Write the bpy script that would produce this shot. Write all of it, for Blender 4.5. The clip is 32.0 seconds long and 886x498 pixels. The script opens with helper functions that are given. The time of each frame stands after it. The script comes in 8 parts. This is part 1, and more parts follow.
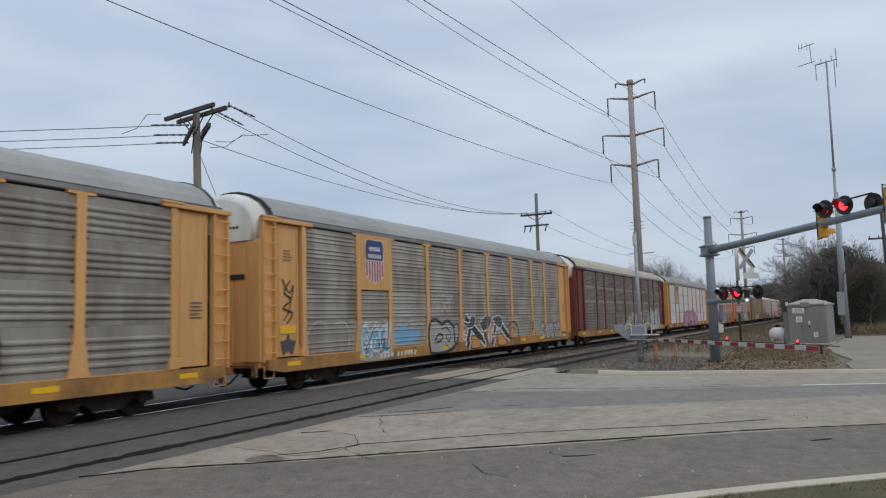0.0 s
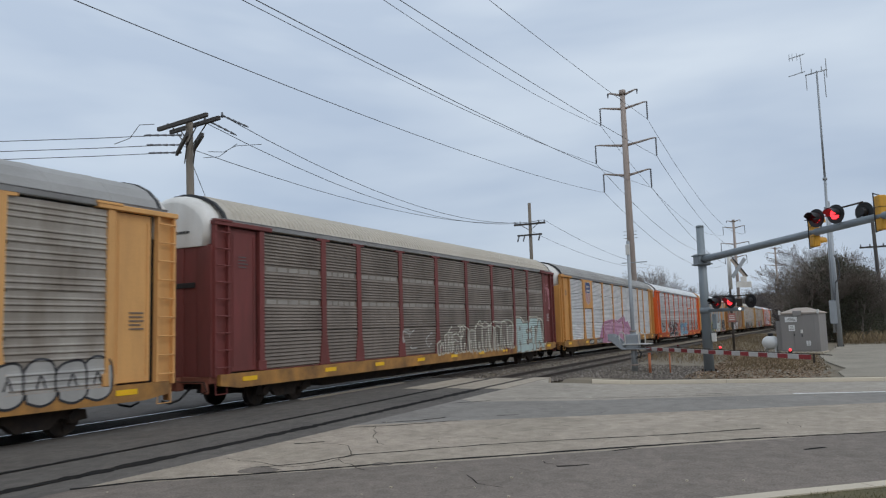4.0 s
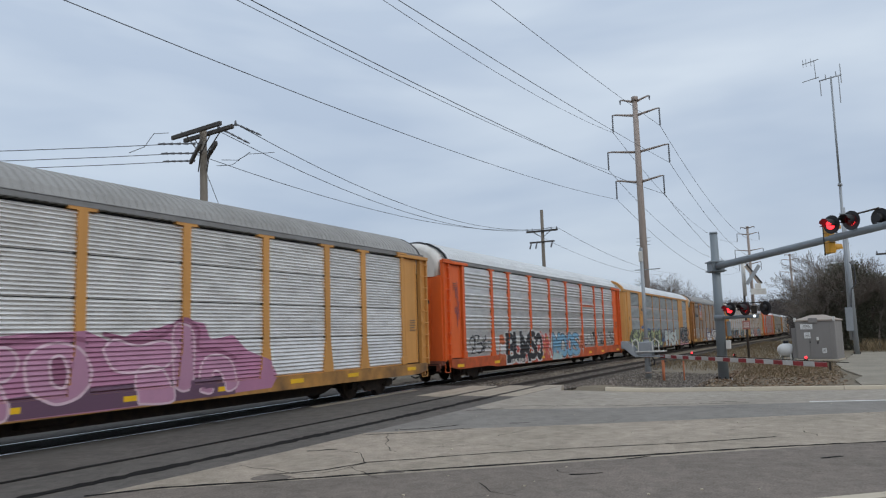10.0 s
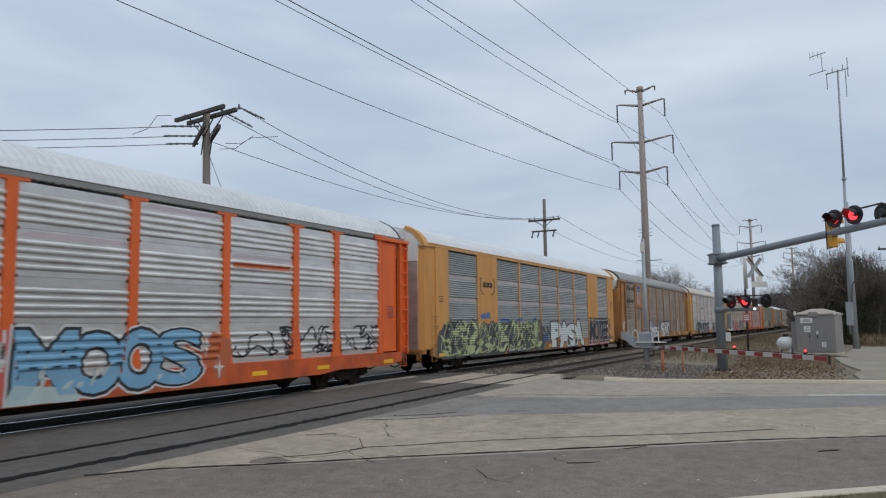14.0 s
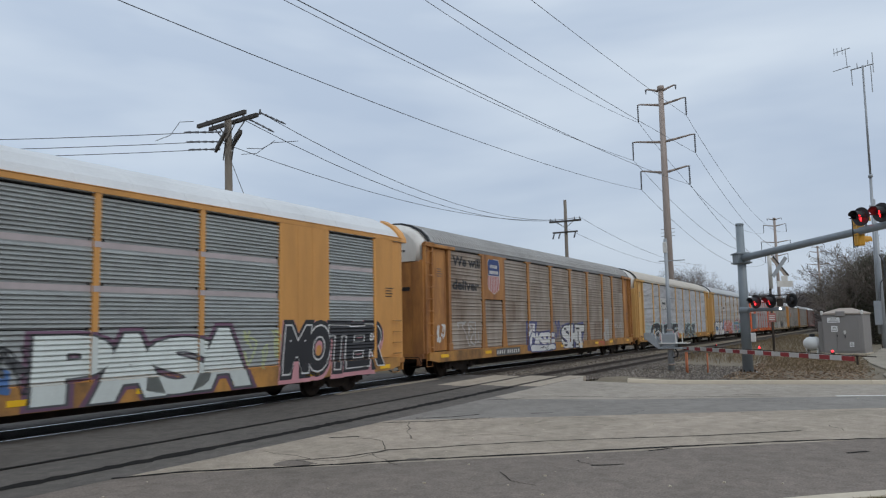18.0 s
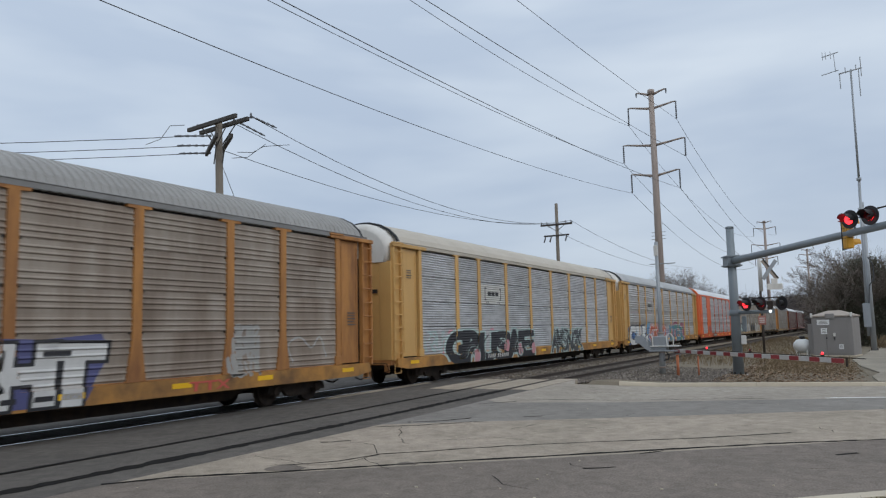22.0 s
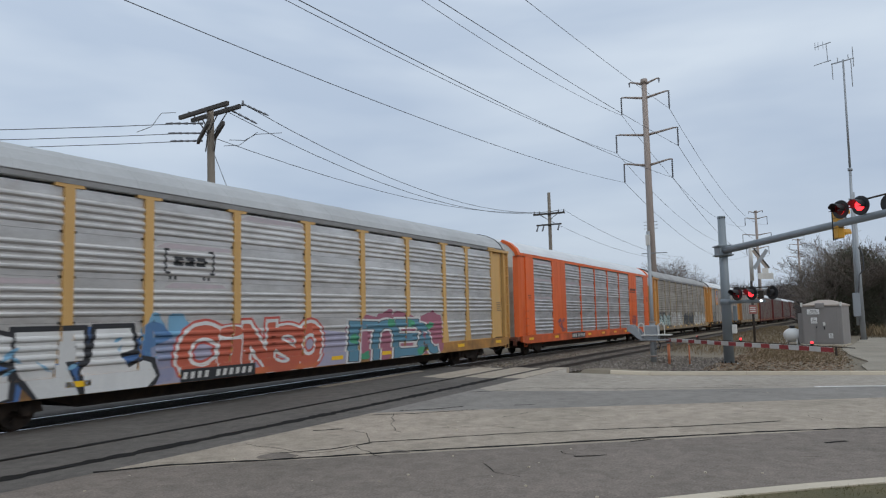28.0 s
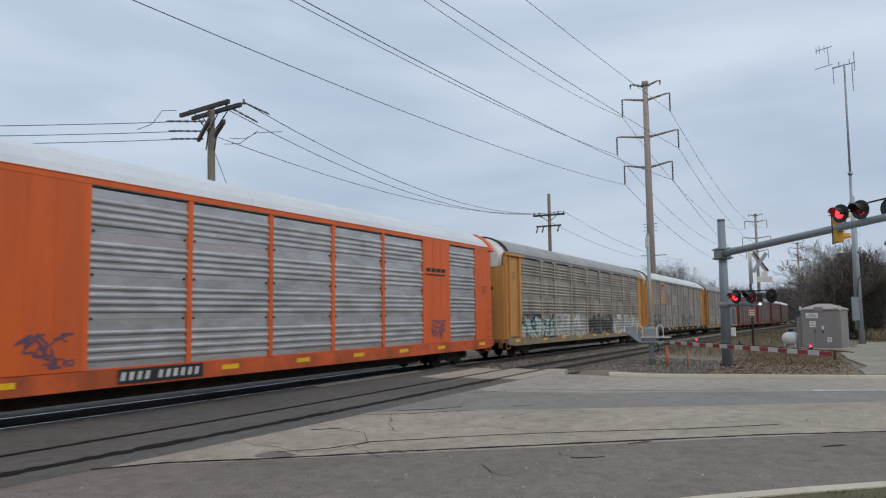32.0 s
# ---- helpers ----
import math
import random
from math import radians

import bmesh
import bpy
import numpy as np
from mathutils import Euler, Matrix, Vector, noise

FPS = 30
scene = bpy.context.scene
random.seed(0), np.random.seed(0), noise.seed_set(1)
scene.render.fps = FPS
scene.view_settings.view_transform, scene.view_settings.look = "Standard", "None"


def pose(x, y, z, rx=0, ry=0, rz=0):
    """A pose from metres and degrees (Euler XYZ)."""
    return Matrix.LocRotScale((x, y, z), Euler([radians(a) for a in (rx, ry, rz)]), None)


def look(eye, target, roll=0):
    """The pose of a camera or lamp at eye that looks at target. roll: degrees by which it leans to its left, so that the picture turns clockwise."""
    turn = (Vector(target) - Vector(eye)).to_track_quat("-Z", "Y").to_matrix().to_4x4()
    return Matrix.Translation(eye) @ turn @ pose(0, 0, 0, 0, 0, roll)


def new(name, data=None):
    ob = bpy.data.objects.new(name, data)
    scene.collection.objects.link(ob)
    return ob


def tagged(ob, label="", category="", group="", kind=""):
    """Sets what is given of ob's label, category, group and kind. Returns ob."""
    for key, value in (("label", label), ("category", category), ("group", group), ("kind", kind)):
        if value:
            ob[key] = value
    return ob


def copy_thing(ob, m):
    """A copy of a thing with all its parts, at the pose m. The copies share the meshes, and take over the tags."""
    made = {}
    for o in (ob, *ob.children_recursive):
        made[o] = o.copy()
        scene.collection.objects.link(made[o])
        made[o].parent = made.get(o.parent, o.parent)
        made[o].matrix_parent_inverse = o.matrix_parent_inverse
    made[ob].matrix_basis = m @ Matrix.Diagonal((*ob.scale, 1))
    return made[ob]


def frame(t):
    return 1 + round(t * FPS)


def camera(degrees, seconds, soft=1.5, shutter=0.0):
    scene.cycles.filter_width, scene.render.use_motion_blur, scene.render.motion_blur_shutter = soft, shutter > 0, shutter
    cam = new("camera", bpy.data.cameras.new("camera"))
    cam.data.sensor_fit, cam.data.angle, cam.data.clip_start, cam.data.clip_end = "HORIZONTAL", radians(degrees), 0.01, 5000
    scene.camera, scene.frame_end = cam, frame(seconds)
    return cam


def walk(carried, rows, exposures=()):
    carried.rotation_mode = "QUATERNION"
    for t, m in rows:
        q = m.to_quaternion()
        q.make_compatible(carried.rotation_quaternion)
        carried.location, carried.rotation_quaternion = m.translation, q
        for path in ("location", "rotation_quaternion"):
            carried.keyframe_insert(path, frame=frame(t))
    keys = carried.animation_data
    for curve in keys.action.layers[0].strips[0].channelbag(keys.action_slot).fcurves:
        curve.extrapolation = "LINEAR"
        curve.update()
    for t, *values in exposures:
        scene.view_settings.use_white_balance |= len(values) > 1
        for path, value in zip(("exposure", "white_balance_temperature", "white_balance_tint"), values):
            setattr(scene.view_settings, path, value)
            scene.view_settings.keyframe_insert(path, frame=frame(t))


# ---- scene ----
EYE = Vector((0.0, 0.0, 2.01))
CLIP = 32.0
# time, turn from the tracks' direction, tilt, lean (degrees)
PATH = [
    (0, 27.279, 5.525, -1.531),
    (0.5, 26.877, 5.755, -1.767),
    (1, 26.760, 5.947, -1.902),
    (1.5, 26.653, 5.995, -1.889),
    (2, 26.451, 6.024, -1.907),
    (2.5, 26.393, 6.044, -1.762),
    (3, 26.518, 6.097, -1.667),
    (3.5, 26.633, 6.181, -1.710),
    (5.5, 27.233, 6.555, -1.633),
    (6, 27.478, 6.627, -1.728),
    (6.5, 27.549, 6.647, -1.684),
    (7, 27.540, 6.615, -1.628),
    (7.5, 27.518, 6.427, -1.544),
    (8, 27.535, 6.208, -1.674),
    (8.5, 27.571, 6.144, -1.671),
    (9, 27.609, 6.424, -1.744),
    (9.5, 27.675, 6.749, -1.725),
    (10, 27.684, 6.836, -1.707),
    (10.5, 27.501, 6.711, -1.711),
    (11, 27.181, 6.379, -1.634),
    (11.5, 26.941, 5.877, -1.342),
    (12, 26.958, 5.532, -1.078),
    (12.5, 27.159, 5.421, -0.899),
    (13, 27.394, 5.487, -0.844),
    (13.5, 27.587, 5.648, -0.725),
    (14, 27.833, 5.866, -0.679),
    (14.5, 28.224, 6.005, -0.832),
    (16.5, 29.378, 5.785, -0.962),
    (17, 29.477, 5.852, -0.953),
    (17.5, 29.500, 5.996, -1.045),
    (18, 29.445, 6.066, -1.073),
    (18.5, 29.231, 6.103, -1.089),
    (19, 28.887, 6.244, -1.062),
    (19.5, 28.500, 6.390, -0.883),
    (20, 28.217, 6.424, -0.698),
    (20.5, 28.192, 6.347, -0.621),
    (21, 28.303, 6.298, -0.873),
    (21.5, 28.514, 6.321, -1.199),
    (22, 28.784, 6.328, -1.271),
    (22.5, 28.967, 6.314, -1.211),
    (23, 29.021, 6.272, -1.320),
    (23.5, 29.045, 6.185, -1.398),
    (24, 29.046, 6.042, -1.465),
    (24.5, 28.882, 5.928, -1.440),
    (25, 28.640, 5.816, -1.343),
    (25.5, 28.430, 5.662, -1.393),
    (27.5, 28.132, 5.553, -1.086),
    (28, 28.229, 5.460, -1.181),
    (28.5, 28.289, 5.428, -1.097),
    (29, 28.352, 5.499, -0.972),
    (29.5, 28.394, 5.666, -0.925),
    (30, 28.390, 5.780, -0.915),
    (30.5, 28.399, 5.710, -0.768),
    (31, 28.378, 5.532, -0.672),
    (31.5, 28.271, 5.429, -0.657),
    (32, 28.192, 5.480, -0.646),
]


def aim(turn, tilt, lean):
    a, e = radians(turn), radians(tilt)
    ahead = Vector((math.cos(a) * math.cos(e), math.sin(a) * math.cos(e), math.sin(e)))
    return look(EYE, EYE + ahead * 10, lean)


cam = camera(61.5, CLIP, soft=1.2, shutter=0.3)
walk(cam, [(t, aim(a, b, c)) for t, a, b, c in PATH])

# ---- sky and light: an overcast winter day ----
world = bpy.data.worlds.new("sky")
scene.world = world
world.use_nodes = True
wt = world.node_tree
wt.nodes.clear()


def wnode(kind, **sets):
    n = wt.nodes.new(kind)
    for k, v in sets.items():
        n.inputs[k].default_value = v
    return n


w_out = wnode("ShaderNodeOutputWorld")
w_bg = wnode("ShaderNodeBackground", Strength=0.113)
w_sky = wt.nodes.new("ShaderNodeTexSky")
w_sky.sky_type, w_sky.sun_disc = "NISHITA", False
w_sky.sun_elevation, w_sky.sun_rotation = radians(28), radians(200)
w_sky.dust_density, w_sky.air_density = 3.0, 1.0
w_co = wt.nodes.new("ShaderNodeTexCoord")
w_sep = wt.nodes.new("ShaderNodeSeparateXYZ")
w_map = wt.nodes.new("ShaderNodeMapping")
w_map.inputs["Scale"].default_value = (1.2, 1.2, 5.0)
w_noise = wnode("ShaderNodeTexNoise", Scale=1.6, Detail=4.0, Roughness=0.48, Distortion=0.25)
w_ramp = wt.nodes.new("ShaderNodeValToRGB")
w_ramp.color_ramp.elements[0].position, w_ramp.color_ramp.elements[0].color = 0.36, (4.85, 5.75, 7.05, 1)
w_ramp.color_ramp.elements[1].position, w_ramp.color_ramp.elements[1].color = 0.68, (7.0, 7.8, 8.65, 1)
w_high = wt.nodes.new("ShaderNodeValToRGB")
w_high.color_ramp.elements[0].position, w_high.color_ramp.elements[0].color = 0.0, (0.66, 0.685, 0.735, 1)
w_high.color_ramp.elements[1].position, w_high.color_ramp.elements[1].color = 0.6, (1.12, 1.10, 1.07, 1)
w_band = w_high.color_ramp.elements.new(0.16)
w_band.color = (0.79, 0.81, 0.845, 1)
w_mul = wt.nodes.new("ShaderNodeMixRGB")
w_mul.blend_type, w_mul.inputs[0].default_value = "MULTIPLY", 1.0
w_mix = wt.nodes.new("ShaderNodeMixRGB")
w_mix.inputs[0].default_value = 0.9
for a, b in ((w_co.outputs["Generated"], w_map.inputs["Vector"]), (w_map.outputs[0], w_noise.inputs["Vector"]), (w_noise.outputs["Fac"], w_ramp.inputs[0]),
             (w_co.outputs["Generated"], w_sep.inputs[0]), (w_sep.outputs[2], w_high.inputs[0]), (w_ramp.outputs[0], w_mul.inputs[1]), (w_high.outputs[0], w_mul.inputs[2]),
             (w_sky.outputs[0], w_mix.inputs[1]), (w_mul.outputs[0], w_mix.inputs[2]), (w_mix.outputs[0], w_bg.inputs["Color"]), (w_bg.outputs[0], w_out.inputs["Surface"])):
    wt.links.new(a, b)
sun = new("sun", bpy.data.lights.new("sun", "SUN"))
sun.data.energy, sun.data.angle, sun.data.color = 0.6, radians(25), (1.0, 0.97, 0.92)
sun.matrix_world = look((-30, -60, 60), (0, 0, 0))
scene.view_settings.exposure = 0.0

# ---- materials ----
def material(name, base, rough=0.7, metal=0.0, dirt=None, dirt_amount=0.5, dirt_scale=1.5, grain=60.0, grain_amount=0.12, bump=0.15, streak=1.0, vary=0.06, spec=0.5, by_world=False, mottle=0.0, mottle_scale=1.1):
    """A worn surface: base colour with fine grain, larger stains drawn out downwards by streak, and slight relief."""
    m = bpy.data.materials.new(name)
    m.use_nodes = True
    t = m.node_tree
    bsdf = t.nodes["Principled BSDF"]
    bsdf.inputs["Roughness"].default_value, bsdf.inputs["Metallic"].default_value = rough, metal
    bsdf.inputs["Specular IOR Level"].default_value = spec
    dirt = dirt or tuple(c * 0.45 for c in base)
    co = t.nodes.new("ShaderNodeTexCoord")
    info = t.nodes.new("ShaderNodeObjectInfo")
    shift = t.nodes.new("ShaderNodeVectorMath")
    shift.operation = "MULTIPLY_ADD"
    shift.inputs[1].default_value = (1, 1, 1)
    spread = t.nodes.new("ShaderNodeCombineXYZ")
    times = t.nodes.new("ShaderNodeMath")
    times.operation, times.inputs[1].default_value = "MULTIPLY", 0.0 if by_world else 37.0
    t.links.new(info.outputs["Random"], times.inputs[0])
    for i in range(3):
        t.links.new(times.outputs[0], spread.inputs[i])
    t.links.new(co.outputs["Object"], shift.inputs[0])
    t.links.new(spread.outputs[0], shift.inputs[2])
    stretch = t.nodes.new("ShaderNodeMapping")
    stretch.inputs["Scale"].default_value = (1, 1, 1 / streak)
    t.links.new(shift.outputs[0], stretch.inputs["Vector"])
    big = t.nodes.new("ShaderNodeTexNoise")
    big.inputs["Scale"].default_value, big.inputs["Detail"].default_value, big.inputs["Roughness"].default_value = dirt_scale, 8, 0.62
    t.links.new(stretch.outputs[0], big.inputs["Vector"])
    fine = t.nodes.new("ShaderNodeTexNoise")
    fine.inputs["Scale"].default_value, fine.inputs["Detail"].default_value = grain, 5
    t.links.new(shift.outputs[0], fine.inputs["Vector"])
    ramp = t.nodes.new("ShaderNodeMapRange")
    ramp.inputs["From Min"].default_value, ramp.inputs["From Max"].default_value = 0.38, 0.72
    ramp.inputs["To Max"].default_value = dirt_amount
    t.links.new(big.outputs["Fac"], ramp.inputs["Value"])
    mix = t.nodes.new("ShaderNodeMixRGB")
    mix.inputs[1].default_value, mix.inputs[2].default_value = (*base, 1), (*dirt, 1)
    t.links.new(ramp.outputs[0], mix.inputs[0])
    level = t.nodes.new("ShaderNodeMapRange")
    level.inputs["To Min"].default_value, level.inputs["To Max"].default_value = 1 - grain_amount, 1 + grain_amount
    t.links.new(fine.outputs["Fac"], level.inputs["Value"])
    each = t.nodes.new("ShaderNodeMapRange")
    each.inputs["To Min"].default_value, each.inputs["To Max"].default_value = 1 - vary, 1 + vary
    t.links.new(info.outputs["Random"], each.inputs["Value"])
    both = t.nodes.new("ShaderNodeMath")
    both.operation = "MULTIPLY"
    t.links.new(level.outputs[0], both.inputs[0])
    t.links.new(each.outputs[0], both.inputs[1])
    if mottle:
        patchy = t.nodes.new("ShaderNodeTexNoise")
        patchy.inputs["Scale"].default_value, patchy.inputs["Detail"].default_value, patchy.inputs["Roughness"].default_value, patchy.inputs["Distortion"].default_value = mottle_scale, 9, 0.7, 0.6
        t.links.new(shift.outputs[0], patchy.inputs["Vector"])
        blotch = t.nodes.new("ShaderNodeMapRange")
        blotch.inputs["From Min"].default_value, blotch.inputs["From Max"].default_value = 0.3, 0.7
        blotch.inputs["To Min"].default_value, blotch.inputs["To Max"].default_value = 1 - mottle, 1 + mottle
        t.links.new(patchy.outputs["Fac"], blotch.inputs["Value"])
        more = t.nodes.new("ShaderNodeMath")
        more.operation = "MULTIPLY"
        t.links.new(both.outputs[0], more.inputs[0])
        t.links.new(blotch.outputs[0], more.inputs[1])
        both = more
    tone = t.nodes.new("ShaderNodeVectorMath")
    tone.operation = "SCALE"
    t.links.new(mix.outputs[0], tone.inputs[0])
    t.links.new(both.outputs[0], tone.inputs["Scale"])
    t.links.new(tone.outputs[0], bsdf.inputs["Base Color"])
    gloss = t.nodes.new("ShaderNodeMapRange")
    gloss.inputs["To Min"].default_value, gloss.inputs["To Max"].default_value = max(0.05, rough - 0.1), min(1, rough + 0.15)
    t.links.new(big.outputs["Fac"], gloss.inputs["Value"])
    t.links.new(gloss.outputs[0], bsdf.inputs["Roughness"])
    if bump:
        relief = t.nodes.new("ShaderNodeBump")
        relief.inputs["Strength"].default_value, relief.inputs["Distance"].default_value = bump, 0.02
        t.links.new(fine.outputs["Fac"], relief.inputs["Height"])
        t.links.new(relief.outputs[0], bsdf.inputs["Normal"])
    return m


def glowing(name, colour, strength):
    m = bpy.data.materials.new(name)
    m.use_nodes = True
    b = m.node_tree.nodes["Principled BSDF"]
    b.inputs["Base Color"].default_value = (*colour, 1)
    b.inputs["Emission Color"].default_value, b.inputs["Emission Strength"].default_value = (*colour, 1), strength
    b.inputs["Roughness"].default_value = 0.25
    return m


GRIME = (0.10, 0.085, 0.07)
RUST = (0.20, 0.085, 0.035)
yellow_paint = material("yellow_paint", (0.65, 0.315, 0.085), 0.55, dirt=(0.42, 0.21, 0.065), dirt_amount=0.55, streak=5, dirt_scale=1.8, grain=40, bump=0.05)
pale_yellow_paint = material("pale_yellow_paint", (0.64, 0.385, 0.135), 0.5, dirt=(0.45, 0.27, 0.1), dirt_amount=0.4, streak=5, grain=40, bump=0.05)
rusty_yellow_paint = material("rusty_yellow_paint", (0.49, 0.225, 0.062), 0.6, dirt=(0.18, 0.075, 0.035), dirt_amount=1.0, streak=4, dirt_scale=1.6, grain=40, bump=0.06)
faded_yellow_paint = material("faded_yellow_paint", (0.72, 0.385, 0.135), 0.6, dirt=(0.50, 0.27, 0.105), dirt_amount=0.6, streak=5, dirt_scale=1.8, grain=40, bump=0.05)
sill_yellow = material("grimy_yellow_sill", (0.50, 0.245, 0.06), 0.6, dirt=(0.11, 0.065, 0.038), dirt_amount=1.0, streak=1.2, dirt_scale=1.1, grain=40, bump=0.06)
sill_orange = material("grimy_orange_sill", (0.66, 0.115, 0.025), 0.6, dirt=(0.20, 0.055, 0.025), dirt_amount=0.85, streak=1.2, dirt_scale=1.1, grain=40, bump=0.06)
rust_leaf = material("rust_red_door", (0.24, 0.075, 0.045), 0.65, dirt=(0.15, 0.06, 0.04), dirt_amount=0.7, streak=4, bump=0.06)
orange_paint = material("orange_paint", (0.78, 0.135, 0.02), 0.5, dirt=(0.50, 0.09, 0.025), dirt_amount=0.5, streak=5, grain=40, bump=0.05)
maroon_paint = material("maroon_paint", (0.20, 0.045, 0.04), 0.6, dirt=(0.1, 0.035, 0.03), dirt_amount=0.7, streak=4, grain=40, bump=0.05)
white_paint = material("white_paint", (0.72, 0.71, 0.68), 0.55, dirt=(0.42, 0.38, 0.33), dirt_amount=0.55, streak=5, grain=40, bump=0.04)
zinc_clean = material("clean_galvanised_steel", (0.82, 0.79, 0.755), 0.33, 0.8, dirt=(0.46, 0.43, 0.40), dirt_amount=0.6, dirt_scale=1.2, streak=0.25, grain=30, bump=0.04)
zinc_bright = material("weathered_galvanised_steel", (0.70, 0.67, 0.64), 0.35, 0.75, dirt=(0.40, 0.37, 0.345), dirt_amount=0.65, dirt_scale=1.1, streak=0.28, grain=30, bump=0.05)
zinc_grey = material("grey_galvanised_steel", (0.60, 0.585, 0.58), 0.38, 0.65, dirt=(0.28, 0.265, 0.25), dirt_amount=0.7, dirt_scale=1.0, streak=0.3, grain=30, bump=0.05)
zinc_slate = material("dull_green_grey_steel", (0.35, 0.365, 0.355), 0.45, 0.5, dirt=(0.24, 0.245, 0.24), dirt_amount=0.7, dirt_scale=1.0, streak=0.3, grain=30, bump=0.05)
zinc_dirty = material("dirty_galvanised_steel", (0.385, 0.35, 0.305), 0.55, 0.3, dirt=(0.18, 0.145, 0.112), dirt_amount=0.95, dirt_scale=0.9, streak=4, grain=30, bump=0.06)
zinc_rusty = material("rust_stained_galvanised_steel", (0.35, 0.30, 0.25), 0.6, 0.15, dirt=(0.16, 0.11, 0.078), dirt_amount=1.0, dirt_scale=0.8, streak=5, grain=30, bump=0.06)
zinc_brown = material("brown_grimed_steel", (0.225, 0.19, 0.16), 0.7, 0.1, dirt=(0.12, 0.096, 0.082), dirt_amount=0.8, dirt_scale=0.8, streak=3, grain=30, bump=0.06)
roof_grey = material("grey_roof_sheet", (0.36, 0.355, 0.345), 0.65, 0.1, dirt=(0.24, 0.235, 0.225), dirt_amount=0.6, dirt_scale=0.5, grain=20, bump=0.05)
roof_pale = material("pale_grey_roof_sheet", (0.47, 0.48, 0.485), 0.6, 0.1, dirt=(0.33, 0.335, 0.335), dirt_amount=0.6, dirt_scale=0.5, grain=20, bump=0.05)
chord_grey = material("grey_steel_chord", (0.30, 0.295, 0.29), 0.55, 0.4, dirt=(0.2, 0.19, 0.18), dirt_amount=0.6, streak=0.3, bump=0.04)
dull_tan = material("grimed_tan_paint", (0.33, 0.25, 0.165), 0.65, dirt=(0.18, 0.14, 0.1), dirt_amount=0.7, streak=4, bump=0.05)
pale_post = material("pale_tan_paint", (0.46, 0.38, 0.26), 0.6, dirt=(0.3, 0.24, 0.16), dirt_amount=0.6, streak=4, bump=0.05)
roof_white = material("white_roof_sheet", (0.66, 0.68, 0.69), 0.5, 0.1, dirt=(0.48, 0.49, 0.5), dirt_amount=0.5, dirt_scale=0.5, grain=20, bump=0.04)
roof_tan = material("weathered_tan_roof_sheet", (0.50, 0.455, 0.385), 0.6, dirt=(0.38, 0.345, 0.29), dirt_amount=0.5, dirt_scale=0.5, grain=20, bump=0.04)
running_gear = material("oily_running_gear", (0.036, 0.031, 0.028), 0.8, spec=0.2, dirt=(0.085, 0.06, 0.043), dirt_amount=0.7, dirt_scale=4, bump=0.2)
tread_steel = material("polished_wheel_tread", (0.32, 0.30, 0.29), 0.35, 0.8, dirt_amount=0.4, bump=0.05)
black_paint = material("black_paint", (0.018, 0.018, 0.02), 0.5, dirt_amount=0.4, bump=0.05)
reflector_yellow = material("yellow_reflective_tape", (0.92, 0.54, 0.015), 0.35, dirt=(0.6, 0.34, 0.03), dirt_amount=0.4, bump=0.0)

asphalt = material("worn_asphalt", (0.132, 0.120, 0.108), 0.95, spec=0.2, dirt=(0.094, 0.086, 0.079), dirt_amount=0.8, dirt_scale=0.25, grain=55, grain_amount=0.4, bump=0.5, by_world=True, mottle=0.26, mottle_scale=3.5)
asphalt_lane = material("greyed_lane_asphalt", (0.205, 0.173, 0.148), 0.95, spec=0.2, dirt=(0.145, 0.126, 0.107), dirt_amount=0.85, dirt_scale=0.22, grain=34, grain_amount=0.65, bump=0.5, by_world=True, mottle=0.26, mottle_scale=3.5)
asphalt_pale = material("grey_asphalt", (0.37, 0.33, 0.28), 0.95, spec=0.2, dirt=(0.27, 0.242, 0.205), dirt_amount=0.8, dirt_scale=0.3, grain=40, grain_amount=0.4, bump=0.45, by_world=True, mottle=0.22, mottle_scale=3.0)
concrete = material("old_concrete", (0.385, 0.325, 0.262), 0.92, spec=0.25, dirt=(0.27, 0.235, 0.185), dirt_amount=0.8, dirt_scale=0.45, grain=34, grain_amount=0.55, bump=0.45, by_world=True, mottle=0.26, mottle_scale=3.0)
kerb_concrete = material("kerb_concrete", (0.56, 0.49, 0.385), 0.88, dirt=(0.42, 0.365, 0.29), dirt_amount=0.5, dirt_scale=0.8, grain=45, bump=0.25)
asphalt_track = material("tyre_darkened_asphalt", (0.25, 0.232, 0.21), 0.95, spec=0.2, dirt=(0.19, 0.176, 0.16), dirt_amount=0.8, dirt_scale=0.3, grain=40, grain_amount=0.4, bump=0.45, by_world=True, mottle=0.18, mottle_scale=2.5)
# near-black colour that holds the shade under the passing train
panel_shade = material("shade_black_panel", (0.022, 0.021, 0.02), 0.95, spec=0.08, dirt=(0.045, 0.04, 0.035), dirt_amount=0.6, dirt_scale=2, bump=0.2, by_world=True)
joint_tar = material("tar_joint", (0.026, 0.025, 0.024), 0.97, spec=0.05, dirt_amount=0.4, bump=0.2)
road_white = material("worn_white_road_paint", (0.8, 0.8, 0.78), 0.8, dirt=(0.5, 0.5, 0.48), dirt_amount=0.5, dirt_scale=5, bump=0.1)
ballast = material("grey_brown_ballast", (0.17, 0.15, 0.13), 0.95, dirt=(0.09, 0.078, 0.066), dirt_amount=0.9, dirt_scale=1.2, grain=24, grain_amount=0.5, bump=0.9, vary=0.25, by_world=True)
soil = material("winter_soil_and_dead_grass", (0.20, 0.165, 0.115), 0.95, dirt=(0.12, 0.10, 0.07), dirt_amount=0.9, dirt_scale=0.35, grain=30, grain_amount=0.4, bump=0.8, by_world=True)
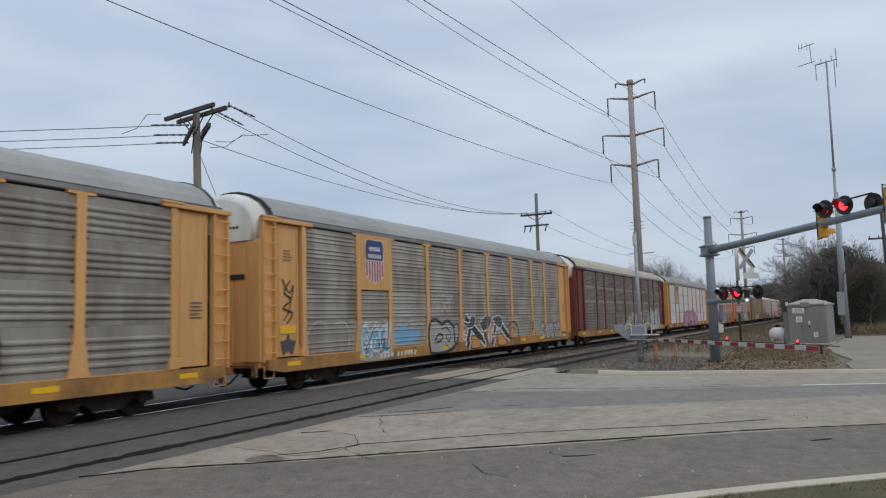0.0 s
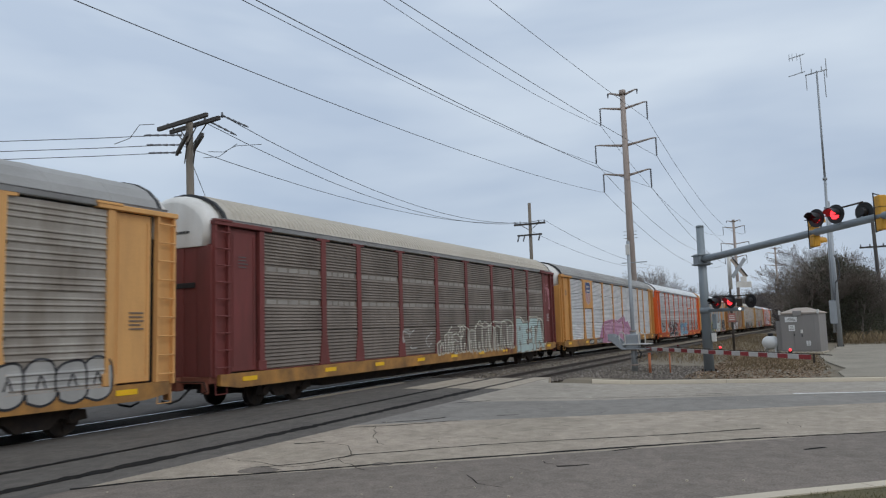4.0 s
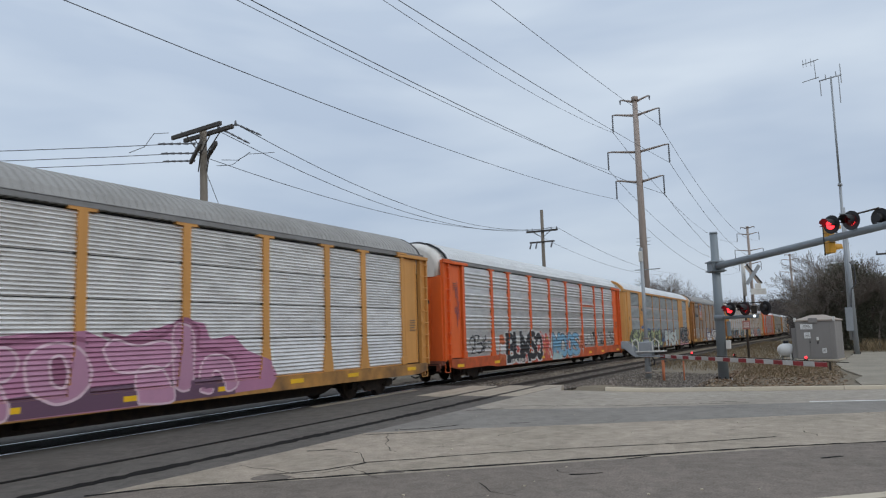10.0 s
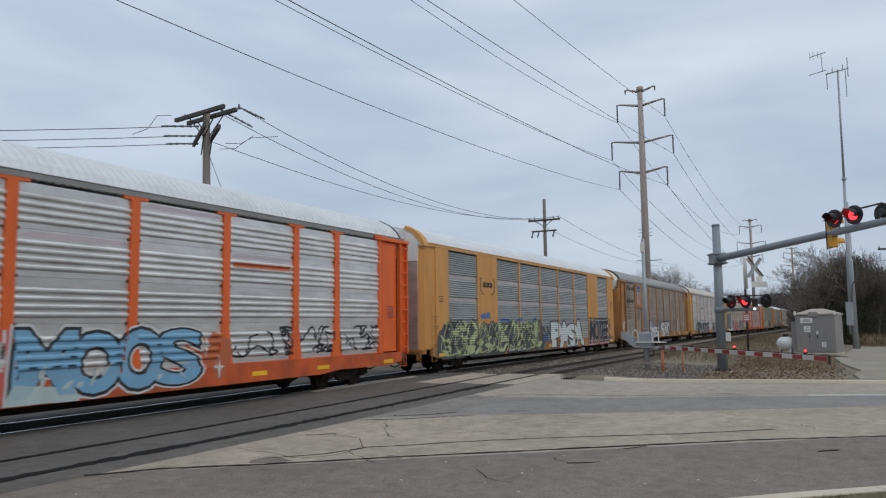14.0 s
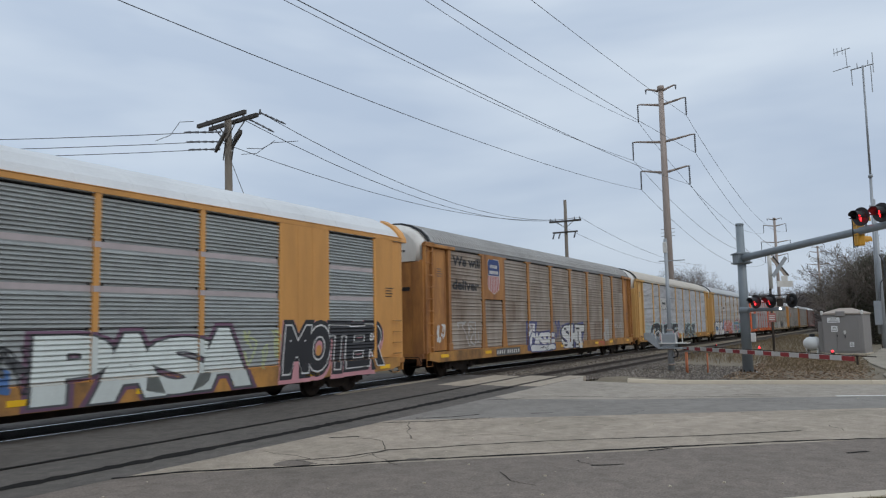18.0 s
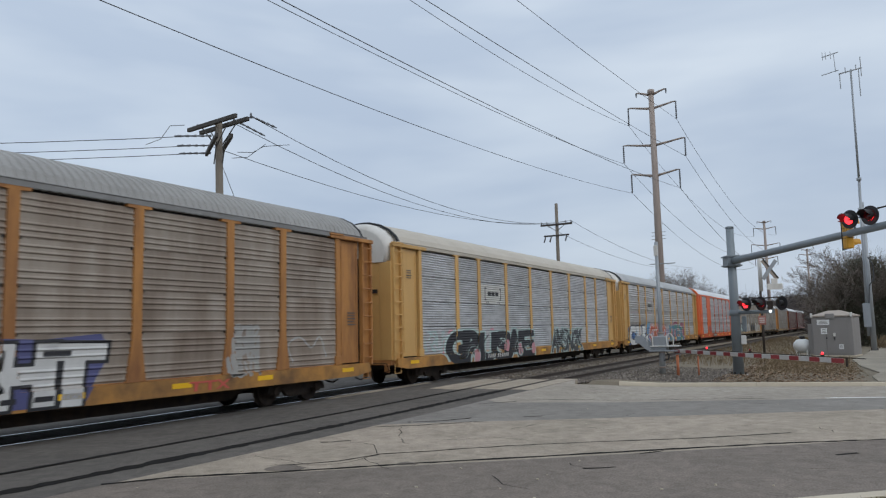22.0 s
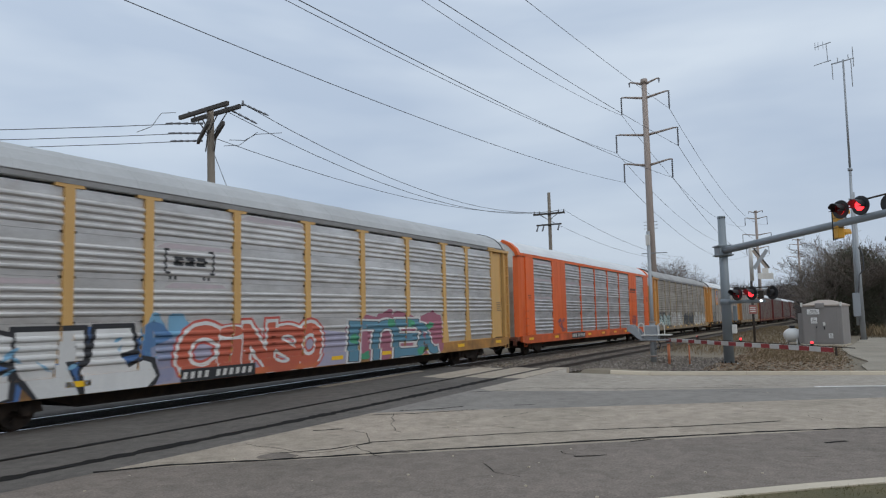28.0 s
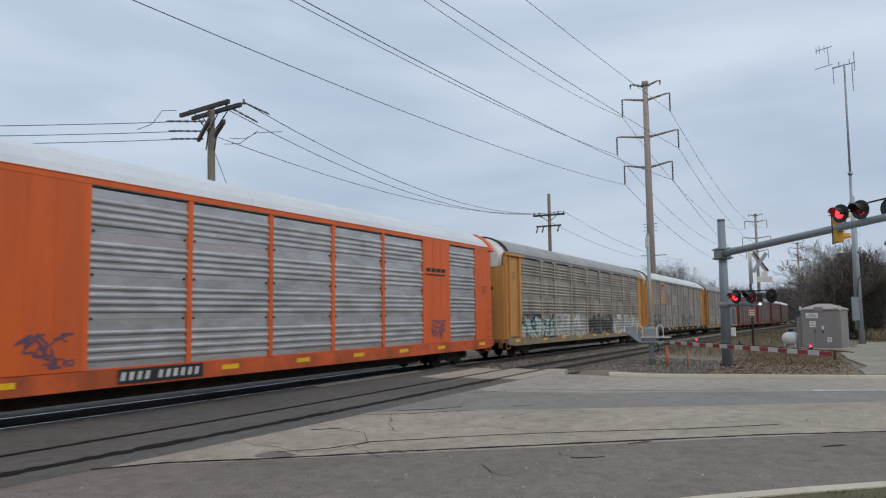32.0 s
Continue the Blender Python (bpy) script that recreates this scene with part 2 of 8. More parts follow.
rail_side = material("rusty_rail", (0.062, 0.05, 0.043), 0.75, dirt=(0.06, 0.045, 0.035), dirt_amount=0.6, dirt_scale=3, bump=0.2)
rail_top = material("bright_rail_head", (0.86, 0.86, 0.86), 0.2, 1.0, dirt=(0.4, 0.4, 0.4), dirt_amount=0.3, bump=0.0)
tie_wood = material("creosoted_tie", (0.085, 0.07, 0.058), 0.9, dirt=(0.14, 0.12, 0.1), dirt_amount=0.7, dirt_scale=3, bump=0.5)
tie_grey = material("weathered_crossing_timber", (0.42, 0.36, 0.285), 0.9, dirt=(0.25, 0.215, 0.17), dirt_amount=0.7, dirt_scale=3, bump=0.4)
pole_wood = material("weathered_pole_wood", (0.22, 0.19, 0.155), 0.9, dirt=(0.12, 0.10, 0.085), dirt_amount=0.6, streak=8, dirt_scale=3, bump=0.4)
arm_wood = material("dark_crossarm_wood", (0.06, 0.054, 0.05), 0.85, dirt=(0.1, 0.09, 0.08), dirt_amount=0.5, dirt_scale=3, bump=0.3)
weathering_steel = material("weathering_steel_pole", (0.36, 0.30, 0.265), 0.75, dirt=(0.26, 0.205, 0.175), dirt_amount=0.7, streak=6, dirt_scale=0.8, bump=0.1)
dull_zinc = material("dull_galvanised_pole", (0.36, 0.385, 0.41), 0.5, 0.35, dirt=(0.27, 0.29, 0.305), dirt_amount=0.5, streak=3, dirt_scale=1.5, bump=0.04)
mast_grey = material("grey_painted_mast", (0.23, 0.265, 0.29), 0.5, 0.15, dirt=(0.17, 0.195, 0.21), dirt_amount=0.5, streak=3, dirt_scale=1.5, bump=0.04)
cabinet_grey = material("grey_cabinet_sheet", (0.27, 0.252, 0.24), 0.6, 0.05, dirt=(0.21, 0.197, 0.188), dirt_amount=0.5, streak=4, dirt_scale=1.2, bump=0.04)
cabinet_tan = material("beige_cabinet_roof", (0.40, 0.34, 0.29), 0.65, dirt=(0.3, 0.25, 0.21), dirt_amount=0.5, dirt_scale=1.5, bump=0.05)
white_gloss = material("white_enamel", (0.8, 0.8, 0.79), 0.4, dirt=(0.6, 0.6, 0.58), dirt_amount=0.4, dirt_scale=2, bump=0.03)
gate_white = material("white_reflective_board", (0.52, 0.51, 0.5), 0.5, dirt=(0.38, 0.37, 0.36), dirt_amount=0.5, dirt_scale=4, bump=0.05)
gate_red = material("red_reflective_stripe", (0.28, 0.03, 0.035), 0.45, dirt=(0.18, 0.025, 0.03), dirt_amount=0.5, dirt_scale=4, bump=0.05)
signal_yellow = material("yellow_signal_housing", (0.72, 0.36, 0.03), 0.5, dirt=(0.5, 0.26, 0.04), dirt_amount=0.5, dirt_scale=4, bump=0.05)
dark_lens = material("dark_red_lens", (0.10, 0.008, 0.01), 0.2, dirt_amount=0.2, bump=0.0)
wire_black = material("dark_cable", (0.075, 0.08, 0.088), 0.6, dirt_amount=0.3, bump=0.0)
insulator_grey = material("grey_insulator", (0.16, 0.17, 0.19), 0.4, dirt_amount=0.4, bump=0.0)
stake_orange = material("faded_orange_marker", (0.5, 0.16, 0.07), 0.7, dirt_amount=0.5, bump=0.1)
lit_red = glowing("lit_red_lens", (1.0, 0.03, 0.04), 3.0)
lit_white = glowing("lit_white_lamp", (0.9, 0.95, 1.0), 1.6)


# ---- mesh helpers ----
def box(bm, x0, x1, y0, y1, z0, z1, bevel=0.0):
    vs = [bm.verts.new((x, y, z)) for x in (x0, x1) for y in (y0, y1) for z in (z0, z1)]
    fs = [bm.faces.new([vs[i] for i in f]) for f in ((0, 1, 3, 2), (4, 6, 7, 5), (0, 4, 5, 1), (2, 3, 7, 6), (0, 2, 6, 4), (1, 5, 7, 3))]
    if bevel:
        bmesh.ops.bevel(bm, geom=list({e for f in fs for e in f.edges}), offset=bevel, segments=1, affect="EDGES")
    return bm


def tube(bm, a, b, r0, r1=None, n=10, caps=True):
    """A tapered round bar from a to b."""
    a, b, r1 = Vector(a), Vector(b), r0 if r1 is None else r1
    q = (b - a).to_track_quat("Z", "Y")
    rings = []
    for p, r in ((a, r0), (b, r1)):
        rings.append([bm.verts.new(p + q @ Vector((r * math.cos(6.28318 * i / n), r * math.sin(6.28318 * i / n), 0))) for i in range(n)])
    for i in range(n):
        f = bm.faces.new((rings[0][i], rings[0][(i + 1) % n], rings[1][(i + 1) % n], rings[1][i]))
        f.smooth = n > 6
    if caps:
        bm.faces.new(rings[0][::-1])
        bm.faces.new(rings[1])
    return bm


def prism(bm, outline, axis, a, b):
    """An outline in the plane across axis, drawn out from a to b along it."""
    def at(p, d):
        return (d, p[0], p[1]) if axis == "x" else (p[0], d, p[1]) if axis == "y" else (p[0], p[1], d)
    lo, hi = ([bm.verts.new(at(p, d)) for p in outline] for d in (a, b))
    n = len(outline)
    for i in range(n):
        bm.faces.new((lo[i], lo[(i + 1) % n], hi[(i + 1) % n], hi[i]))
    bm.faces.new(lo[::-1])
    bm.faces.new(hi)
    return bm


def data_of(name, bm, mat=None, tidy=True):
    if tidy:
        bmesh.ops.recalc_face_normals(bm, faces=bm.faces)
    me = bpy.data.meshes.new(name)
    bm.to_mesh(me)
    bm.free()
    me.materials.append(mat)
    return me


def part(name, bm, mat, parent=None, label="", at=(0, 0, 0)):
    ob = new(name, data_of(name, bm, mat))
    ob.parent, ob.location = parent, at
    return tagged(ob, label)


def shared(name, me, mat, parent, at=(0, 0, 0), label="", turn=0.0):
    """One more object on a shared mesh, with a material of its own."""
    ob = new(name, me)
    ob.parent, ob.location, ob.rotation_euler = parent, at, (0, 0, turn)
    ob.material_slots[0].link, ob.material_slots[0].material = "OBJECT", mat
    return tagged(ob, label)


def thing(name, at=(0, 0, 0), label="", category="", group="", kind="", turn=0.0):
    ob = new(name)
    ob.location, ob.rotation_euler = at, (0, 0, turn)
    return tagged(ob, label, category, group, kind)

# ---- tracks, road and ground ----
TRACK_A, TRACK_B = 15.41, 10.88      # centre lines of the far and the near track
FAR_KERB = (Vector((25.2, 8.3)), Vector((27.75, -1.64)))
KERB_DIR = (FAR_KERB[1] - FAR_KERB[0]).normalized()


def ease(a, b, x):
    u = min(1.0, max(0.0, (x - a) / (b - a)))
    return u * u * (3 - 2 * u)


def grade(x):
    """Height of the rails along the line: a slight rise past the crossing."""
    return 0.14 * ease(9, 32, x) * (1 - ease(90, 180, x))


def lift(x, y):
    """How far the ground rises with the tracks."""
    return grade(x) * ease(5.5, 9.5, y)


CUTS_X = [9 + 2.3 * i for i in range(11)] + [90 + 15 * i for i in range(7)]
CUTS_Y = [5.5, 6.3, 7.1, 7.9, 8.7, 9.5]


def follow(bm):
    """Cut flat paving into cells and let it follow the rise."""
    for axis, cuts in (((1, 0, 0), CUTS_X[:11]), ((0, 1, 0), CUTS_Y)):
        for c in cuts:
            bmesh.ops.bisect_plane(bm, geom=bm.verts[:] + bm.edges[:] + bm.faces[:], plane_co=[k * c for k in axis], plane_no=axis, dist=1e-4)
    for v in bm.verts:
        v.co.z += lift(v.co.x, v.co.y)


def swept(bm, outline, xs):
    """An outline in y and z, drawn along x through the stations xs at the height of the rails."""
    rings = [[bm.verts.new((x, y, z + grade(x))) for y, z in outline] for x in xs]
    n = len(outline)
    for a, b in zip(rings, rings[1:]):
        for i in range(n):
            bm.faces.new((a[i], a[(i + 1) % n], b[(i + 1) % n], b[i]))
    bm.faces.new(rings[0][::-1])
    bm.faces.new(rings[-1])


def far_kerb_x(y):
    """Where the road's far edge lies at y."""
    k = FAR_KERB[0] + KERB_DIR * ((y - FAR_KERB[0].y) / KERB_DIR.y)
    return k.x if y < 9.2 else 26.9


def near_kerb_x(y):
    """Where the corner lawn's kerb lies at y."""
    return 9.92 - 0.86 * y - 0.048 * y * abs(y) if y > -14 else 31.37 - 0.5 * (y + 14)


def on_road(x, y):
    if y > 9.2:
        return -14 < x < 26.9
    if x < 0 or y > 5.2:
        return y > 5.2 and x < far_kerb_x(y)
    return near_kerb_x(y) < x < far_kerb_x(y)


def ground_height(x, y):
    return bare_height(x, y) + lift(x, y)


def bare_height(x, y):
    if y > 8.6 and -16 < x < 27.3:
        return -0.25
    if y < 9.2 and on_road(x - 0.35, y) and on_road(x + 0.35, y):
        return -0.25
    if y < 9.2 and x > 14 and on_road(x - 0.5, y):
        return -0.03
    bed = max(0.0, 1 - max(0.0, min(abs(y - TRACK_A), abs(y - TRACK_B)) - 1.5) / 1.2)
    base = 0.06 + 0.03 * noise.noise(Vector((x * 0.3, y * 0.3, 0)))
    if x > 27 and bed > 0:
        base = base * (1 - bed) - 0.17 * bed
    return base + 0.02 * noise.noise(Vector((x * 2.2, y * 2.2, 3)))


def steps(stops):
    out = []
    for a, b, d in stops:
        n = max(1, round((b - a) / d))
        out += [a + (b - a) * i / n for i in range(n)]
    return out + [stops[-1][1]]


gx = steps([(-3000, -400, 500), (-400, -40, 40), (-40, 4, 4), (4, 36, 0.4), (36, 70, 1.0), (70, 160, 5), (160, 500, 40), (500, 4000, 500)])
gy = steps([(-3000, -300, 500), (-300, -40, 40), (-40, -8, 4), (-8, 20, 0.4), (20, 50, 3), (50, 300, 30), (300, 3000, 500)])
gv = [(x, y, ground_height(x, y)) for x in gx for y in gy]
gf = [(i * len(gy) + j, (i + 1) * len(gy) + j, (i + 1) * len(gy) + j + 1, i * len(gy) + j + 1) for i in range(len(gx) - 1) for j in range(len(gy) - 1)]
gm = bpy.data.meshes.new("ground")
gm.from_pydata(gv, [], gf)
gm.materials.append(soil)
gm.polygons.foreach_set("use_smooth", [True] * len(gf))
tagged(new("ground", gm), "uneven winter ground of soil and dead grass", "ground", kind="structure")


def slab(name, outline, top, mat, label, thick=0.2):
    bm = bmesh.new()
    prism(bm, outline, "z", top - thick, top)
    follow(bm)
    return tagged(part(name, bm, mat), label, "road", kind="structure")


def fx(y, back=0.0):
    return far_kerb_x(y) - back


JOINT = (Vector((7.33, 9.18)), Vector((15.37, -0.6)))          # tar joint between the dark lane and the concrete
def joint_x(y, shift=0.0):
    d = JOINT[1] - JOINT[0]
    return JOINT[0].x + d.x * (y - JOINT[0].y) / d.y + shift


def pale_x(y):
    """Edge between the concrete apron and the far lanes."""
    return min(15.06 + 0.66 * (7.5 - y), fx(y, 4.0))


ys = [-60, -30, -14, -8, -4, -2, 0, 2, 4, 6, 7.6, 8.7, 9.3]
def worn_x(y):
    """Edge of the strip that tyres have darkened."""
    return pale_x(y) + (fx(y) - pale_x(y)) * 0.42


slab("road_worn_lane", [(pale_x(y), y) for y in ys] + [(worn_x(y), y) for y in reversed(ys)], 0.0, asphalt_track, "tyre-darkened asphalt of the middle lane")
slab("road_far_lanes", [(worn_x(y), y) for y in ys] + [(fx(y), y) for y in reversed(ys)], 0.0, asphalt_pale, "grey asphalt of the far traffic lanes")
slab("road_apron", [(joint_x(y), y) for y in ys] + [(pale_x(y), y) for y in reversed(ys)], 0.0, concrete, "cracked pale concrete road apron")
near = [-60, -30, -14, -10, -6, -3, -1, 0, 1, 2, 3, 4, 5]
slab("road_near_lane", [(near_kerb_x(y) + 0.001, y) for y in near] + [(-14, 5.2), (-14, 9.3)] + [(joint_x(y), y) for y in (9.3, 6, 2, -2, -8, -14, -30, -60)], 0.0, asphalt_lane, "greyed asphalt of the near lane")


def crossing(name, y0, y1):
    # the far track's middle panel has the train's shade in its colour
    inner = TRACK_A - 0.8 < y0 < TRACK_A
    slab(name, [(-14, y0), (26.9, y0), (26.9, y1), (-14, y1)], 0.0, panel_shade if inner else asphalt, "panels between the rails, blackened for the shade under the train" if inner else "dark asphalt beside the crossing rails")


GAP = 0.11
edges = [9.3, TRACK_B - 0.7525 - 0.12, TRACK_B - 0.7525 + 0.04 + GAP, TRACK_B + 0.7525 - 0.04 - GAP, TRACK_B + 0.7525 + 0.06,
         TRACK_A - 0.7525 - 0.06, TRACK_A - 0.7525 + 0.04 + GAP, TRACK_A + 0.7525 - 0.04 - GAP, TRACK_A + 0.7525 + 0.06, 24.0]
for a, b in zip(edges[::2], edges[1::2]):
    crossing("crossing_asphalt", a, b)
slab("road_beyond", [(-14, 24.004), (26.9, 24.004), (22, 90), (-19, 90)], 0.0, asphalt_pale, "grey road on the far side of the tracks")


def rail_outline(y):
    return [(y - 0.07, -0.17), (y + 0.07, -0.17), (y + 0.07, -0.155), (y + 0.01, -0.13), (y + 0.01, -0.04), (y + 0.036, -0.03), (y + 0.036, -0.02), (y + 0.03, -0.014),
            (y - 0.03, -0.014), (y - 0.036, -0.02), (y - 0.036, -0.03), (y - 0.01, -0.04), (y - 0.01, -0.13), (y - 0.07, -0.155)]


def tracks(name, yc, head):
    tr = thing(name, (0, yc, 0), "steel rails on creosoted ties in ballast", "railway track", kind="structure")
    for y in (-0.7525, 0.7525):
        bm = bmesh.new()
        swept(bm, rail_outline(y), [-60] + CUTS_X + [700])
        rail = part("rail", bm, rail_side, tr)
        bm = bmesh.new()
        swept(bm, [(y - 0.036, -0.018), (y + 0.036, -0.018), (y + 0.036, -0.006), (y + 0.03, 0.0), (y - 0.03, 0.0), (y - 0.036, -0.006)], [-60] + CUTS_X + [700])
        part("rail_head", bm, head, rail, "worn running surface")
    tie = data_of("tie", box(bmesh.new(), -0.11, 0.11, -1.3, 1.3, -0.33, -0.15, 0.012))
    for i in range(110):
        shared("tie", tie, tie_wood, tr, (27.4 + i * 0.55, 0.03 * math.sin(i * 2.3), 0.008 * math.sin(i * 1.7) + grade(27.4 + i * 0.55)))
    bm = bmesh.new()
    for i in range(110, 700):
        up = grade(27.4 + i * 0.55)
        box(bm, 27.4 + i * 0.55 - 0.11, 27.4 + i * 0.55 + 0.11, -1.3, 1.3, up - 0.33, up - 0.15)
    tagged(part("tie_run", bm, tie_wood, tr), kind="stuff")
    return tr


tracks("track_far", TRACK_A, rail_top)
tracks("track_near", TRACK_B, rail_side)

# ---- the freight train: enclosed car carriers ----
PITCH, LENGTH, SPEED, FIRST = 28.6, 27.32, 7.543, -12.62
HALF = 1.5
POSTS = [1.85, 4.75, 6.75, 9.55, 12.45, 15.3, 18.15, 20.95, 22.95, 25.55]
ROW_Z = [1.05, 2.1, 3.03, 3.96, 4.88]
WHEEL = 0.42


def corrugation(kind, h):
    """Outline of a panel's face: (depth, height) from its foot to its top."""
    pts = [(0.0, 0.0)]
    if kind == "fine":
        spots, w, d = [h * (i + 0.55) / 10 for i in range(10)], h / 10 * 0.46, 0.034
    elif kind == "fineband":
        spots, w, d = [h * 0.8 * (i + 0.55) / 8 for i in range(8)], h / 10 * 0.46, 0.034
    elif kind == "group":
        spots, w, d = [h * k for k in (0.20, 0.375, 0.55, 0.725)], 0.06, 0.044
    elif kind == "spread":
        spots, w, d = [h * k for k in (0.08, 0.22, 0.36, 0.62, 0.76, 0.90)], 0.062, 0.024
    else:
        spots, w, d = [h * k for k in (0.07, 0.18, 0.29, 0.40, 0.51, 0.62)], 0.046, 0.042
    for s in spots:
        lo, hi = max(0.002, s - w), min(h - 0.002, s + w)
        if kind == "group":
            pts += [(0.0, s - w), (d * 0.6, s - w * 0.82), (d, s - w * 0.35), (d, s + w * 0.25), (d * 0.6, s + w * 0.75), (0.0, s + w)]
        elif w > 0.05:
            pts += [(0.0, lo), (d * 0.9, s - w * 0.64), (d, s - w * 0.42), (d * 0.2, s + w * 0.14), (0.0, hi)]
        else:
            pts += [(0.0, lo), (d, s - w * 0.42), (d * 0.9, s - w * 0.12), (0.0, hi)]
    return pts + [(0.0, h)]


def panel_mesh(kind, width, h):
    """A corrugated steel panel, its face towards -y."""
    top = h - 0.02 if kind == "fine" else h - 0.003
    outline = [(0.05, 0.0)] + [(-d, max(z, 0.001)) for d, z in corrugation(kind, h - 0.02)] + [(-0.0, top), (0.05, top)]
    bm = bmesh.new()
    prism(bm, outline, "x", 0.012, width - 0.012)
    return data_of("side_panel", bm)


PANELS = {}


def panel(kind, width, h):
    key = (kind, round(width, 2), round(h, 2))
    if key not in PANELS:
        PANELS[key] = panel_mesh(*key)
    return PANELS[key]


def face_depth(kind, z):
    """How far the car's side stands out at height z."""
    for a, b in zip(ROW_Z, ROW_Z[1:]):
        if a <= z < b:
            pts = corrugation(kind, b - a - 0.02)
            for (d0, z0), (d1, z1) in zip(pts, pts[1:]):
                if z0 <= z - a <= z1:
                    return d0 + (d1 - d0) * (z - a - z0) / max(1e-6, z1 - z0)
    return 0.0


ROOF = [(-1.53, 4.93), (-1.5, 5.08), (-1.38, 5.3), (-1.1, 5.56), (-0.7, 5.76), (-0.3, 5.86), (0, 5.88), (0.3, 5.86), (0.7, 5.76), (1.1, 5.56), (1.38, 5.3), (1.5, 5.08), (1.53, 4.93)]


ROOF_END = 0.5


def roof_mesh(ribbed, round_end):
    bm = bmesh.new()
    pitch = 0.21 if ribbed else 1.46
    xs = []
    x0 = 0.0 if round_end else ROOF_END
    x = x0 + 0.25
    while x < LENGTH - x0 - 0.25:
        xs += [(x, 0), (x + pitch * 0.5, 0), (x + pitch * 0.62, 1), (x + pitch * 0.88, 1)] if ribbed else [(x, 0), (x + pitch - 0.09, 0), (x + pitch - 0.07, 1), (x + pitch - 0.02, 1)]
        x += pitch
    ends = [(x0, 0), (x0 + 0.1, 0)]
    xs = ends + [p for p in xs if p[0] < LENGTH - x0 - 0.25] + [(LENGTH - x0 - 0.1, 0), (LENGTH - x0, 0)]
    rows = []
    for x, up in xs:
        lift = 0.04 * up if ribbed else 0.008 * up
        fall = 0.0
        if round_end:
            e = min(x, LENGTH - x)
            fall = 0.12 * max(0.0, 1 - e / 0.3)
        rows.append([bm.verts.new((x, y * (1 + (lift / 1.5 if z > 5.1 else 0.0)) * (1 - fall * 0.35), z + lift * (0.4 + 0.6 * (1 - abs(y) / 1.6)) - (fall if z > 5.2 else 0))) for y, z in ROOF])
    for a, b in zip(rows, rows[1:]):
        for i in range(len(ROOF) - 1):
            bm.faces.new((a[i], a[i + 1], b[i + 1], b[i]))
    for r in (rows[0], rows[-1][::-1]):
        bm.faces.new(r)
    bm.faces.new([r[0] for r in rows][::-1] + [r[-1] for r in rows])
    return data_of("roof", bm)


def post_mesh(flared, w=0.12):
    bm = bmesh.new()
    if flared:
        prism(bm, [(-w, 1.95), (-w - 0.14, 1.03), (w + 0.14, 1.03), (w, 1.95), (w, 4.87), (0.34, 4.88), (0.34, 4.98), (-0.34, 4.98), (-0.34, 4.88), (-w, 4.87)], "y", -0.052, 0.06)
    else:
        box(bm, -0.08, 0.08, -0.05, 0.06, 1.03, 5.0, 0.008)
    return data_of("side_post", bm)


def bogie_meshes():
    bm = bmesh.new()
    prism(bm, [(-1.25, 0.36), (-1.2, 0.56), (-0.75, 0.62), (-0.3, 0.74), (0.3, 0.74), (0.75, 0.62), (1.2, 0.56), (1.25, 0.36), (1.0, 0.34), (0.62, 0.44), (0.38, 0.24), (-0.38, 0.24), (-0.62, 0.44), (-1.0, 0.34)], "y", -0.07, 0.07)
    frame_me = data_of("side_frame", bm)
    bm = bmesh.new()
    for i in range(3):
        x = -0.17 + 0.17 * i
        tube(bm, (x, 0, 0.27), (x, 0, 0.6), 0.065, n=8)
    spring_me = data_of("spring_nest", bm)
    bm = bmesh.new()
    box(bm, -0.2, 0.2, -1.0, 1.0, 0.46, 0.66, 0.02)
    bolster_me = data_of("bolster", bm)
    bm = bmesh.new()
    tube(bm, (0, -1.1, 0), (0, 1.1, 0), 0.075, n=10)
    for s in (-1, 1):
        tube(bm, (0, s * 0.69, 0), (0, s * 0.83, 0), WHEEL - 0.02, n=24)
        tube(bm, (0, s * 0.68, 0), (0, s * 0.705, 0), WHEEL + 0.025, n=24)
        tube(bm, (0, s * 0.83, 0), (0, s * 0.86, 0), 0.16, n=10)
        for k in range(3):
            a = 2.094 * k
            tube(bm, (0.27 * math.cos(a), s * 0.83, 0.27 * math.sin(a)), (0.27 * math.cos(a), s * 0.845, 0.27 * math.sin(a)), 0.05, n=6)
        tube(bm, (0, s * 1.0, 0), (0, s * 1.18, 0), 0.13, n=10)
    set_me = data_of("wheelset", bm)
    return frame_me, spring_me, bolster_me, set_me


SIDE_FRAME, SPRINGS, BOLSTER, WHEELSET = bogie_meshes()
ROOF_RIBBED, ROOF_SMOOTH, ROOF_ROUND = roof_mesh(True, False), roof_mesh(False, False), roof_mesh(False, True)
POST_FLARED, POST_THIN, POST_PLAIN = post_mesh(True), post_mesh(True, 0.06), post_mesh(False)
POST_WIDE = data_of("side_post", (lambda bm: (box(bm, -0.13, 0.13, -0.05, 0.06, 1.03, 4.95, 0.008), box(bm, -0.26, 0.26, -0.056, 0.05, 4.9, 4.98, 0.008), bm)[2])(bmesh.new()))


def simple(name, build, **kw):
    bm = bmesh.new()
    build(bm)
    return data_of(name, bm)


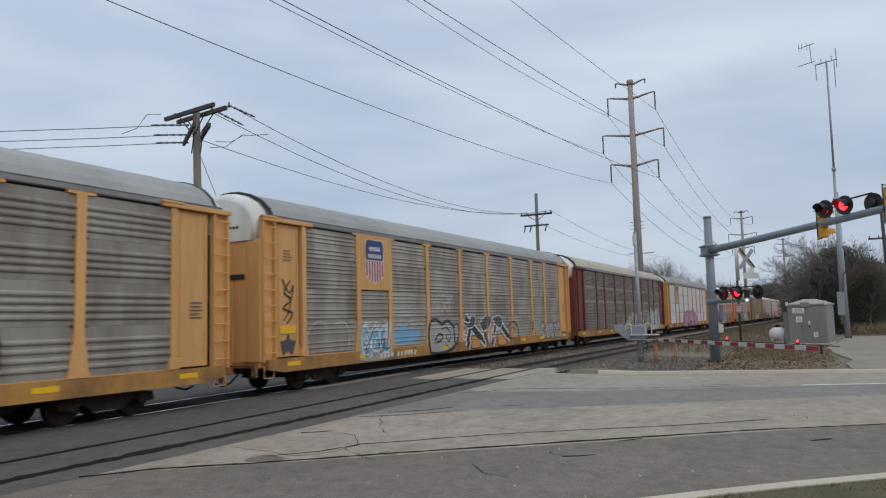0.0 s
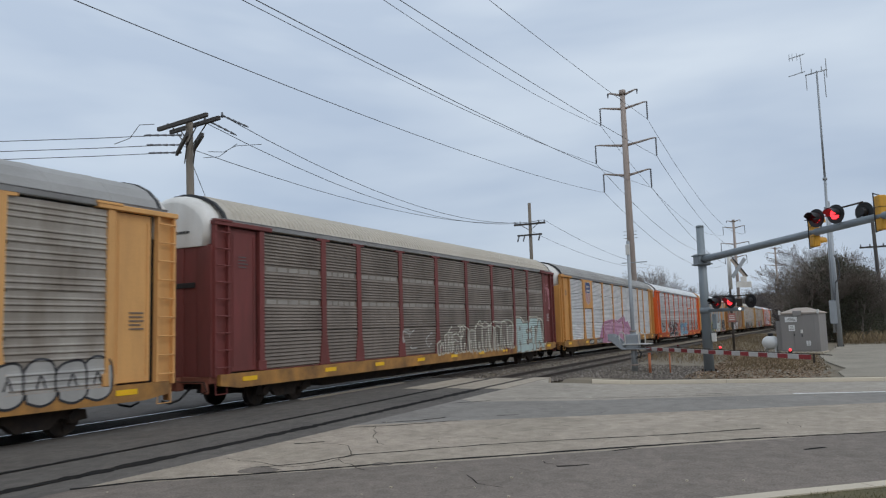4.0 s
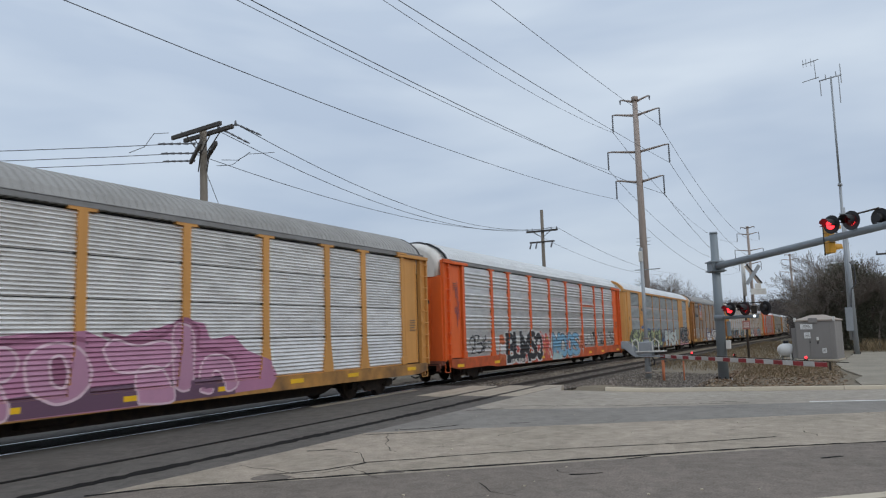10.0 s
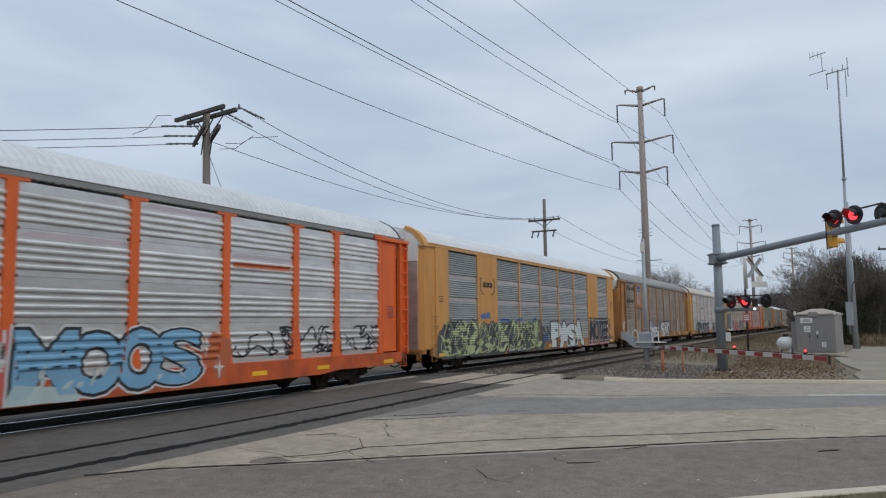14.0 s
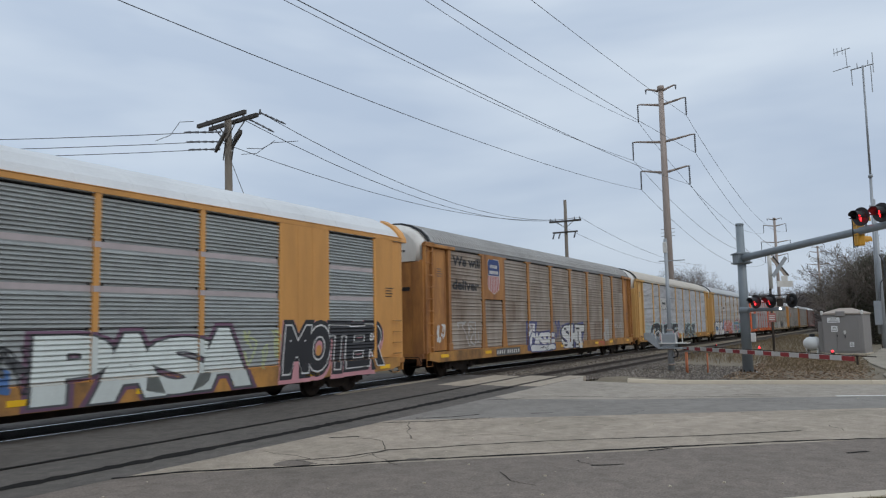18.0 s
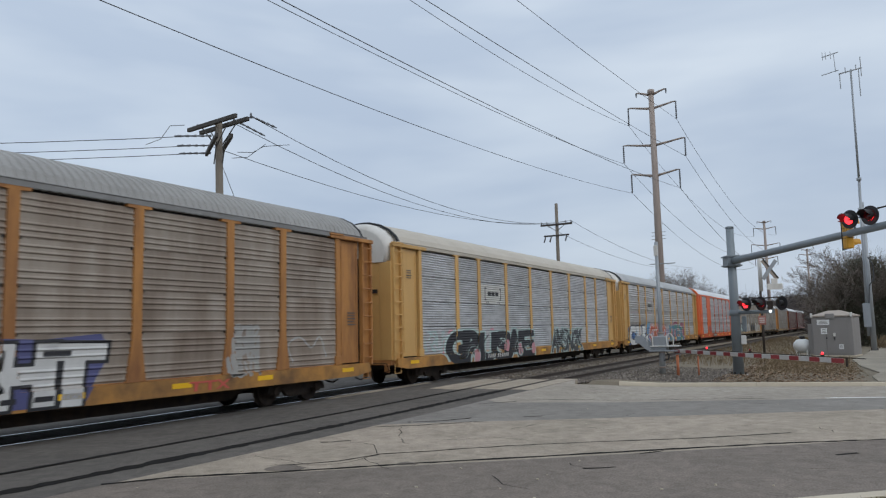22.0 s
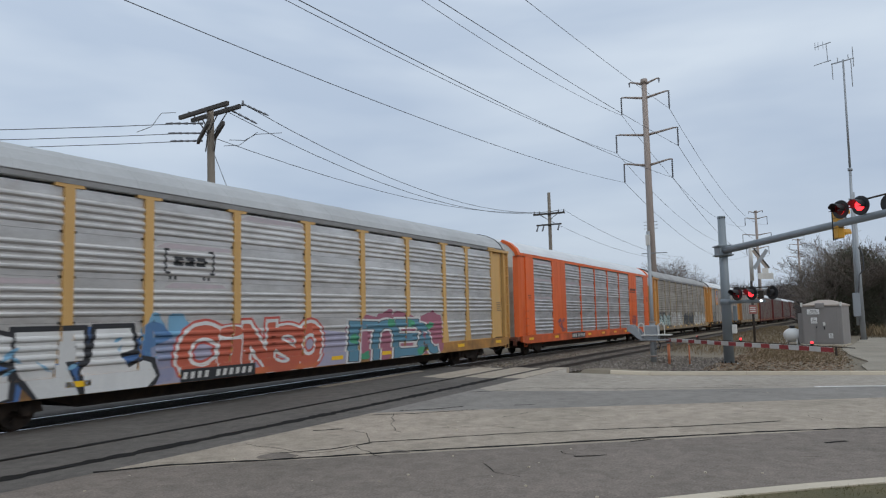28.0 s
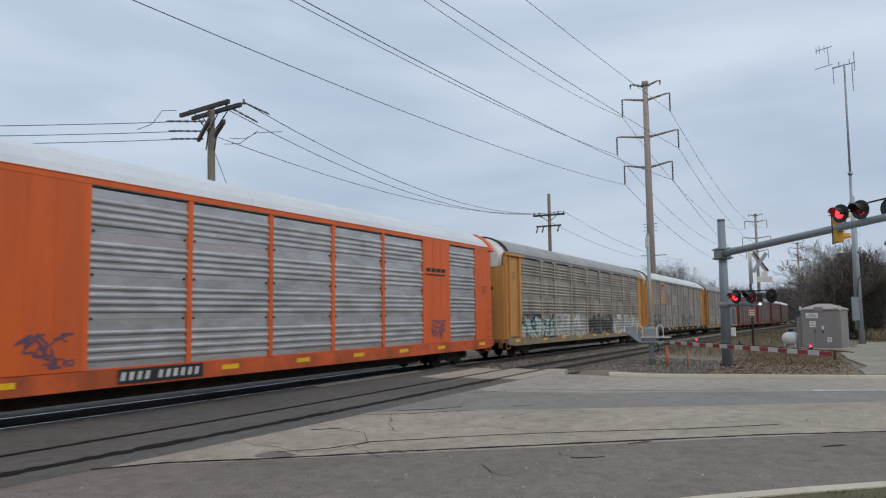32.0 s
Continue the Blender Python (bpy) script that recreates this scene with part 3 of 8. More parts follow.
def sill_outline(deep):
    if deep:
        return [(0.5, 0.72), (1.2, 0.6), (4.2, 0.62), (5.2, 0.53), (22.1, 0.53), (23.1, 0.62), (26.1, 0.6), (LENGTH - 0.5, 0.72), (LENGTH - 0.5, 1.02), (0.5, 1.02)]
    return [(0.2, 0.74), (0.9, 0.64), (26.4, 0.64), (LENGTH - 0.2, 0.74), (LENGTH - 0.2, 1.02), (0.2, 1.02)]


SILL = {d: simple("side_sill", lambda bm, d=d: prism(bm, sill_outline(d), "y", -0.06, 0.06)) for d in (False, True)}
BOTTOM_RAIL = simple("bottom_rail", lambda bm: box(bm, 1.9, LENGTH - 1.9, -0.015, 0.05, 1.022, 1.048, 0.004))
# Deep centre beam, its dark bulk also filling in the shade below the car.
CENTRE_SILL = simple("centre_sill", lambda bm: prism(bm, [(4.6, 0.62), (5.6, 0.3), (21.7, 0.3), (22.7, 0.62)], "y", -0.75, 0.75))
# Black box behind the slats: the car's unlit inside, put into colour.
DARK_INSIDE = simple("inner_wall", lambda bm: box(bm, 0.4, LENGTH - 0.4, -1.36, 1.36, 1.03, 4.92))
DECK = simple("deck", lambda bm: (box(bm, 0.2, LENGTH - 0.2, -1.4, 1.4, 0.92, 1.02), box(bm, 0.4, LENGTH - 0.4, -0.35, 0.35, 0.62, 0.92), [box(bm, 1.6 + 2.2 * i, 1.75 + 2.2 * i, -1.35, 1.35, 0.72, 0.92) for i in range(12)]))
CHORD = simple("top_chord", lambda bm: prism(bm, [(-0.06, 4.945), (0.08, 4.945), (0.08, 5.085), (-0.075, 5.085), (-0.075, 5.07), (-0.06, 5.06)], "x", 0.3, LENGTH - 0.3))
RUNG = simple("rung", lambda bm: tube(bm, (-0.25, -0.075, 0), (0.25, -0.075, 0), 0.019, n=6))
STILE = simple("ladder_stile", lambda bm: box(bm, -0.035, 0.035, -0.06, 0.05, 0.96, 5.0, 0.006))
DOOR_POST = simple("door_post", lambda bm: (box(bm, -0.1, 0.1, -0.05, 0.1, 1.03, 4.9, 0.01), box(bm, -0.16, 0.16, -0.06, 0.1, 1.03, 1.3, 0.01)))
SIDE_DOOR = simple("end_side_sheet", lambda bm: (box(bm, 0.0, 0.98, 0.0, 0.05, 1.06, 4.88, 0.01), box(bm, 0.06, 0.09, -0.015, 0.0, 1.2, 4.7), box(bm, 0.86, 0.9, -0.02, 0.0, 1.2, 4.7)))
HEAD_BEAM = simple("head_beam", lambda bm: (box(bm, -0.02, 2.25, -0.09, 0.08, 4.9, 5.02, 0.012), box(bm, -0.05, 0.62, -0.11, 0.0, 4.99, 5.05, 0.01)))


END_LEAF = simple("door_leaf", lambda bm: box(bm, -0.03, 0.08, -0.24, 0.24, 0.98, 4.35, 0.012))
END_BACK = simple("end_door", lambda bm: box(bm, 0.03, 0.1, -1.46, 1.46, 0.97, 4.4))
def end_cap(bm):
    """The rounded white hood of the end doors, in front of the roof's end."""
    arch = [(-1.36, 4.36)] + [(y * 0.915, z - 0.04) for y, z in ROOF] + [(1.36, 4.36)]
    rings = []
    for x, wide, high in ((0.62, 1.0, 1.0), (0.3, 0.995, 0.985), (0.12, 0.965, 0.95), (0.03, 0.92, 0.9), (-0.01, 0.86, 0.84)):
        rings.append([bm.verts.new((x, y * wide, 4.36 + (z - 4.36) * high)) for y, z in arch])
    n = len(arch)
    for a, b in zip(rings, rings[1:]):
        for i in range(n):
            f = bm.faces.new((a[i], a[(i + 1) % n], b[(i + 1) % n], b[i]))
            f.smooth = i < n - 1
    bm.faces.new(rings[0][::-1])
    bm.faces.new(rings[-1])


END_HIGH = simple("end_door_top", end_cap)
END_SLOT = simple("end_door_vent", lambda bm: box(bm, -0.045, 0.0, -0.9, 0.25, 3.28, 3.42, 0.008))
LOCK_ROD = simple("lock_rod", lambda bm: (tube(bm, (-0.06, 0, 1.1), (-0.06, 0, 4.7), 0.022, n=6), [box(bm, -0.09, 0.0, -0.05, 0.05, z, z + 0.08) for z in (1.4, 2.6, 3.8, 4.5)]))
EAVE_SEAL = simple("roof_end_seal", lambda bm: prism(bm, [(y * 1.004, z + 0.01) for y, z in ROOF] + [(y * 0.97, z - 0.05) for y, z in reversed(ROOF)], "x", -0.07, 0.03))


def coupler(bm):
    box(bm, -0.62, 0.4, -0.1, 0.1, 0.78, 0.96, 0.02)
    box(bm, -0.66, -0.4, -0.19, 0.16, 0.74, 1.0, 0.04)
    box(bm, -0.05, 0.02, -0.3, 0.3, 0.7, 1.02, 0.01)


COUPLER = simple("coupler", coupler)


def end_sill(bm):
    """The deep end beam below the doors, with its draft pocket and hand-hold brackets."""
    box(bm, -0.02, 0.3, -1.42, 1.42, 0.8, 0.985, 0.015)
    box(bm, -0.16, 0.1, -0.42, 0.42, 0.62, 0.97, 0.02)
    for y in (-1.25, 1.25):
        box(bm, -0.06, 0.02, y - 0.09, y + 0.09, 0.55, 0.84, 0.01)


def cut_lever(bm):
    """The bent rod that opens the coupler."""
    pts = [(-0.08, -1.38, 0.62), (-0.12, -1.3, 0.86), (-0.14, -0.5, 0.86), (-0.3, -0.3, 0.95), (-0.42, -0.05, 1.02)]
    for a, b in zip(pts, pts[1:]):
        tube(bm, a, b, 0.016, n=6)
    tube(bm, (-0.08, -1.38, 0.62), (-0.1, -1.2, 0.56), 0.016, n=6)


END_SILL, CUT_LEVER = simple("end_sill", end_sill), simple("cut_lever", cut_lever)
END_NOTE = simple("unreadable_line", lambda bm: [box(bm, -0.019, -0.011, -0.72 + 0.13 * i, -0.62 + 0.13 * i, 0.0, 0.07) for i in range(6)])


def hose(bm):
    pts = [(0.25, -0.45, 0.74), (0.1, -0.45, 0.6), (-0.15, -0.42, 0.4), (-0.42, -0.36, 0.33), (-0.63, -0.3, 0.42)]
    for a, b in zip(pts, pts[1:]):
        tube(bm, a, b, 0.03, n=8)


HOSE = simple("brake_hose", hose)
STEP = simple("sill_step", lambda bm: (tube(bm, (-0.2, 0, 0.42), (0.2, 0, 0.42), 0.014, n=6), tube(bm, (-0.2, 0, 0.42), (-0.2, 0, 0.75), 0.014, n=6), tube(bm, (0.2, 0, 0.42), (0.2, 0, 0.75), 0.014, n=6)))
TAPE = simple("reflector", lambda bm: box(bm, -0.29, 0.29, -0.006, 0.0, 0.0, 0.12))
AIR_TANK = simple("air_reservoir", lambda bm: tube(bm, (-0.6, 0, 0), (0.6, 0, 0), 0.2, n=12))
SOLID_SHEETS = {}


def solid_sheet(width):
    key = round(width, 2)
    if key not in SOLID_SHEETS:
        SOLID_SHEETS[key] = simple("solid_sheet", lambda bm: (box(bm, 0.0, key, -0.052, 0.06, 1.03, 4.97, 0.008), [box(bm, key * f_ - 0.012, key * f_ + 0.012, -0.057, -0.052, 1.1, 4.9) for f_ in (0.33, 0.66)] if key > 1.6 else 0))
    return SOLID_SHEETS[key]


ROUND_END = simple("end_shell", lambda bm: prism(bm, [(0.9, -1.5), (0.35, -1.5), (0.12, -1.44), (0.0, -1.25), (0.0, 1.25), (0.12, 1.44), (0.35, 1.5), (0.9, 1.5), (0.9, 1.38), (0.1, 1.2), (0.1, -1.2), (0.9, -1.38)], "z", 0.98, 4.97))
def end_arch(bm):
    """The painted corner band that curves from the side onto the roof's shoulder."""
    for pts in (ROOF[:5],):
        outer = [(y * 1.014, z + 0.012) for y, z in pts]
        inner = [(y * 0.9, z - (0.1 if z > 5.2 else 0.0)) for y, z in pts]
        prism(bm, outer + inner[::-1], "x", -0.05, 0.3)


END_ARCH = simple("end_arch", end_arch)
END_BACK_ROUND = simple("end_door", lambda bm: box(bm, 0.03, 0.1, -1.26, 1.26, 0.97, 4.4))
END_HIGH_ROUND = simple("end_door_top", lambda bm: ([box(bm, -0.02 + 0.012 * (i % 2), 0.08, -1.24 + 0.496 * i, -0.76 + 0.496 * i, 4.36, 5.0, 0.01) for i in range(5)], prism(bm, [(-1.3, 5.0), (-1.28, 5.1), (-1.17, 5.24), (-0.93, 5.42), (-0.58, 5.56), (0, 5.66), (0.58, 5.56), (0.93, 5.42), (1.17, 5.24), (1.28, 5.1), (1.3, 5.0)], "x", -0.015, 0.06)))
LATCH = simple("latch", lambda bm: box(bm, -0.022, 0.022, -0.03, 0.02, -0.03, 0.03, 0.008))
CORNER_SHEET = simple("corner_sheet", lambda bm: box(bm, 0.02, 0.6, 0.0, 0.04, 0.99, 4.96, 0.008))

cars = []
SILL_PAINT = {"yellow_paint": sill_yellow, "faded_yellow_paint": sill_yellow, "pale_yellow_paint": sill_yellow, "rusty_yellow_paint": sill_yellow, "orange_paint": sill_orange}
mark_dark = material("dark_stencil", (0.05, 0.05, 0.05), 0.6, dirt_amount=0.4, bump=0.0)


def rail_car(index, paint, slats, kind, roof, label, solid=(), deep=False, frame_paint=None, roof_me=None, rounded=False, rows_kind=None, door_paint=None, top_paint=None, shield=None, post_paint=None):
    """One covered car carrier. solid: bays that are closed by plain sheets."""
    frame_paint, door_paint = frame_paint or SILL_PAINT.get(paint.name, paint), door_paint or paint
    end_paint = rust_leaf if "orange" in paint.name or "maroon" in paint.name else rusty_yellow_paint
    car = thing("autorack_car", (0, 0, 0), label, "freight car", "cars of the freight train")
    car["serial"] = index
    cars.append(car)
    shared("deck", DECK, running_gear, car)
    shared("centre_sill", CENTRE_SILL, running_gear, car)
    shared("inner_wall", DARK_INSIDE, black_paint, car)
    for s in (-1, 1):
        turn = 0 if s < 0 else math.pi
        def put(name, me, mat, x, z=0.0, d=0.0, label=""):
            """x along the car, d: how far out of the side's plane."""
            return shared(name, me, mat, car, (x, s * (HALF + d), z), label, turn)
        flip = (lambda x, w: x) if s < 0 else (lambda x, w: x + w)
        put("side_sill", SILL[deep], frame_paint, 0 if s < 0 else LENGTH, 0, 0.01)
        put("bottom_rail", BOTTOM_RAIL, paint, 0 if s < 0 else LENGTH)
        put("top_chord", CHORD, paint if rounded else roof_tan if index == 7 else chord_grey, 0 if s < 0 else LENGTH)
        for i, (a, b) in enumerate(zip(POSTS, POSTS[1:])):
            a_, b_ = a + 0.05, b - 0.05
            if i == shield and s < 0:
                put("shield_sheet", simple("shield_sheet", lambda bm: box(bm, 0.06, b_ - a_ - 0.06, -0.056, 0.02, 3.06, 4.98, 0.01)), paint, a_, 0, 0.0)
            if i in solid:
                put("solid_sheet", solid_sheet(b_ - a_), paint, flip(a_, b_ - a_), 0, 0.0)
                continue
            for j, (z0, z1) in enumerate(zip(ROW_Z, ROW_Z[1:])):
                if i == shield and s < 0 and j > 1:
                    continue
                k = rows_kind[j] if rows_kind else kind
                put("side_panel", panel(k, b_ - a_, z1 - z0), slats, flip(a_, b_ - a_), z0, -0.004)
        if s < 0 and index < 12:
            for x in POSTS[1:-1]:
                for z in ROW_Z[1:4]:
                    for d in (-0.16, 0.16):
                        put("latch", LATCH, black_paint, x + d, z, 0.0)
        for x in POSTS[1:-1]:
            put("side_post", POST_PLAIN if rounded else POST_WIDE if index == 7 else POST_THIN if post_paint else POST_FLARED, post_paint or paint, x, 0, 0.0)
        for e in (0, 1):
            m = (lambda x: x) if e == 0 else (lambda x: LENGTH - x)
            put("door_post", DOOR_POST, paint, m(1.85), 0, 0.0)
            if rounded:
                w = 1.0
                put("solid_sheet", solid_sheet(w), paint, flip(min(m(0.85), m(1.85)), w), 0, 0.0)
                for n in range(4):
                    put("rung", RUNG, frame_paint, m(0.7), 1.15 + 0.36 * n, 0.03)
                put("sill_step", STEP, frame_paint, m(0.7), 0.1, 0.03)
            else:
                put("end_side_sheet", SIDE_DOOR, door_paint, flip(min(m(0.7), m(1.68)), 0.98), 0, -0.04)
                put("corner_sheet", CORNER_SHEET, door_paint, flip(min(m(0.0), m(0.6)), 0.6), 0, -0.05)
                lad = put("ladder", STILE, paint, m(0.06))
                put("ladder_stile", STILE, paint, m(0.54))
                for n in range(9):
                    shared("rung", RUNG, paint, lad, (0.24 if (e == 0) == (s < 0) else -0.24, 0, 1.2 + 0.44 * n))
                put("sill_step", STEP, paint, m(0.3), 0.1)
                if (e == 0) == (s < 0):
                    put("head_beam", HEAD_BEAM, paint, m(0.0))
                else:
                    put("head_beam", HEAD_BEAM, paint, m(2.23))
        for x in (1.3, 5.0, 7.9, 10.9, 13.8, 16.6, 19.4, 22.2, 25.9):
            put("reflector", TAPE, reflector_yellow, x, 0.8 if not deep else 0.68, 0.075)
    roof_ob = shared("roof", ROOF_ROUND if rounded else (roof_me or ROOF_RIBBED), roof, car)
    for e in (0, 1):
        x, turn = (0.0, 0.0) if e == 0 else (LENGTH, math.pi)
        inset = 0.08 if e == 0 else -0.08
        if rounded:
            shared("end_shell", ROUND_END, paint, car, (x, 0, 0), turn=turn)
            shared("end_arch", END_ARCH, paint, roof_ob, (x, 0, 0), "curved painted band round the roof's end", turn)
            shared("end_arch", END_ARCH, paint, roof_ob, (0.25 if e == 0 else LENGTH - 0.25, 0, 0), "curved painted band round the roof's end", turn + math.pi)
            d = shared("end_door", END_BACK_ROUND, zinc_dirty, car, (x, 0, 0), turn=turn)
            for i in range(5):
                shared("door_leaf", END_LEAF, (zinc_grey, zinc_dirty, rust_leaf, rust_leaf, zinc_dirty)[i], d, (0.015 * (i % 2) + 0.01, -0.98 + 0.488 * i, 0))
            shared("lock_rod", LOCK_ROD, zinc_grey, d, (0, -0.74, 0))
            shared("end_door_top", END_HIGH_ROUND, white_paint, car, (x - inset * 0.3, 0, 0), "white upper end doors", turn)
        else:
            d = shared("end_door", END_BACK, door_paint, car, (x, 0, 0), turn=turn)
            for i in range(6):
                shared("door_leaf", END_LEAF, door_paint, d, (0.02 * (i % 2), -1.22 + 0.488 * i, 0))
            shared("end_door_vent", END_SLOT, black_paint, d)
            shared("lock_rod", LOCK_ROD, black_paint, d, (0, 0.6, 0))
            shared("end_door_top", END_HIGH, top_paint or white_paint, car, (x - inset * 0.5, 0, 0), "dirty white top of the end doors", turn)
            shared("roof_end_seal", EAVE_SEAL, black_paint, roof_ob, (ROOF_END if e == 0 else LENGTH - ROOF_END, 0, 0.012), turn=turn)
        shared("end_sill", END_SILL, end_paint, car, (x, 0, 0), "rust-stained end beam", turn)
        shared("cut_lever", CUT_LEVER, running_gear, car, (x, 0, 0), turn=turn)
        if not rounded:
            shared("unreadable_line", END_NOTE, mark_dark, car, (x - inset * 0.5, 0, 4.72), turn=turn)
        shared("coupler", COUPLER, running_gear, car, (x + inset, 0, 0), turn=turn)
        shared("brake_hose", HOSE, black_paint, car, (x + inset, 0, 0), turn=turn)
        bogie = thing("truck")
        bogie.parent, bogie.location = car, (3.3 if e == 0 else LENGTH - 3.3, 0, 0)
        for s in (-1, 1):
            shared("side_frame", SIDE_FRAME, running_gear, bogie, (0, s * 1.06, 0))
            shared("spring_nest", SPRINGS, running_gear, bogie, (0, s * 1.06, 0))
        shared("bolster", BOLSTER, running_gear, bogie)
        for dx in (-0.89, 0.89):
            wheels = shared("wheelset", WHEELSET, running_gear, bogie, (dx, 0, WHEEL + 0.01))
            wheels["turns"] = dx
    shared("air_reservoir", AIR_TANK, running_gear, car, (12.2, -0.8, 0.6))
    return car


c0 = rail_car(0, faded_yellow_paint, zinc_dirty, "group", roof_grey, "weathered car carrier with grey slats and yellow posts", roof_me=ROOF_SMOOTH)
c1 = rail_car(1, faded_yellow_paint, zinc_dirty, "spread", roof_grey, "grimy car carrier with yellow posts and a shield panel", shield=1, roof_me=ROOF_SMOOTH)
c2 = rail_car(2, maroon_paint, zinc_brown, "fine", roof_tan, "brown grimed car carrier with maroon posts", frame_paint=sill_yellow, rows_kind=("fine", "fineband", "fineband", "fine"))
c3 = rail_car(3, yellow_paint, zinc_clean, "fine", roof_grey, "clean car carrier with pale slats and yellow posts", shield=1)
c4 = rail_car(4, orange_paint, zinc_clean, "group", roof_white, "silver car carrier with orange posts", deep=True)
c5 = rail_car(5, yellow_paint, zinc_slate, "fine", roof_white, "yellow car carrier with solid sheets and grey slats", solid=(1, 7), deep=True, rounded=True, rows_kind=("fine", "fineband", "fineband", "fine"))
c6 = rail_car(6, rusty_yellow_paint, zinc_rusty, "spread", roof_grey, "rusty car carrier with grimy slats and yellow posts", shield=1)
c7 = rail_car(7, pale_yellow_paint, zinc_grey, "fine", roof_tan, "car carrier with finely ribbed grey slats and pale yellow posts", roof_me=ROOF_SMOOTH, post_paint=pale_yellow_paint)
c8 = rail_car(8, pale_yellow_paint, zinc_bright, "group", roof_pale, "silver car carrier with yellow posts and large graffiti", roof_me=ROOF_SMOOTH)
c9 = rail_car(9, orange_paint, zinc_grey, "group", roof_white, "orange car carrier with solid sheets and silver slats", solid=(1, 7), rounded=True)
c10 = rail_car(10, yellow_paint, zinc_dirty, "group", roof_grey, "grimy car carrier with thin pale posts and low graffiti", roof_me=ROOF_SMOOTH, post_paint=pale_post, frame_paint=dull_tan)
c11 = rail_car(11, yellow_paint, zinc_dirty, "spread", roof_white, "grimy car carrier with a white roof and yellow ends", shield=1, post_paint=zinc_dirty, frame_paint=running_gear)
c12 = rail_car(12, rusty_yellow_paint, zinc_dirty, "fine", roof_grey, "brownish car carrier with a grey roof", post_paint=zinc_dirty, frame_paint=dull_tan)
c13 = rail_car(13, maroon_paint, zinc_brown, "fine", roof_white, "brown grimed car carrier with a white roof")
c14 = rail_car(14, maroon_paint, zinc_brown, "fine", roof_grey, "brown grimed car carrier with dark posts")
c15 = rail_car(15, maroon_paint, zinc_brown, "fine", roof_white, "dark brown car carrier")
c16 = rail_car(16, maroon_paint, zinc_brown, "fine", roof_white, "dark car carrier at the end of the train")

# ---- lettering, emblems and graffiti on the cars ----
def spray(name, colour, dirt=0.45):
    return material(name, colour, 0.6, dirt=tuple(c * 0.6 + 0.04 for c in colour), dirt_amount=dirt, dirt_scale=1.6, streak=3, grain=35, bump=0.03)


ink_white, ink_black = spray("white_spray", (0.66, 0.66, 0.65)), spray("black_spray", (0.022, 0.022, 0.026), 0.3)
ink_pink, ink_plum = spray("pink_spray", (0.46, 0.20, 0.32)), spray("plum_spray", (0.15, 0.075, 0.125))
ink_red, ink_orange = spray("red_spray", (0.56, 0.10, 0.075)), spray("orange_spray", (0.55, 0.14, 0.05))
ink_blue, ink_sky = spray("blue_spray", (0.06, 0.15, 0.36)), spray("sky_blue_spray", (0.19, 0.40, 0.58))
ink_teal, ink_lime = spray("teal_spray", (0.09, 0.27, 0.30)), spray("pale_lime_spray", (0.47, 0.52, 0.27))
ink_mint, ink_lilac = spray("mint_spray", (0.45, 0.56, 0.545)), spray("lilac_spray", (0.36, 0.34, 0.44))
ink_rose, ink_slate = spray("rose_spray", (0.62, 0.30, 0.33)), spray("slate_spray", (0.075, 0.08, 0.085), 0.6)
ink_faded = spray("faded_white_spray", (0.42, 0.41, 0.39), 0.7)
mark_white, mark_black, mark_grey = spray("stencil_white", (0.62, 0.61, 0.58), 0.3), spray("stencil_black", (0.02, 0.02, 0.022), 0.3), spray("stencil_grey", (0.10, 0.10, 0.10), 0.4)
shield_blue, shield_red = spray("shield_blue", (0.03, 0.06, 0.20), 0.3), spray("shield_red", (0.40, 0.05, 0.06), 0.3)


faded_band = spray("faded_pink_strip", (0.50, 0.435, 0.44), 0.6)


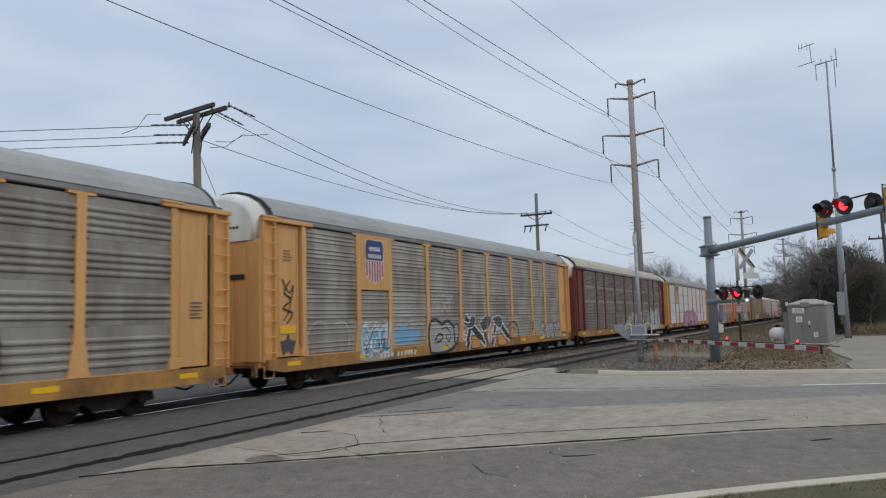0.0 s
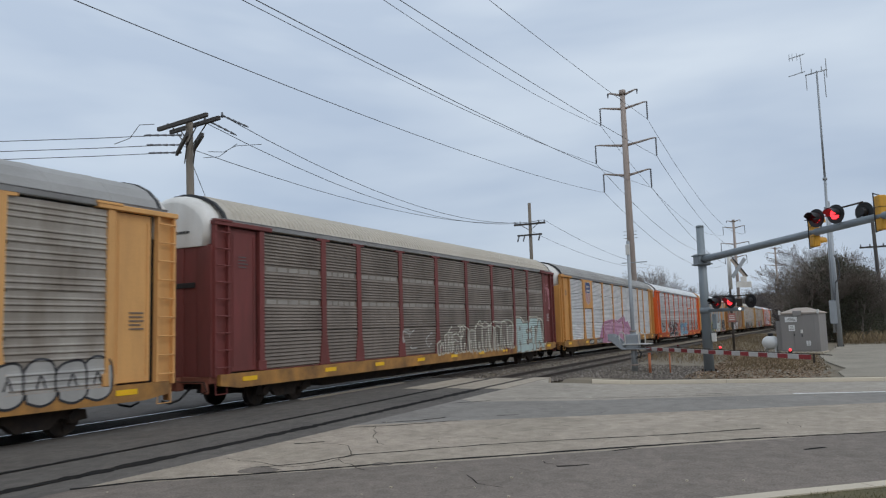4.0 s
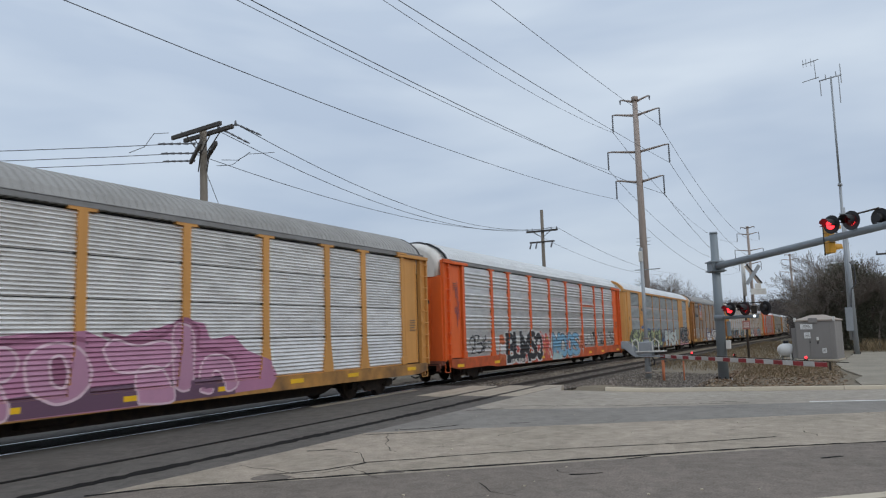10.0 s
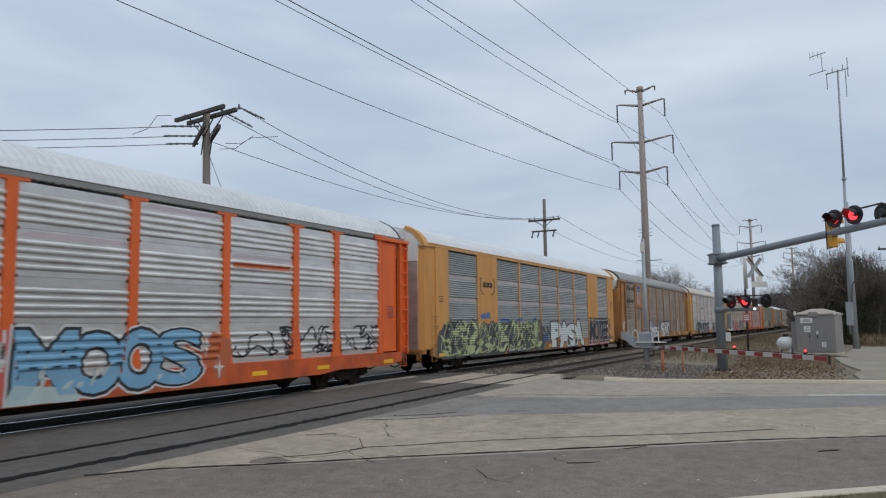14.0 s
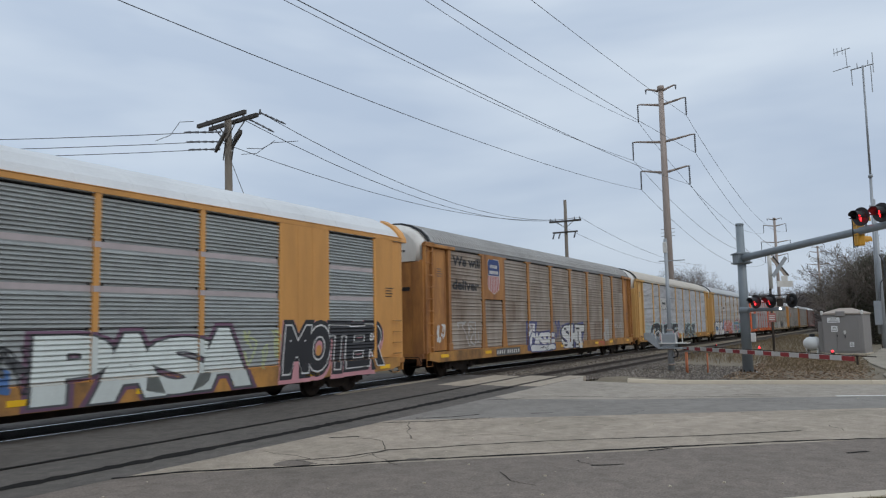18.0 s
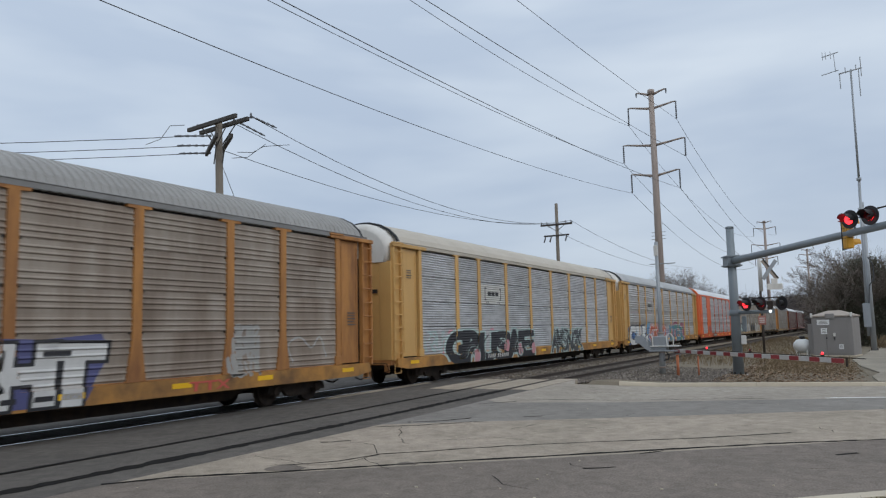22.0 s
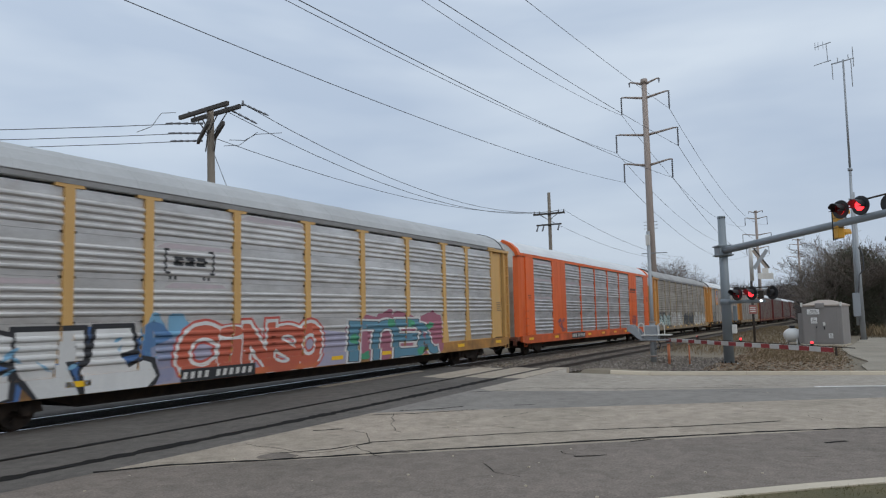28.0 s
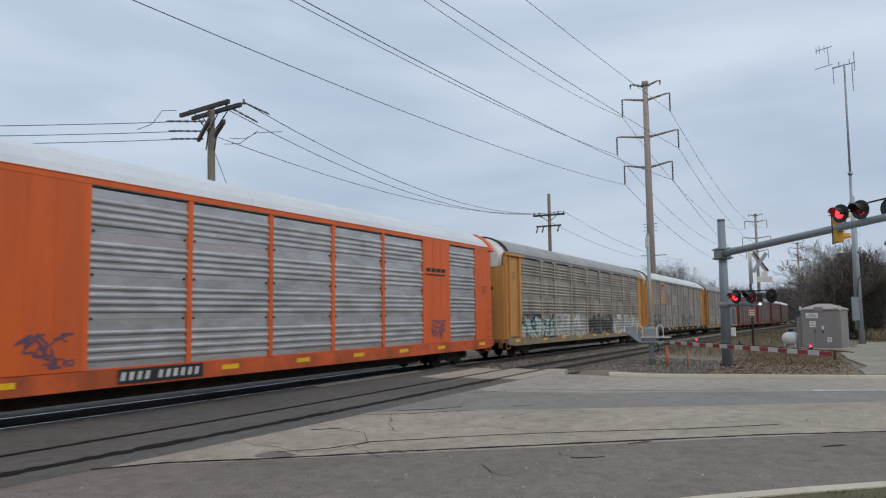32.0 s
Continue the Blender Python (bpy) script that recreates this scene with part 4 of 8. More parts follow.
class Side:
    """The near face of a car, as relief: how far it stands out at (x, z)."""

    def __init__(self, car, kinds, rounded=False, solid=(), shield=None, post=0.12, foot=0.645):
        self.post, self.foot = post, foot
        self.car, self.kinds, self.rounded, self.solid, self.shield = car, kinds, rounded, solid, shield

    def depth(self, x, z, cz):
        """x and cz: the middle of the painted piece; z: the height of its corner."""
        if cz < 1.021:
            return 0.071
        for p in POSTS[1:-1]:
            half = 0.08 if self.rounded else self.post + max(0.0, 0.14 * (1.95 - cz) / 0.92)
            if abs(x - p) < half:
                return 0.051 if self.rounded else 0.053
        if abs(x - POSTS[0]) < 0.1 or abs(x - POSTS[-1]) < 0.1:
            return 0.062
        if x < POSTS[0] or x > POSTS[-1]:
            return 0.058 if self.rounded else -0.015
        bay = max(i for i, p in enumerate(POSTS) if p <= x)
        if bay in self.solid:
            return 0.058
        if bay == self.shield and cz > 3.05:
            return 0.058
        if cz < 1.05:
            return 0.016
        for k, (a, b) in enumerate(zip(ROW_Z, ROW_Z[1:])):
            if a <= cz <= b:
                pts = corrugation(self.kinds[k], b - a - 0.02)
                for (d0, z0), (d1, z1) in zip(pts, pts[1:]):
                    if z0 - 1e-4 <= z - a <= z1 + 1e-4 and z0 <= cz - a <= z1:
                        return -0.004 + d0 + (d1 - d0) * (z - a - z0) / max(1e-6, z1 - z0)
        return -0.004

    def lay(self, name, bm, mat, layer=0, label=""):
        """Lay flat shapes, drawn in x and z, onto the relief."""
        if not bm.verts:
            bm.free()
            return None
        xs_, zs_ = [v.co.x for v in bm.verts], [v.co.z for v in bm.verts]
        cuts = [((0, 0, 1), (0, 0, z)) for z in [1.021, 1.05] + [a + p[1] for k, a in enumerate(ROW_Z[:4]) for p in corrugation(self.kinds[k], ROW_Z[k + 1] - a - 0.02)]]
        cuts += [((1, 0, 0), (x, 0, 0)) for p in POSTS for e in ((0.08,) if self.rounded else (self.post, self.post + 0.07, self.post + 0.14)) for x in (p - e, p + e)]
        for no, co in cuts:
            lo, hi, at = (min(zs_), max(zs_), co[2]) if no[2] else (min(xs_), max(xs_), co[0])
            if lo < at < hi:
                bmesh.ops.bisect_plane(bm, geom=bm.verts[:] + bm.edges[:] + bm.faces[:], plane_co=co, plane_no=no, dist=1e-5)
        verts, faces = [], []
        for f in bm.faces:
            c = f.calc_center_median()
            o = len(verts)
            for v in f.verts:
                verts.append((v.co.x, -HALF - self.depth(c.x, v.co.z, c.z) - 0.004 - 0.003 * layer, max(self.foot, v.co.z)))
            ring = list(range(o, len(verts)))
            n = sum(((Vector(verts[ring[i]]).z - Vector(verts[ring[i - 1]]).z) * (Vector(verts[ring[i]]).x + Vector(verts[ring[i - 1]]).x) for i in range(len(ring))))
            faces.append(ring if n > 0 else ring[::-1])
        bm.free()
        me = bpy.data.meshes.new(name)
        me.from_pydata(verts, [], faces)
        me.materials.append(mat)
        ob = new(name, me)
        ob.parent = self.car
        return tagged(ob, label)


def poly(bm, pts):
    f = bm.faces.new([bm.verts.new((x, 0, z)) for x, z in pts])
    bmesh.ops.triangulate(bm, faces=[f])


def bar(bm, x0, x1, z0, z1, lean=0.0):
    poly(bm, [(x0, z0), (x1, z0), (x1 + lean, z1), (x0 + lean, z1)])


def stroke(bm, pts, w):
    """A painted line along pts."""
    prev = None
    for i, (x, z) in enumerate(pts):
        a, b = pts[max(0, i - 1)], pts[min(len(pts) - 1, i + 1)]
        d = Vector((b[0] - a[0], b[1] - a[1]))
        d = d.normalized() if d.length else Vector((1, 0))
        l, r = bm.verts.new((x - d.y * w / 2, 0, z + d.x * w / 2)), bm.verts.new((x + d.y * w / 2, 0, z - d.x * w / 2))
        if prev:
            bm.faces.new((prev[0], prev[1], r, l))
        prev = (l, r)


def smooth_path(pts, n=6):
    out = []
    p = [pts[0]] + list(pts) + [pts[-1]]
    for i in range(1, len(p) - 2):
        for k in range(n):
            t = k / n
            out.append(tuple(0.5 * (2 * p[i][j] + (p[i + 1][j] - p[i - 1][j]) * t + (2 * p[i - 1][j] - 5 * p[i][j] + 4 * p[i + 1][j] - p[i + 2][j]) * t * t + (3 * p[i][j] - p[i - 1][j] - 3 * p[i + 1][j] + p[i + 2][j]) * t ** 3) for j in (0, 1)))
    return out + [p[-2]]


def letters(bm, text, x0, x1, z0, z1, fat=0.0, seed=0, wobble=0.0, lean=0.0):
    """Letters, one beside the other, filling the box; wobble tilts and shifts each."""
    rnd = random.Random(seed)
    w = (x1 - x0) / len(text)
    for i, ch in enumerate(text):
        turn, up, big = (rnd.uniform(-1, 1) * wobble for _ in range(3))
        cu = bpy.data.curves.new("letters", "FONT")
        cu.body, cu.size, cu.resolution_u, cu.offset = ch, 1.0, 4, 0.0
        ob = bpy.data.objects.new("letters", cu)
        plain = bpy.data.meshes.new_from_object(ob)
        px_, py_ = [v.co.x for v in plain.vertices], [v.co.y for v in plain.vertices]
        bx0, bx1, by0, by1 = min(px_), max(px_), min(py_), max(py_)
        bpy.data.meshes.remove(plain)
        sx, sz = (w * (0.98 + 0.25 * big)) / max(0.2, bx1 - bx0), (z1 - z0) * (1 + 0.2 * big) / max(0.3, by1 - by0)
        cu.offset = fat / (0.5 * (sx + sz))
        me = bpy.data.meshes.new_from_object(ob)
        cx, cz = x0 + w * (i + 0.5), (z0 + z1) / 2 + up * 0.12 * (z1 - z0)
        a = turn * 0.22
        lo = []
        for v in me.vertices:
            x, z = (v.co.x - (bx0 + bx1) / 2) * sx, (v.co.y - (by0 + by1) / 2) * sz
            lo.append(bm.verts.new((cx + x * math.cos(a) - z * math.sin(a) + lean * z, 0, cz + x * math.sin(a) + z * math.cos(a))))
        for p in me.polygons:
            try:
                bm.faces.new([lo[k] for k in p.vertices])
            except ValueError:
                pass
        bpy.data.meshes.remove(me)
        bpy.data.objects.remove(ob)
        bpy.data.curves.remove(cu)
    return bm


def words(bm, text, x0, x1, z0, z1, fat=0.0):
    """Plain upright lettering with its natural spacing, fitted to the box."""
    cu = bpy.data.curves.new("words", "FONT")
    cu.body, cu.size, cu.resolution_u, cu.offset = text, 1.0, 5, fat
    ob = bpy.data.objects.new("words", cu)
    me = bpy.data.meshes.new_from_object(ob)
    xs_, ys_ = [v.co.x for v in me.vertices], [v.co.y for v in me.vertices]
    sx, sz = (x1 - x0) / (max(xs_) - min(xs_)), (z1 - z0) / (max(ys_) - min(ys_))
    vs = [bm.verts.new((x0 + (v.co.x - min(xs_)) * sx, 0, z0 + (v.co.y - min(ys_)) * sz)) for v in me.vertices]
    for p in me.polygons:
        try:
            bm.faces.new([vs[k] for k in p.vertices])
        except ValueError:
            pass
    bpy.data.meshes.remove(me)
    bpy.data.objects.remove(ob)
    bpy.data.curves.remove(cu)
    return bm


def blob_ring(rnd, cx, cz, w, h, grow, lean):
    ph = [rnd.uniform(0, 6.28) for _ in range(4)]
    am = [rnd.uniform(0.04, 0.13) for _ in range(4)]
    out = []
    for k in range(30):
        a = 6.28318 * k / 30
        r = 1 + sum(am[j] * math.sin((j + 2) * a + ph[j]) for j in range(4))
        c, s = math.cos(a), math.sin(a)
        x = (w / 2 * r + grow) * math.copysign(abs(c) ** 0.7, c)
        z = (h / 2 * r + grow) * math.copysign(abs(s) ** 0.6, s)
        out.append((cx + x + lean * z, cz + z))
    return out


def blobs(bm, x0, x1, z0, z1, n, seed, grow=0.0, lean=0.12):
    """Swollen overlapping shapes in a row, as in graffiti too tangled to read."""
    rnd = random.Random(seed)
    w = (x1 - x0) / n
    for i in range(n):
        h = (z1 - z0) * rnd.uniform(0.8, 1.0)
        ring = blob_ring(rnd, x0 + w * (i + 0.5), z0 + h / 2 + rnd.uniform(0, 0.1), w * 1.02, h, grow, lean)
        poly(bm, [(x, max(0.4, z)) for x, z in ring])
    return bm


def scrawl(bm, x0, x1, z0, z1, n, seed, w=0.05, steps_=5):
    """Loose quick strokes."""
    rnd = random.Random(seed)
    for _ in range(n):
        x, z = rnd.uniform(x0, x1), rnd.uniform(z0, z1)
        pts = [(x, z)]
        for _k in range(steps_):
            x = min(x1, max(x0, x + rnd.uniform(-0.5, 0.6) * min(1.0, (x1 - x0) * 0.35)))
            z = min(z1, max(z0, z + rnd.uniform(-0.7, 0.7) * (z1 - z0) * 0.7))
            pts.append((x, z))
        stroke(bm, smooth_path(pts), w * rnd.uniform(0.7, 1.3))
    return bm


def shards(bm, x0, x1, z0, z1, n, seed, size=0.5):
    """Pointed curved slivers, as in wild, interlocked graffiti."""
    rnd = random.Random(seed)
    for _ in range(n):
        cx, cz, a = rnd.uniform(x0, x1), rnd.uniform(z0, z1), rnd.uniform(-0.9, 1.4)
        l_, w = size * rnd.uniform(0.5, 1.3), size * rnd.uniform(0.1, 0.28)
        pts = []
        for k in range(9):
            t = k / 8
            pts.append((t - 0.5, math.sin(math.pi * t) * w / l_ + 0.25 * (t - 0.5) ** 2))
        for k in range(7, 0, -1):
            t = k / 8
            pts.append((t - 0.5, -math.sin(math.pi * t) * w / l_ * 0.3 + 0.25 * (t - 0.5) ** 2))
        ring = [(cx + (x * math.cos(a) - z * math.sin(a)) * l_, cz + (x * math.sin(a) + z * math.cos(a)) * l_) for x, z in pts]
        poly(bm, [(min(x1 + 0.2, max(x0 - 0.2, x)), min(z1 + 0.1, max(z0, z))) for x, z in ring])
    return bm


def rings(bm, x0, x1, z0, z1, n, seed, w=0.08, lean=0.12, grow=0.0):
    """Painted outlines of the same swollen shapes that blobs() fills."""
    rnd = random.Random(seed)
    step_ = (x1 - x0) / n
    for i in range(n):
        h = (z1 - z0) * rnd.uniform(0.8, 1.0)
        ring = blob_ring(rnd, x0 + step_ * (i + 0.5), z0 + h / 2 + rnd.uniform(0, 0.1), step_ * 1.02, h, grow, lean)
        stroke(bm, [(x, max(0.4, z)) for x, z in ring + ring[:1]], w)
    return bm


def swirl(bm, cx, cz, r, w, turns=1.2, start=0.0, squash=0.8):
    pts = []
    for k in range(26):
        u = k / 25
        a = start + 6.28318 * turns * u
        pts.append((cx + r * (1 - 0.75 * u) * math.cos(a), cz + r * (1 - 0.75 * u) * math.sin(a) * squash))
    stroke(bm, pts, w)
    return bm


def piece(s, text, x0, x1, z0, z1, fat, seed, inks, wobble=0.15, lean=0.1, label="", names=("graffiti_edge", "graffiti_lettering"), layer=1):
    """Letters painted in layers: inks are (colour, how far it spreads), the widest first; a letter is one part."""
    w = (x1 - x0) / len(text)
    for i, ch in enumerate(text):
        rnd = random.Random(seed * 31 + i)
        drop, grow_ = rnd.uniform(-1, 1) * wobble * 0.3, 1 + rnd.uniform(-0.5, 0.5) * wobble
        for k, (ink, spread) in enumerate(inks):
            last = k == len(inks) - 1
            bm = letters(B(), ch, x0 + w * i - w * 0.04, x0 + w * (i + 1) + w * 0.04, z0 + drop, z0 + drop + (z1 - z0) * grow_, fat + spread, seed + i, wobble, lean)
            s.lay(names[1] if last else names[0], bm, ink, layer + k, label if last else "")


def bubble(s, pts, ink, edge, w=0.07, layer=0, label="", closed=True):
    """One swollen painted shape with its line round it."""
    ring = smooth_path(list(pts) + ([pts[0]] if closed else []), 5)
    bm = B()
    poly(bm, ring[:-1])
    s.lay("graffiti_shape", bm, ink, layer, label)
    if edge:
        bm = B()
        stroke(bm, ring, w)
        s.lay("graffiti_line", bm, edge, layer + 1)


def line(s, pts, ink, w=0.06, layer=2, n=6):
    bm = B()
    stroke(bm, smooth_path(pts, n), w)
    s.lay("graffiti_line", bm, ink, layer)


def fat_t(bm, x, z, w, h, grow=0.0):
    """A heavy capital T with a flared foot."""
    g = grow
    poly(bm, [(x - w / 2 - g, z + h + g), (x + w / 2 + g, z + h + g), (x + w / 2 + g, z + h * 0.54 - g), (x + w * 0.2 + g, z + h * 0.54 - g), (x + w * 0.16 + g, z + h * 0.38), (x + w * 0.42 + g, z - g), (x - w * 0.2 - g, z - g), (x - w * 0.14 - g, z + h * 0.5 - g), (x - w / 2 - g, z + h * 0.5 - g)])


def fat_e(bm, x, z, w, h, grow=0.0):
    """A heavy rounded E that sweeps out to the right at its foot."""
    g = grow
    poly(bm, [(x + w * 0.16 - g, z + h + g), (x + w * 0.62 + g, z + h + g), (x + w * 0.68 + g, z + h * 0.66 - g), (x + w * 0.46 - g, z + h * 0.6 - g), (x + w * 0.42, z + h * 0.72 - g), (x + w * 0.3 + g, z + h * 0.42), (x + w * 0.5, z + h * 0.3 + g),
              (x + w * 0.78, z + h * 0.47 + g), (x + w * 0.9 + g, z + h * 0.42 + g), (x + w * 0.97 + g, z + h * 0.2), (x + w * 0.84 + g, z - g), (x - g, z - g), (x - w * 0.03 - g, z + h * 0.38), (x + w * 0.1 - g, z + h * 0.54)])


B = bmesh.new
side = {
    0: Side(c0, ["group"] * 4), 1: Side(c1, ["spread"] * 4, shield=1), 2: Side(c2, ["fine", "fineband", "fineband", "fine"]), 3: Side(c3, ["fine"] * 4, shield=1), 4: Side(c4, ["group"] * 4, foot=0.535),
    5: Side(c5, ["fine", "fineband", "fineband", "fine"], True, (1, 7), foot=0.535), 6: Side(c6, ["spread"] * 4, shield=1), 7: Side(c7, ["fine"] * 4, post=0.13), 8: Side(c8, ["group"] * 4), 9: Side(c9, ["group"] * 4, True, (1, 7)),
    10: Side(c10, ["group"] * 4, post=0.06), 11: Side(c11, ["spread"] * 4, shield=1, post=0.06),
}


def emblem(s, fade=0.0):
    """A striped shield: blue head with two pale bars, red and white stripes below."""
    cx, z0, z1, hw = 5.72, 3.28, 4.8, 0.6
    def shape(grow):
        pts = [(-hw * 0.82, 1.0), (-hw * 0.4, 0.94), (0, 1.0), (hw * 0.4, 0.94), (hw * 0.82, 1.0), (hw, 0.86), (hw * 0.88, 0.72), (hw * 0.93, 0.5), (hw, 0.3), (hw * 0.86, 0.14), (hw * 0.4, 0.06), (0, 0.0),
               (-hw * 0.4, 0.06), (-hw * 0.86, 0.14), (-hw, 0.3), (-hw * 0.93, 0.5), (-hw * 0.88, 0.72), (-hw, 0.86)]
        return [(cx + x * (1 + grow), z0 + (z1 - z0) * (0.5 + (z - 0.5) * (1 + grow * 0.8))) for x, z in pts]
    bm = B()
    poly(bm, shape(0.0))
    s.lay("emblem", bm, mark_white, 0, "striped shield emblem")
    bm = B()
    zb = z0 + 0.53 * (z1 - z0)
    poly(bm, [(cx - hw * 0.88, zb)] + [p for p in shape(-0.05)[13:] if p[1] > zb] + [p for p in shape(-0.05)[:8] if p[1] > zb] + [(cx + hw * 0.88, zb)])
    s.lay("emblem_head", bm, shield_blue, 1, "blue head of the shield")
    for i in range(7):
        x = cx - hw * 0.82 + i * hw * 0.273
        cut = z0 + 0.05 + 0.22 * abs((i - 3) / 3) ** 2
        bm = B()
        bar(bm, x - 0.045, x + 0.045, cut, zb - 0.03)
        s.lay("emblem_stripe", bm, shield_red, 1, "red stripe of the shield")
    for zc, hw_ in ((4.47, 0.36), (4.22, 0.42)):
        n = 6
        for i in range(n):
            x = cx - hw_ + 2 * hw_ * i / n
            bm = B()
            bar(bm, x + 0.015, x + 2 * hw_ / n - 0.02, zc - 0.065, zc + 0.075)
            s.lay("emblem_bar", bm, mark_white, 2)


for k in (1, 3, 6, 11):
    emblem(side[k])


def number_plate(s, x, z, w, h, mat=mark_white, back=None, gap=0.35):
    """Two groups of plain marks on the sill."""
    if back:
        bm = B()
        bar(bm, x - 0.06, x + w + 0.06, z - 0.05, z + h + 0.05)
        s.lay("mark_ground", bm, back, 5)
    n = 10
    for i in range(n):
        a = x + w * (i + (gap * 2 if i > 3 else 0)) / (n + gap * 2)
        bm = B()
        bar(bm, a, a + w / n * 0.5, z + 0.02, z + h - 0.02, 0.04)
        s.lay("car_marking", bm, mat, 6)


def bracket_logo(s, x0, x1, z0, z1, mat):
    bm = B()
    t = 0.055
    for x, d in ((x0, 1), (x1, -1)):
        bar(bm, min(x, x + d * t), max(x, x + d * t), z0, z1)
        bar(bm, min(x + d * t, x + d * 0.16), max(x + d * t, x + d * 0.16), z0, z0 + t)
        bar(bm, min(x + d * t, x + d * 0.16), max(x + d * t, x + d * 0.16), z1 - t, z1)
    w = (x1 - x0 - 0.5) / 3
    for i in range(3):
        a = x0 + 0.25 + i * w
        bar(bm, a + 0.03, a + w - 0.03, z0 + 0.2, z0 + 0.29)
        bar(bm, a + 0.03, a + w - 0.03, z1 - 0.27, z1 - 0.18)
        bar(bm, a + 0.03 + 0.1 * i, a + 0.17 + 0.1 * i, z0 + 0.29, z1 - 0.27)
    for x in (x0 + 0.15, x0 + 0.3, x1 - 0.35, x1 - 0.2):
        bar(bm, x, x + 0.07, z0 - 0.13, z0 - 0.05)
    s.lay("bracket_emblem", bm, mat, 1, "dark bracketed emblem of plain bars")


def data_lines(s, x0, x1, z0, n, mat=mark_black, step_=0.09):
    bm = B()
    rnd = random.Random(int(x0 * 100 + z0 * 7))
    for i in range(n):
        bar(bm, x0, x0 + (x1 - x0) * rnd.uniform(0.6, 1), z0 - i * step_, z0 - i * step_ + 0.028)
    s.lay("data_block", bm, mat, 0)


for k in range(11):
    s = side[k]
    if k in (5, 9):
        data_lines(s, 26.0, 26.5, 3.3, 4)
        data_lines(s, 1.05, 1.5, 3.0, 3)
    else:
        data_lines(s, 0.95, 1.45, 4.1, 4, mark_grey)
        data_lines(s, 26.0, 26.45, 2.6, 5, mark_grey if k != 2 else mark_white)

# weathered grey-slatted car with a dark scrawl
side[0].lay("graffiti", letters(B(), "HIM", 19.5, 21.3, 1.3, 1.9, 0.03, 1, 0.3), mark_black, 0, "dark painted scrawl")
# the car with the first shield
s = side[1]
bubble(s, [(4.75, 0.72), (4.7, 1.4), (4.85, 1.95), (5.5, 2.0), (6.3, 1.95), (6.75, 1.9), (6.7, 1.2), (6.6, 0.75), (5.6, 0.68)], ink_faded, None, label="white and pale blue graffiti")
for x, z, w_, h_ in ((5.15, 1.35, 0.6, 0.9), (5.75, 1.4, 0.55, 0.8), (6.3, 1.35, 0.5, 0.85)):
    bubble(s, [(x - w_ * 0.4, z - h_ * 0.5), (x - w_ * 0.5, z + h_ * 0.2), (x, z + h_ * 0.55), (x + w_ * 0.45, z + h_ * 0.2), (x + w_ * 0.4, z - h_ * 0.45)], ink_sky, ink_white, 0.07, 1)
s.lay("graffiti_scrawl", scrawl(B(), 4.8, 6.7, 0.85, 1.95, 9, 3, 0.045), ink_white, 3)
s.lay("graffiti_scrawl", scrawl(B(), 4.9, 6.6, 0.85, 1.8, 4, 4, 0.04), ink_slate, 4)
s.lay("graffiti_fill", shards(B(), 7.1, 8.7, 1.15, 1.75, 14, 14, 0.9), ink_sky, 0, "pale blue painted block")
s.lay("graffiti_fill", blobs(B(), 7.1, 8.4, 1.1, 1.75, 3, 17), ink_sky, 0)
line(s, [(6.95, 1.3), (7.3, 1.85), (7.7, 1.75), (8.1, 1.95), (8.5, 1.8), (8.8, 1.9), (9.2, 1.75), (9.2, 1.2)], ink_faded, 0.07, 1)
s.lay("graffiti_tag", letters(B(), "RESE", 7.0, 8.4, 2.1, 2.55, 0.0, 12, 0.4, 0.1), ink_faded, 0, "faded white tag")
s.lay("graffiti_tag", letters(B(), "Miser", 9.95, 11.75, 2.3, 3.0, 0.0, 15, 0.4, 0.12), ink_faded, 0, "faded white tag")
s.lay("graffiti_tag", scrawl(B(), 11.0, 12.0, 2.7, 3.3, 4, 16, 0.04), ink_faded, 0)
# rounded head shape with thick black lines
bubble(s, [(9.6, 0.7), (9.5, 1.3), (9.65, 1.85), (10.2, 1.98), (10.7, 1.8), (11.2, 1.92), (11.7, 1.7), (11.85, 1.3), (11.7, 0.9), (11.2, 0.72), (10.4, 0.66)], ink_faded, ink_black, 0.13, 0, "grey-white swollen graffiti with thick black edges")
line(s, [(10.1, 1.15), (10.4, 1.4), (10.75, 1.35), (10.6, 1.15), (10.2, 1.1)], ink_black, 0.09)
line(s, [(10.7, 1.6), (11.1, 1.65), (11.45, 1.4), (11.3, 1.1), (11.05, 1.25), (11.2, 1.42)], ink_black, 0.06)
line(s, [(10.9, 1.0), (11.3, 0.78), (11.6, 0.95)], ink_black, 0.05)
bubble(s, [(11.8, 1.2), (11.75, 1.6), (12.0, 1.8), (12.2, 1.6), (12.1, 1.2), (11.9, 0.95)], ink_faded, ink_black, 0.07, 1)
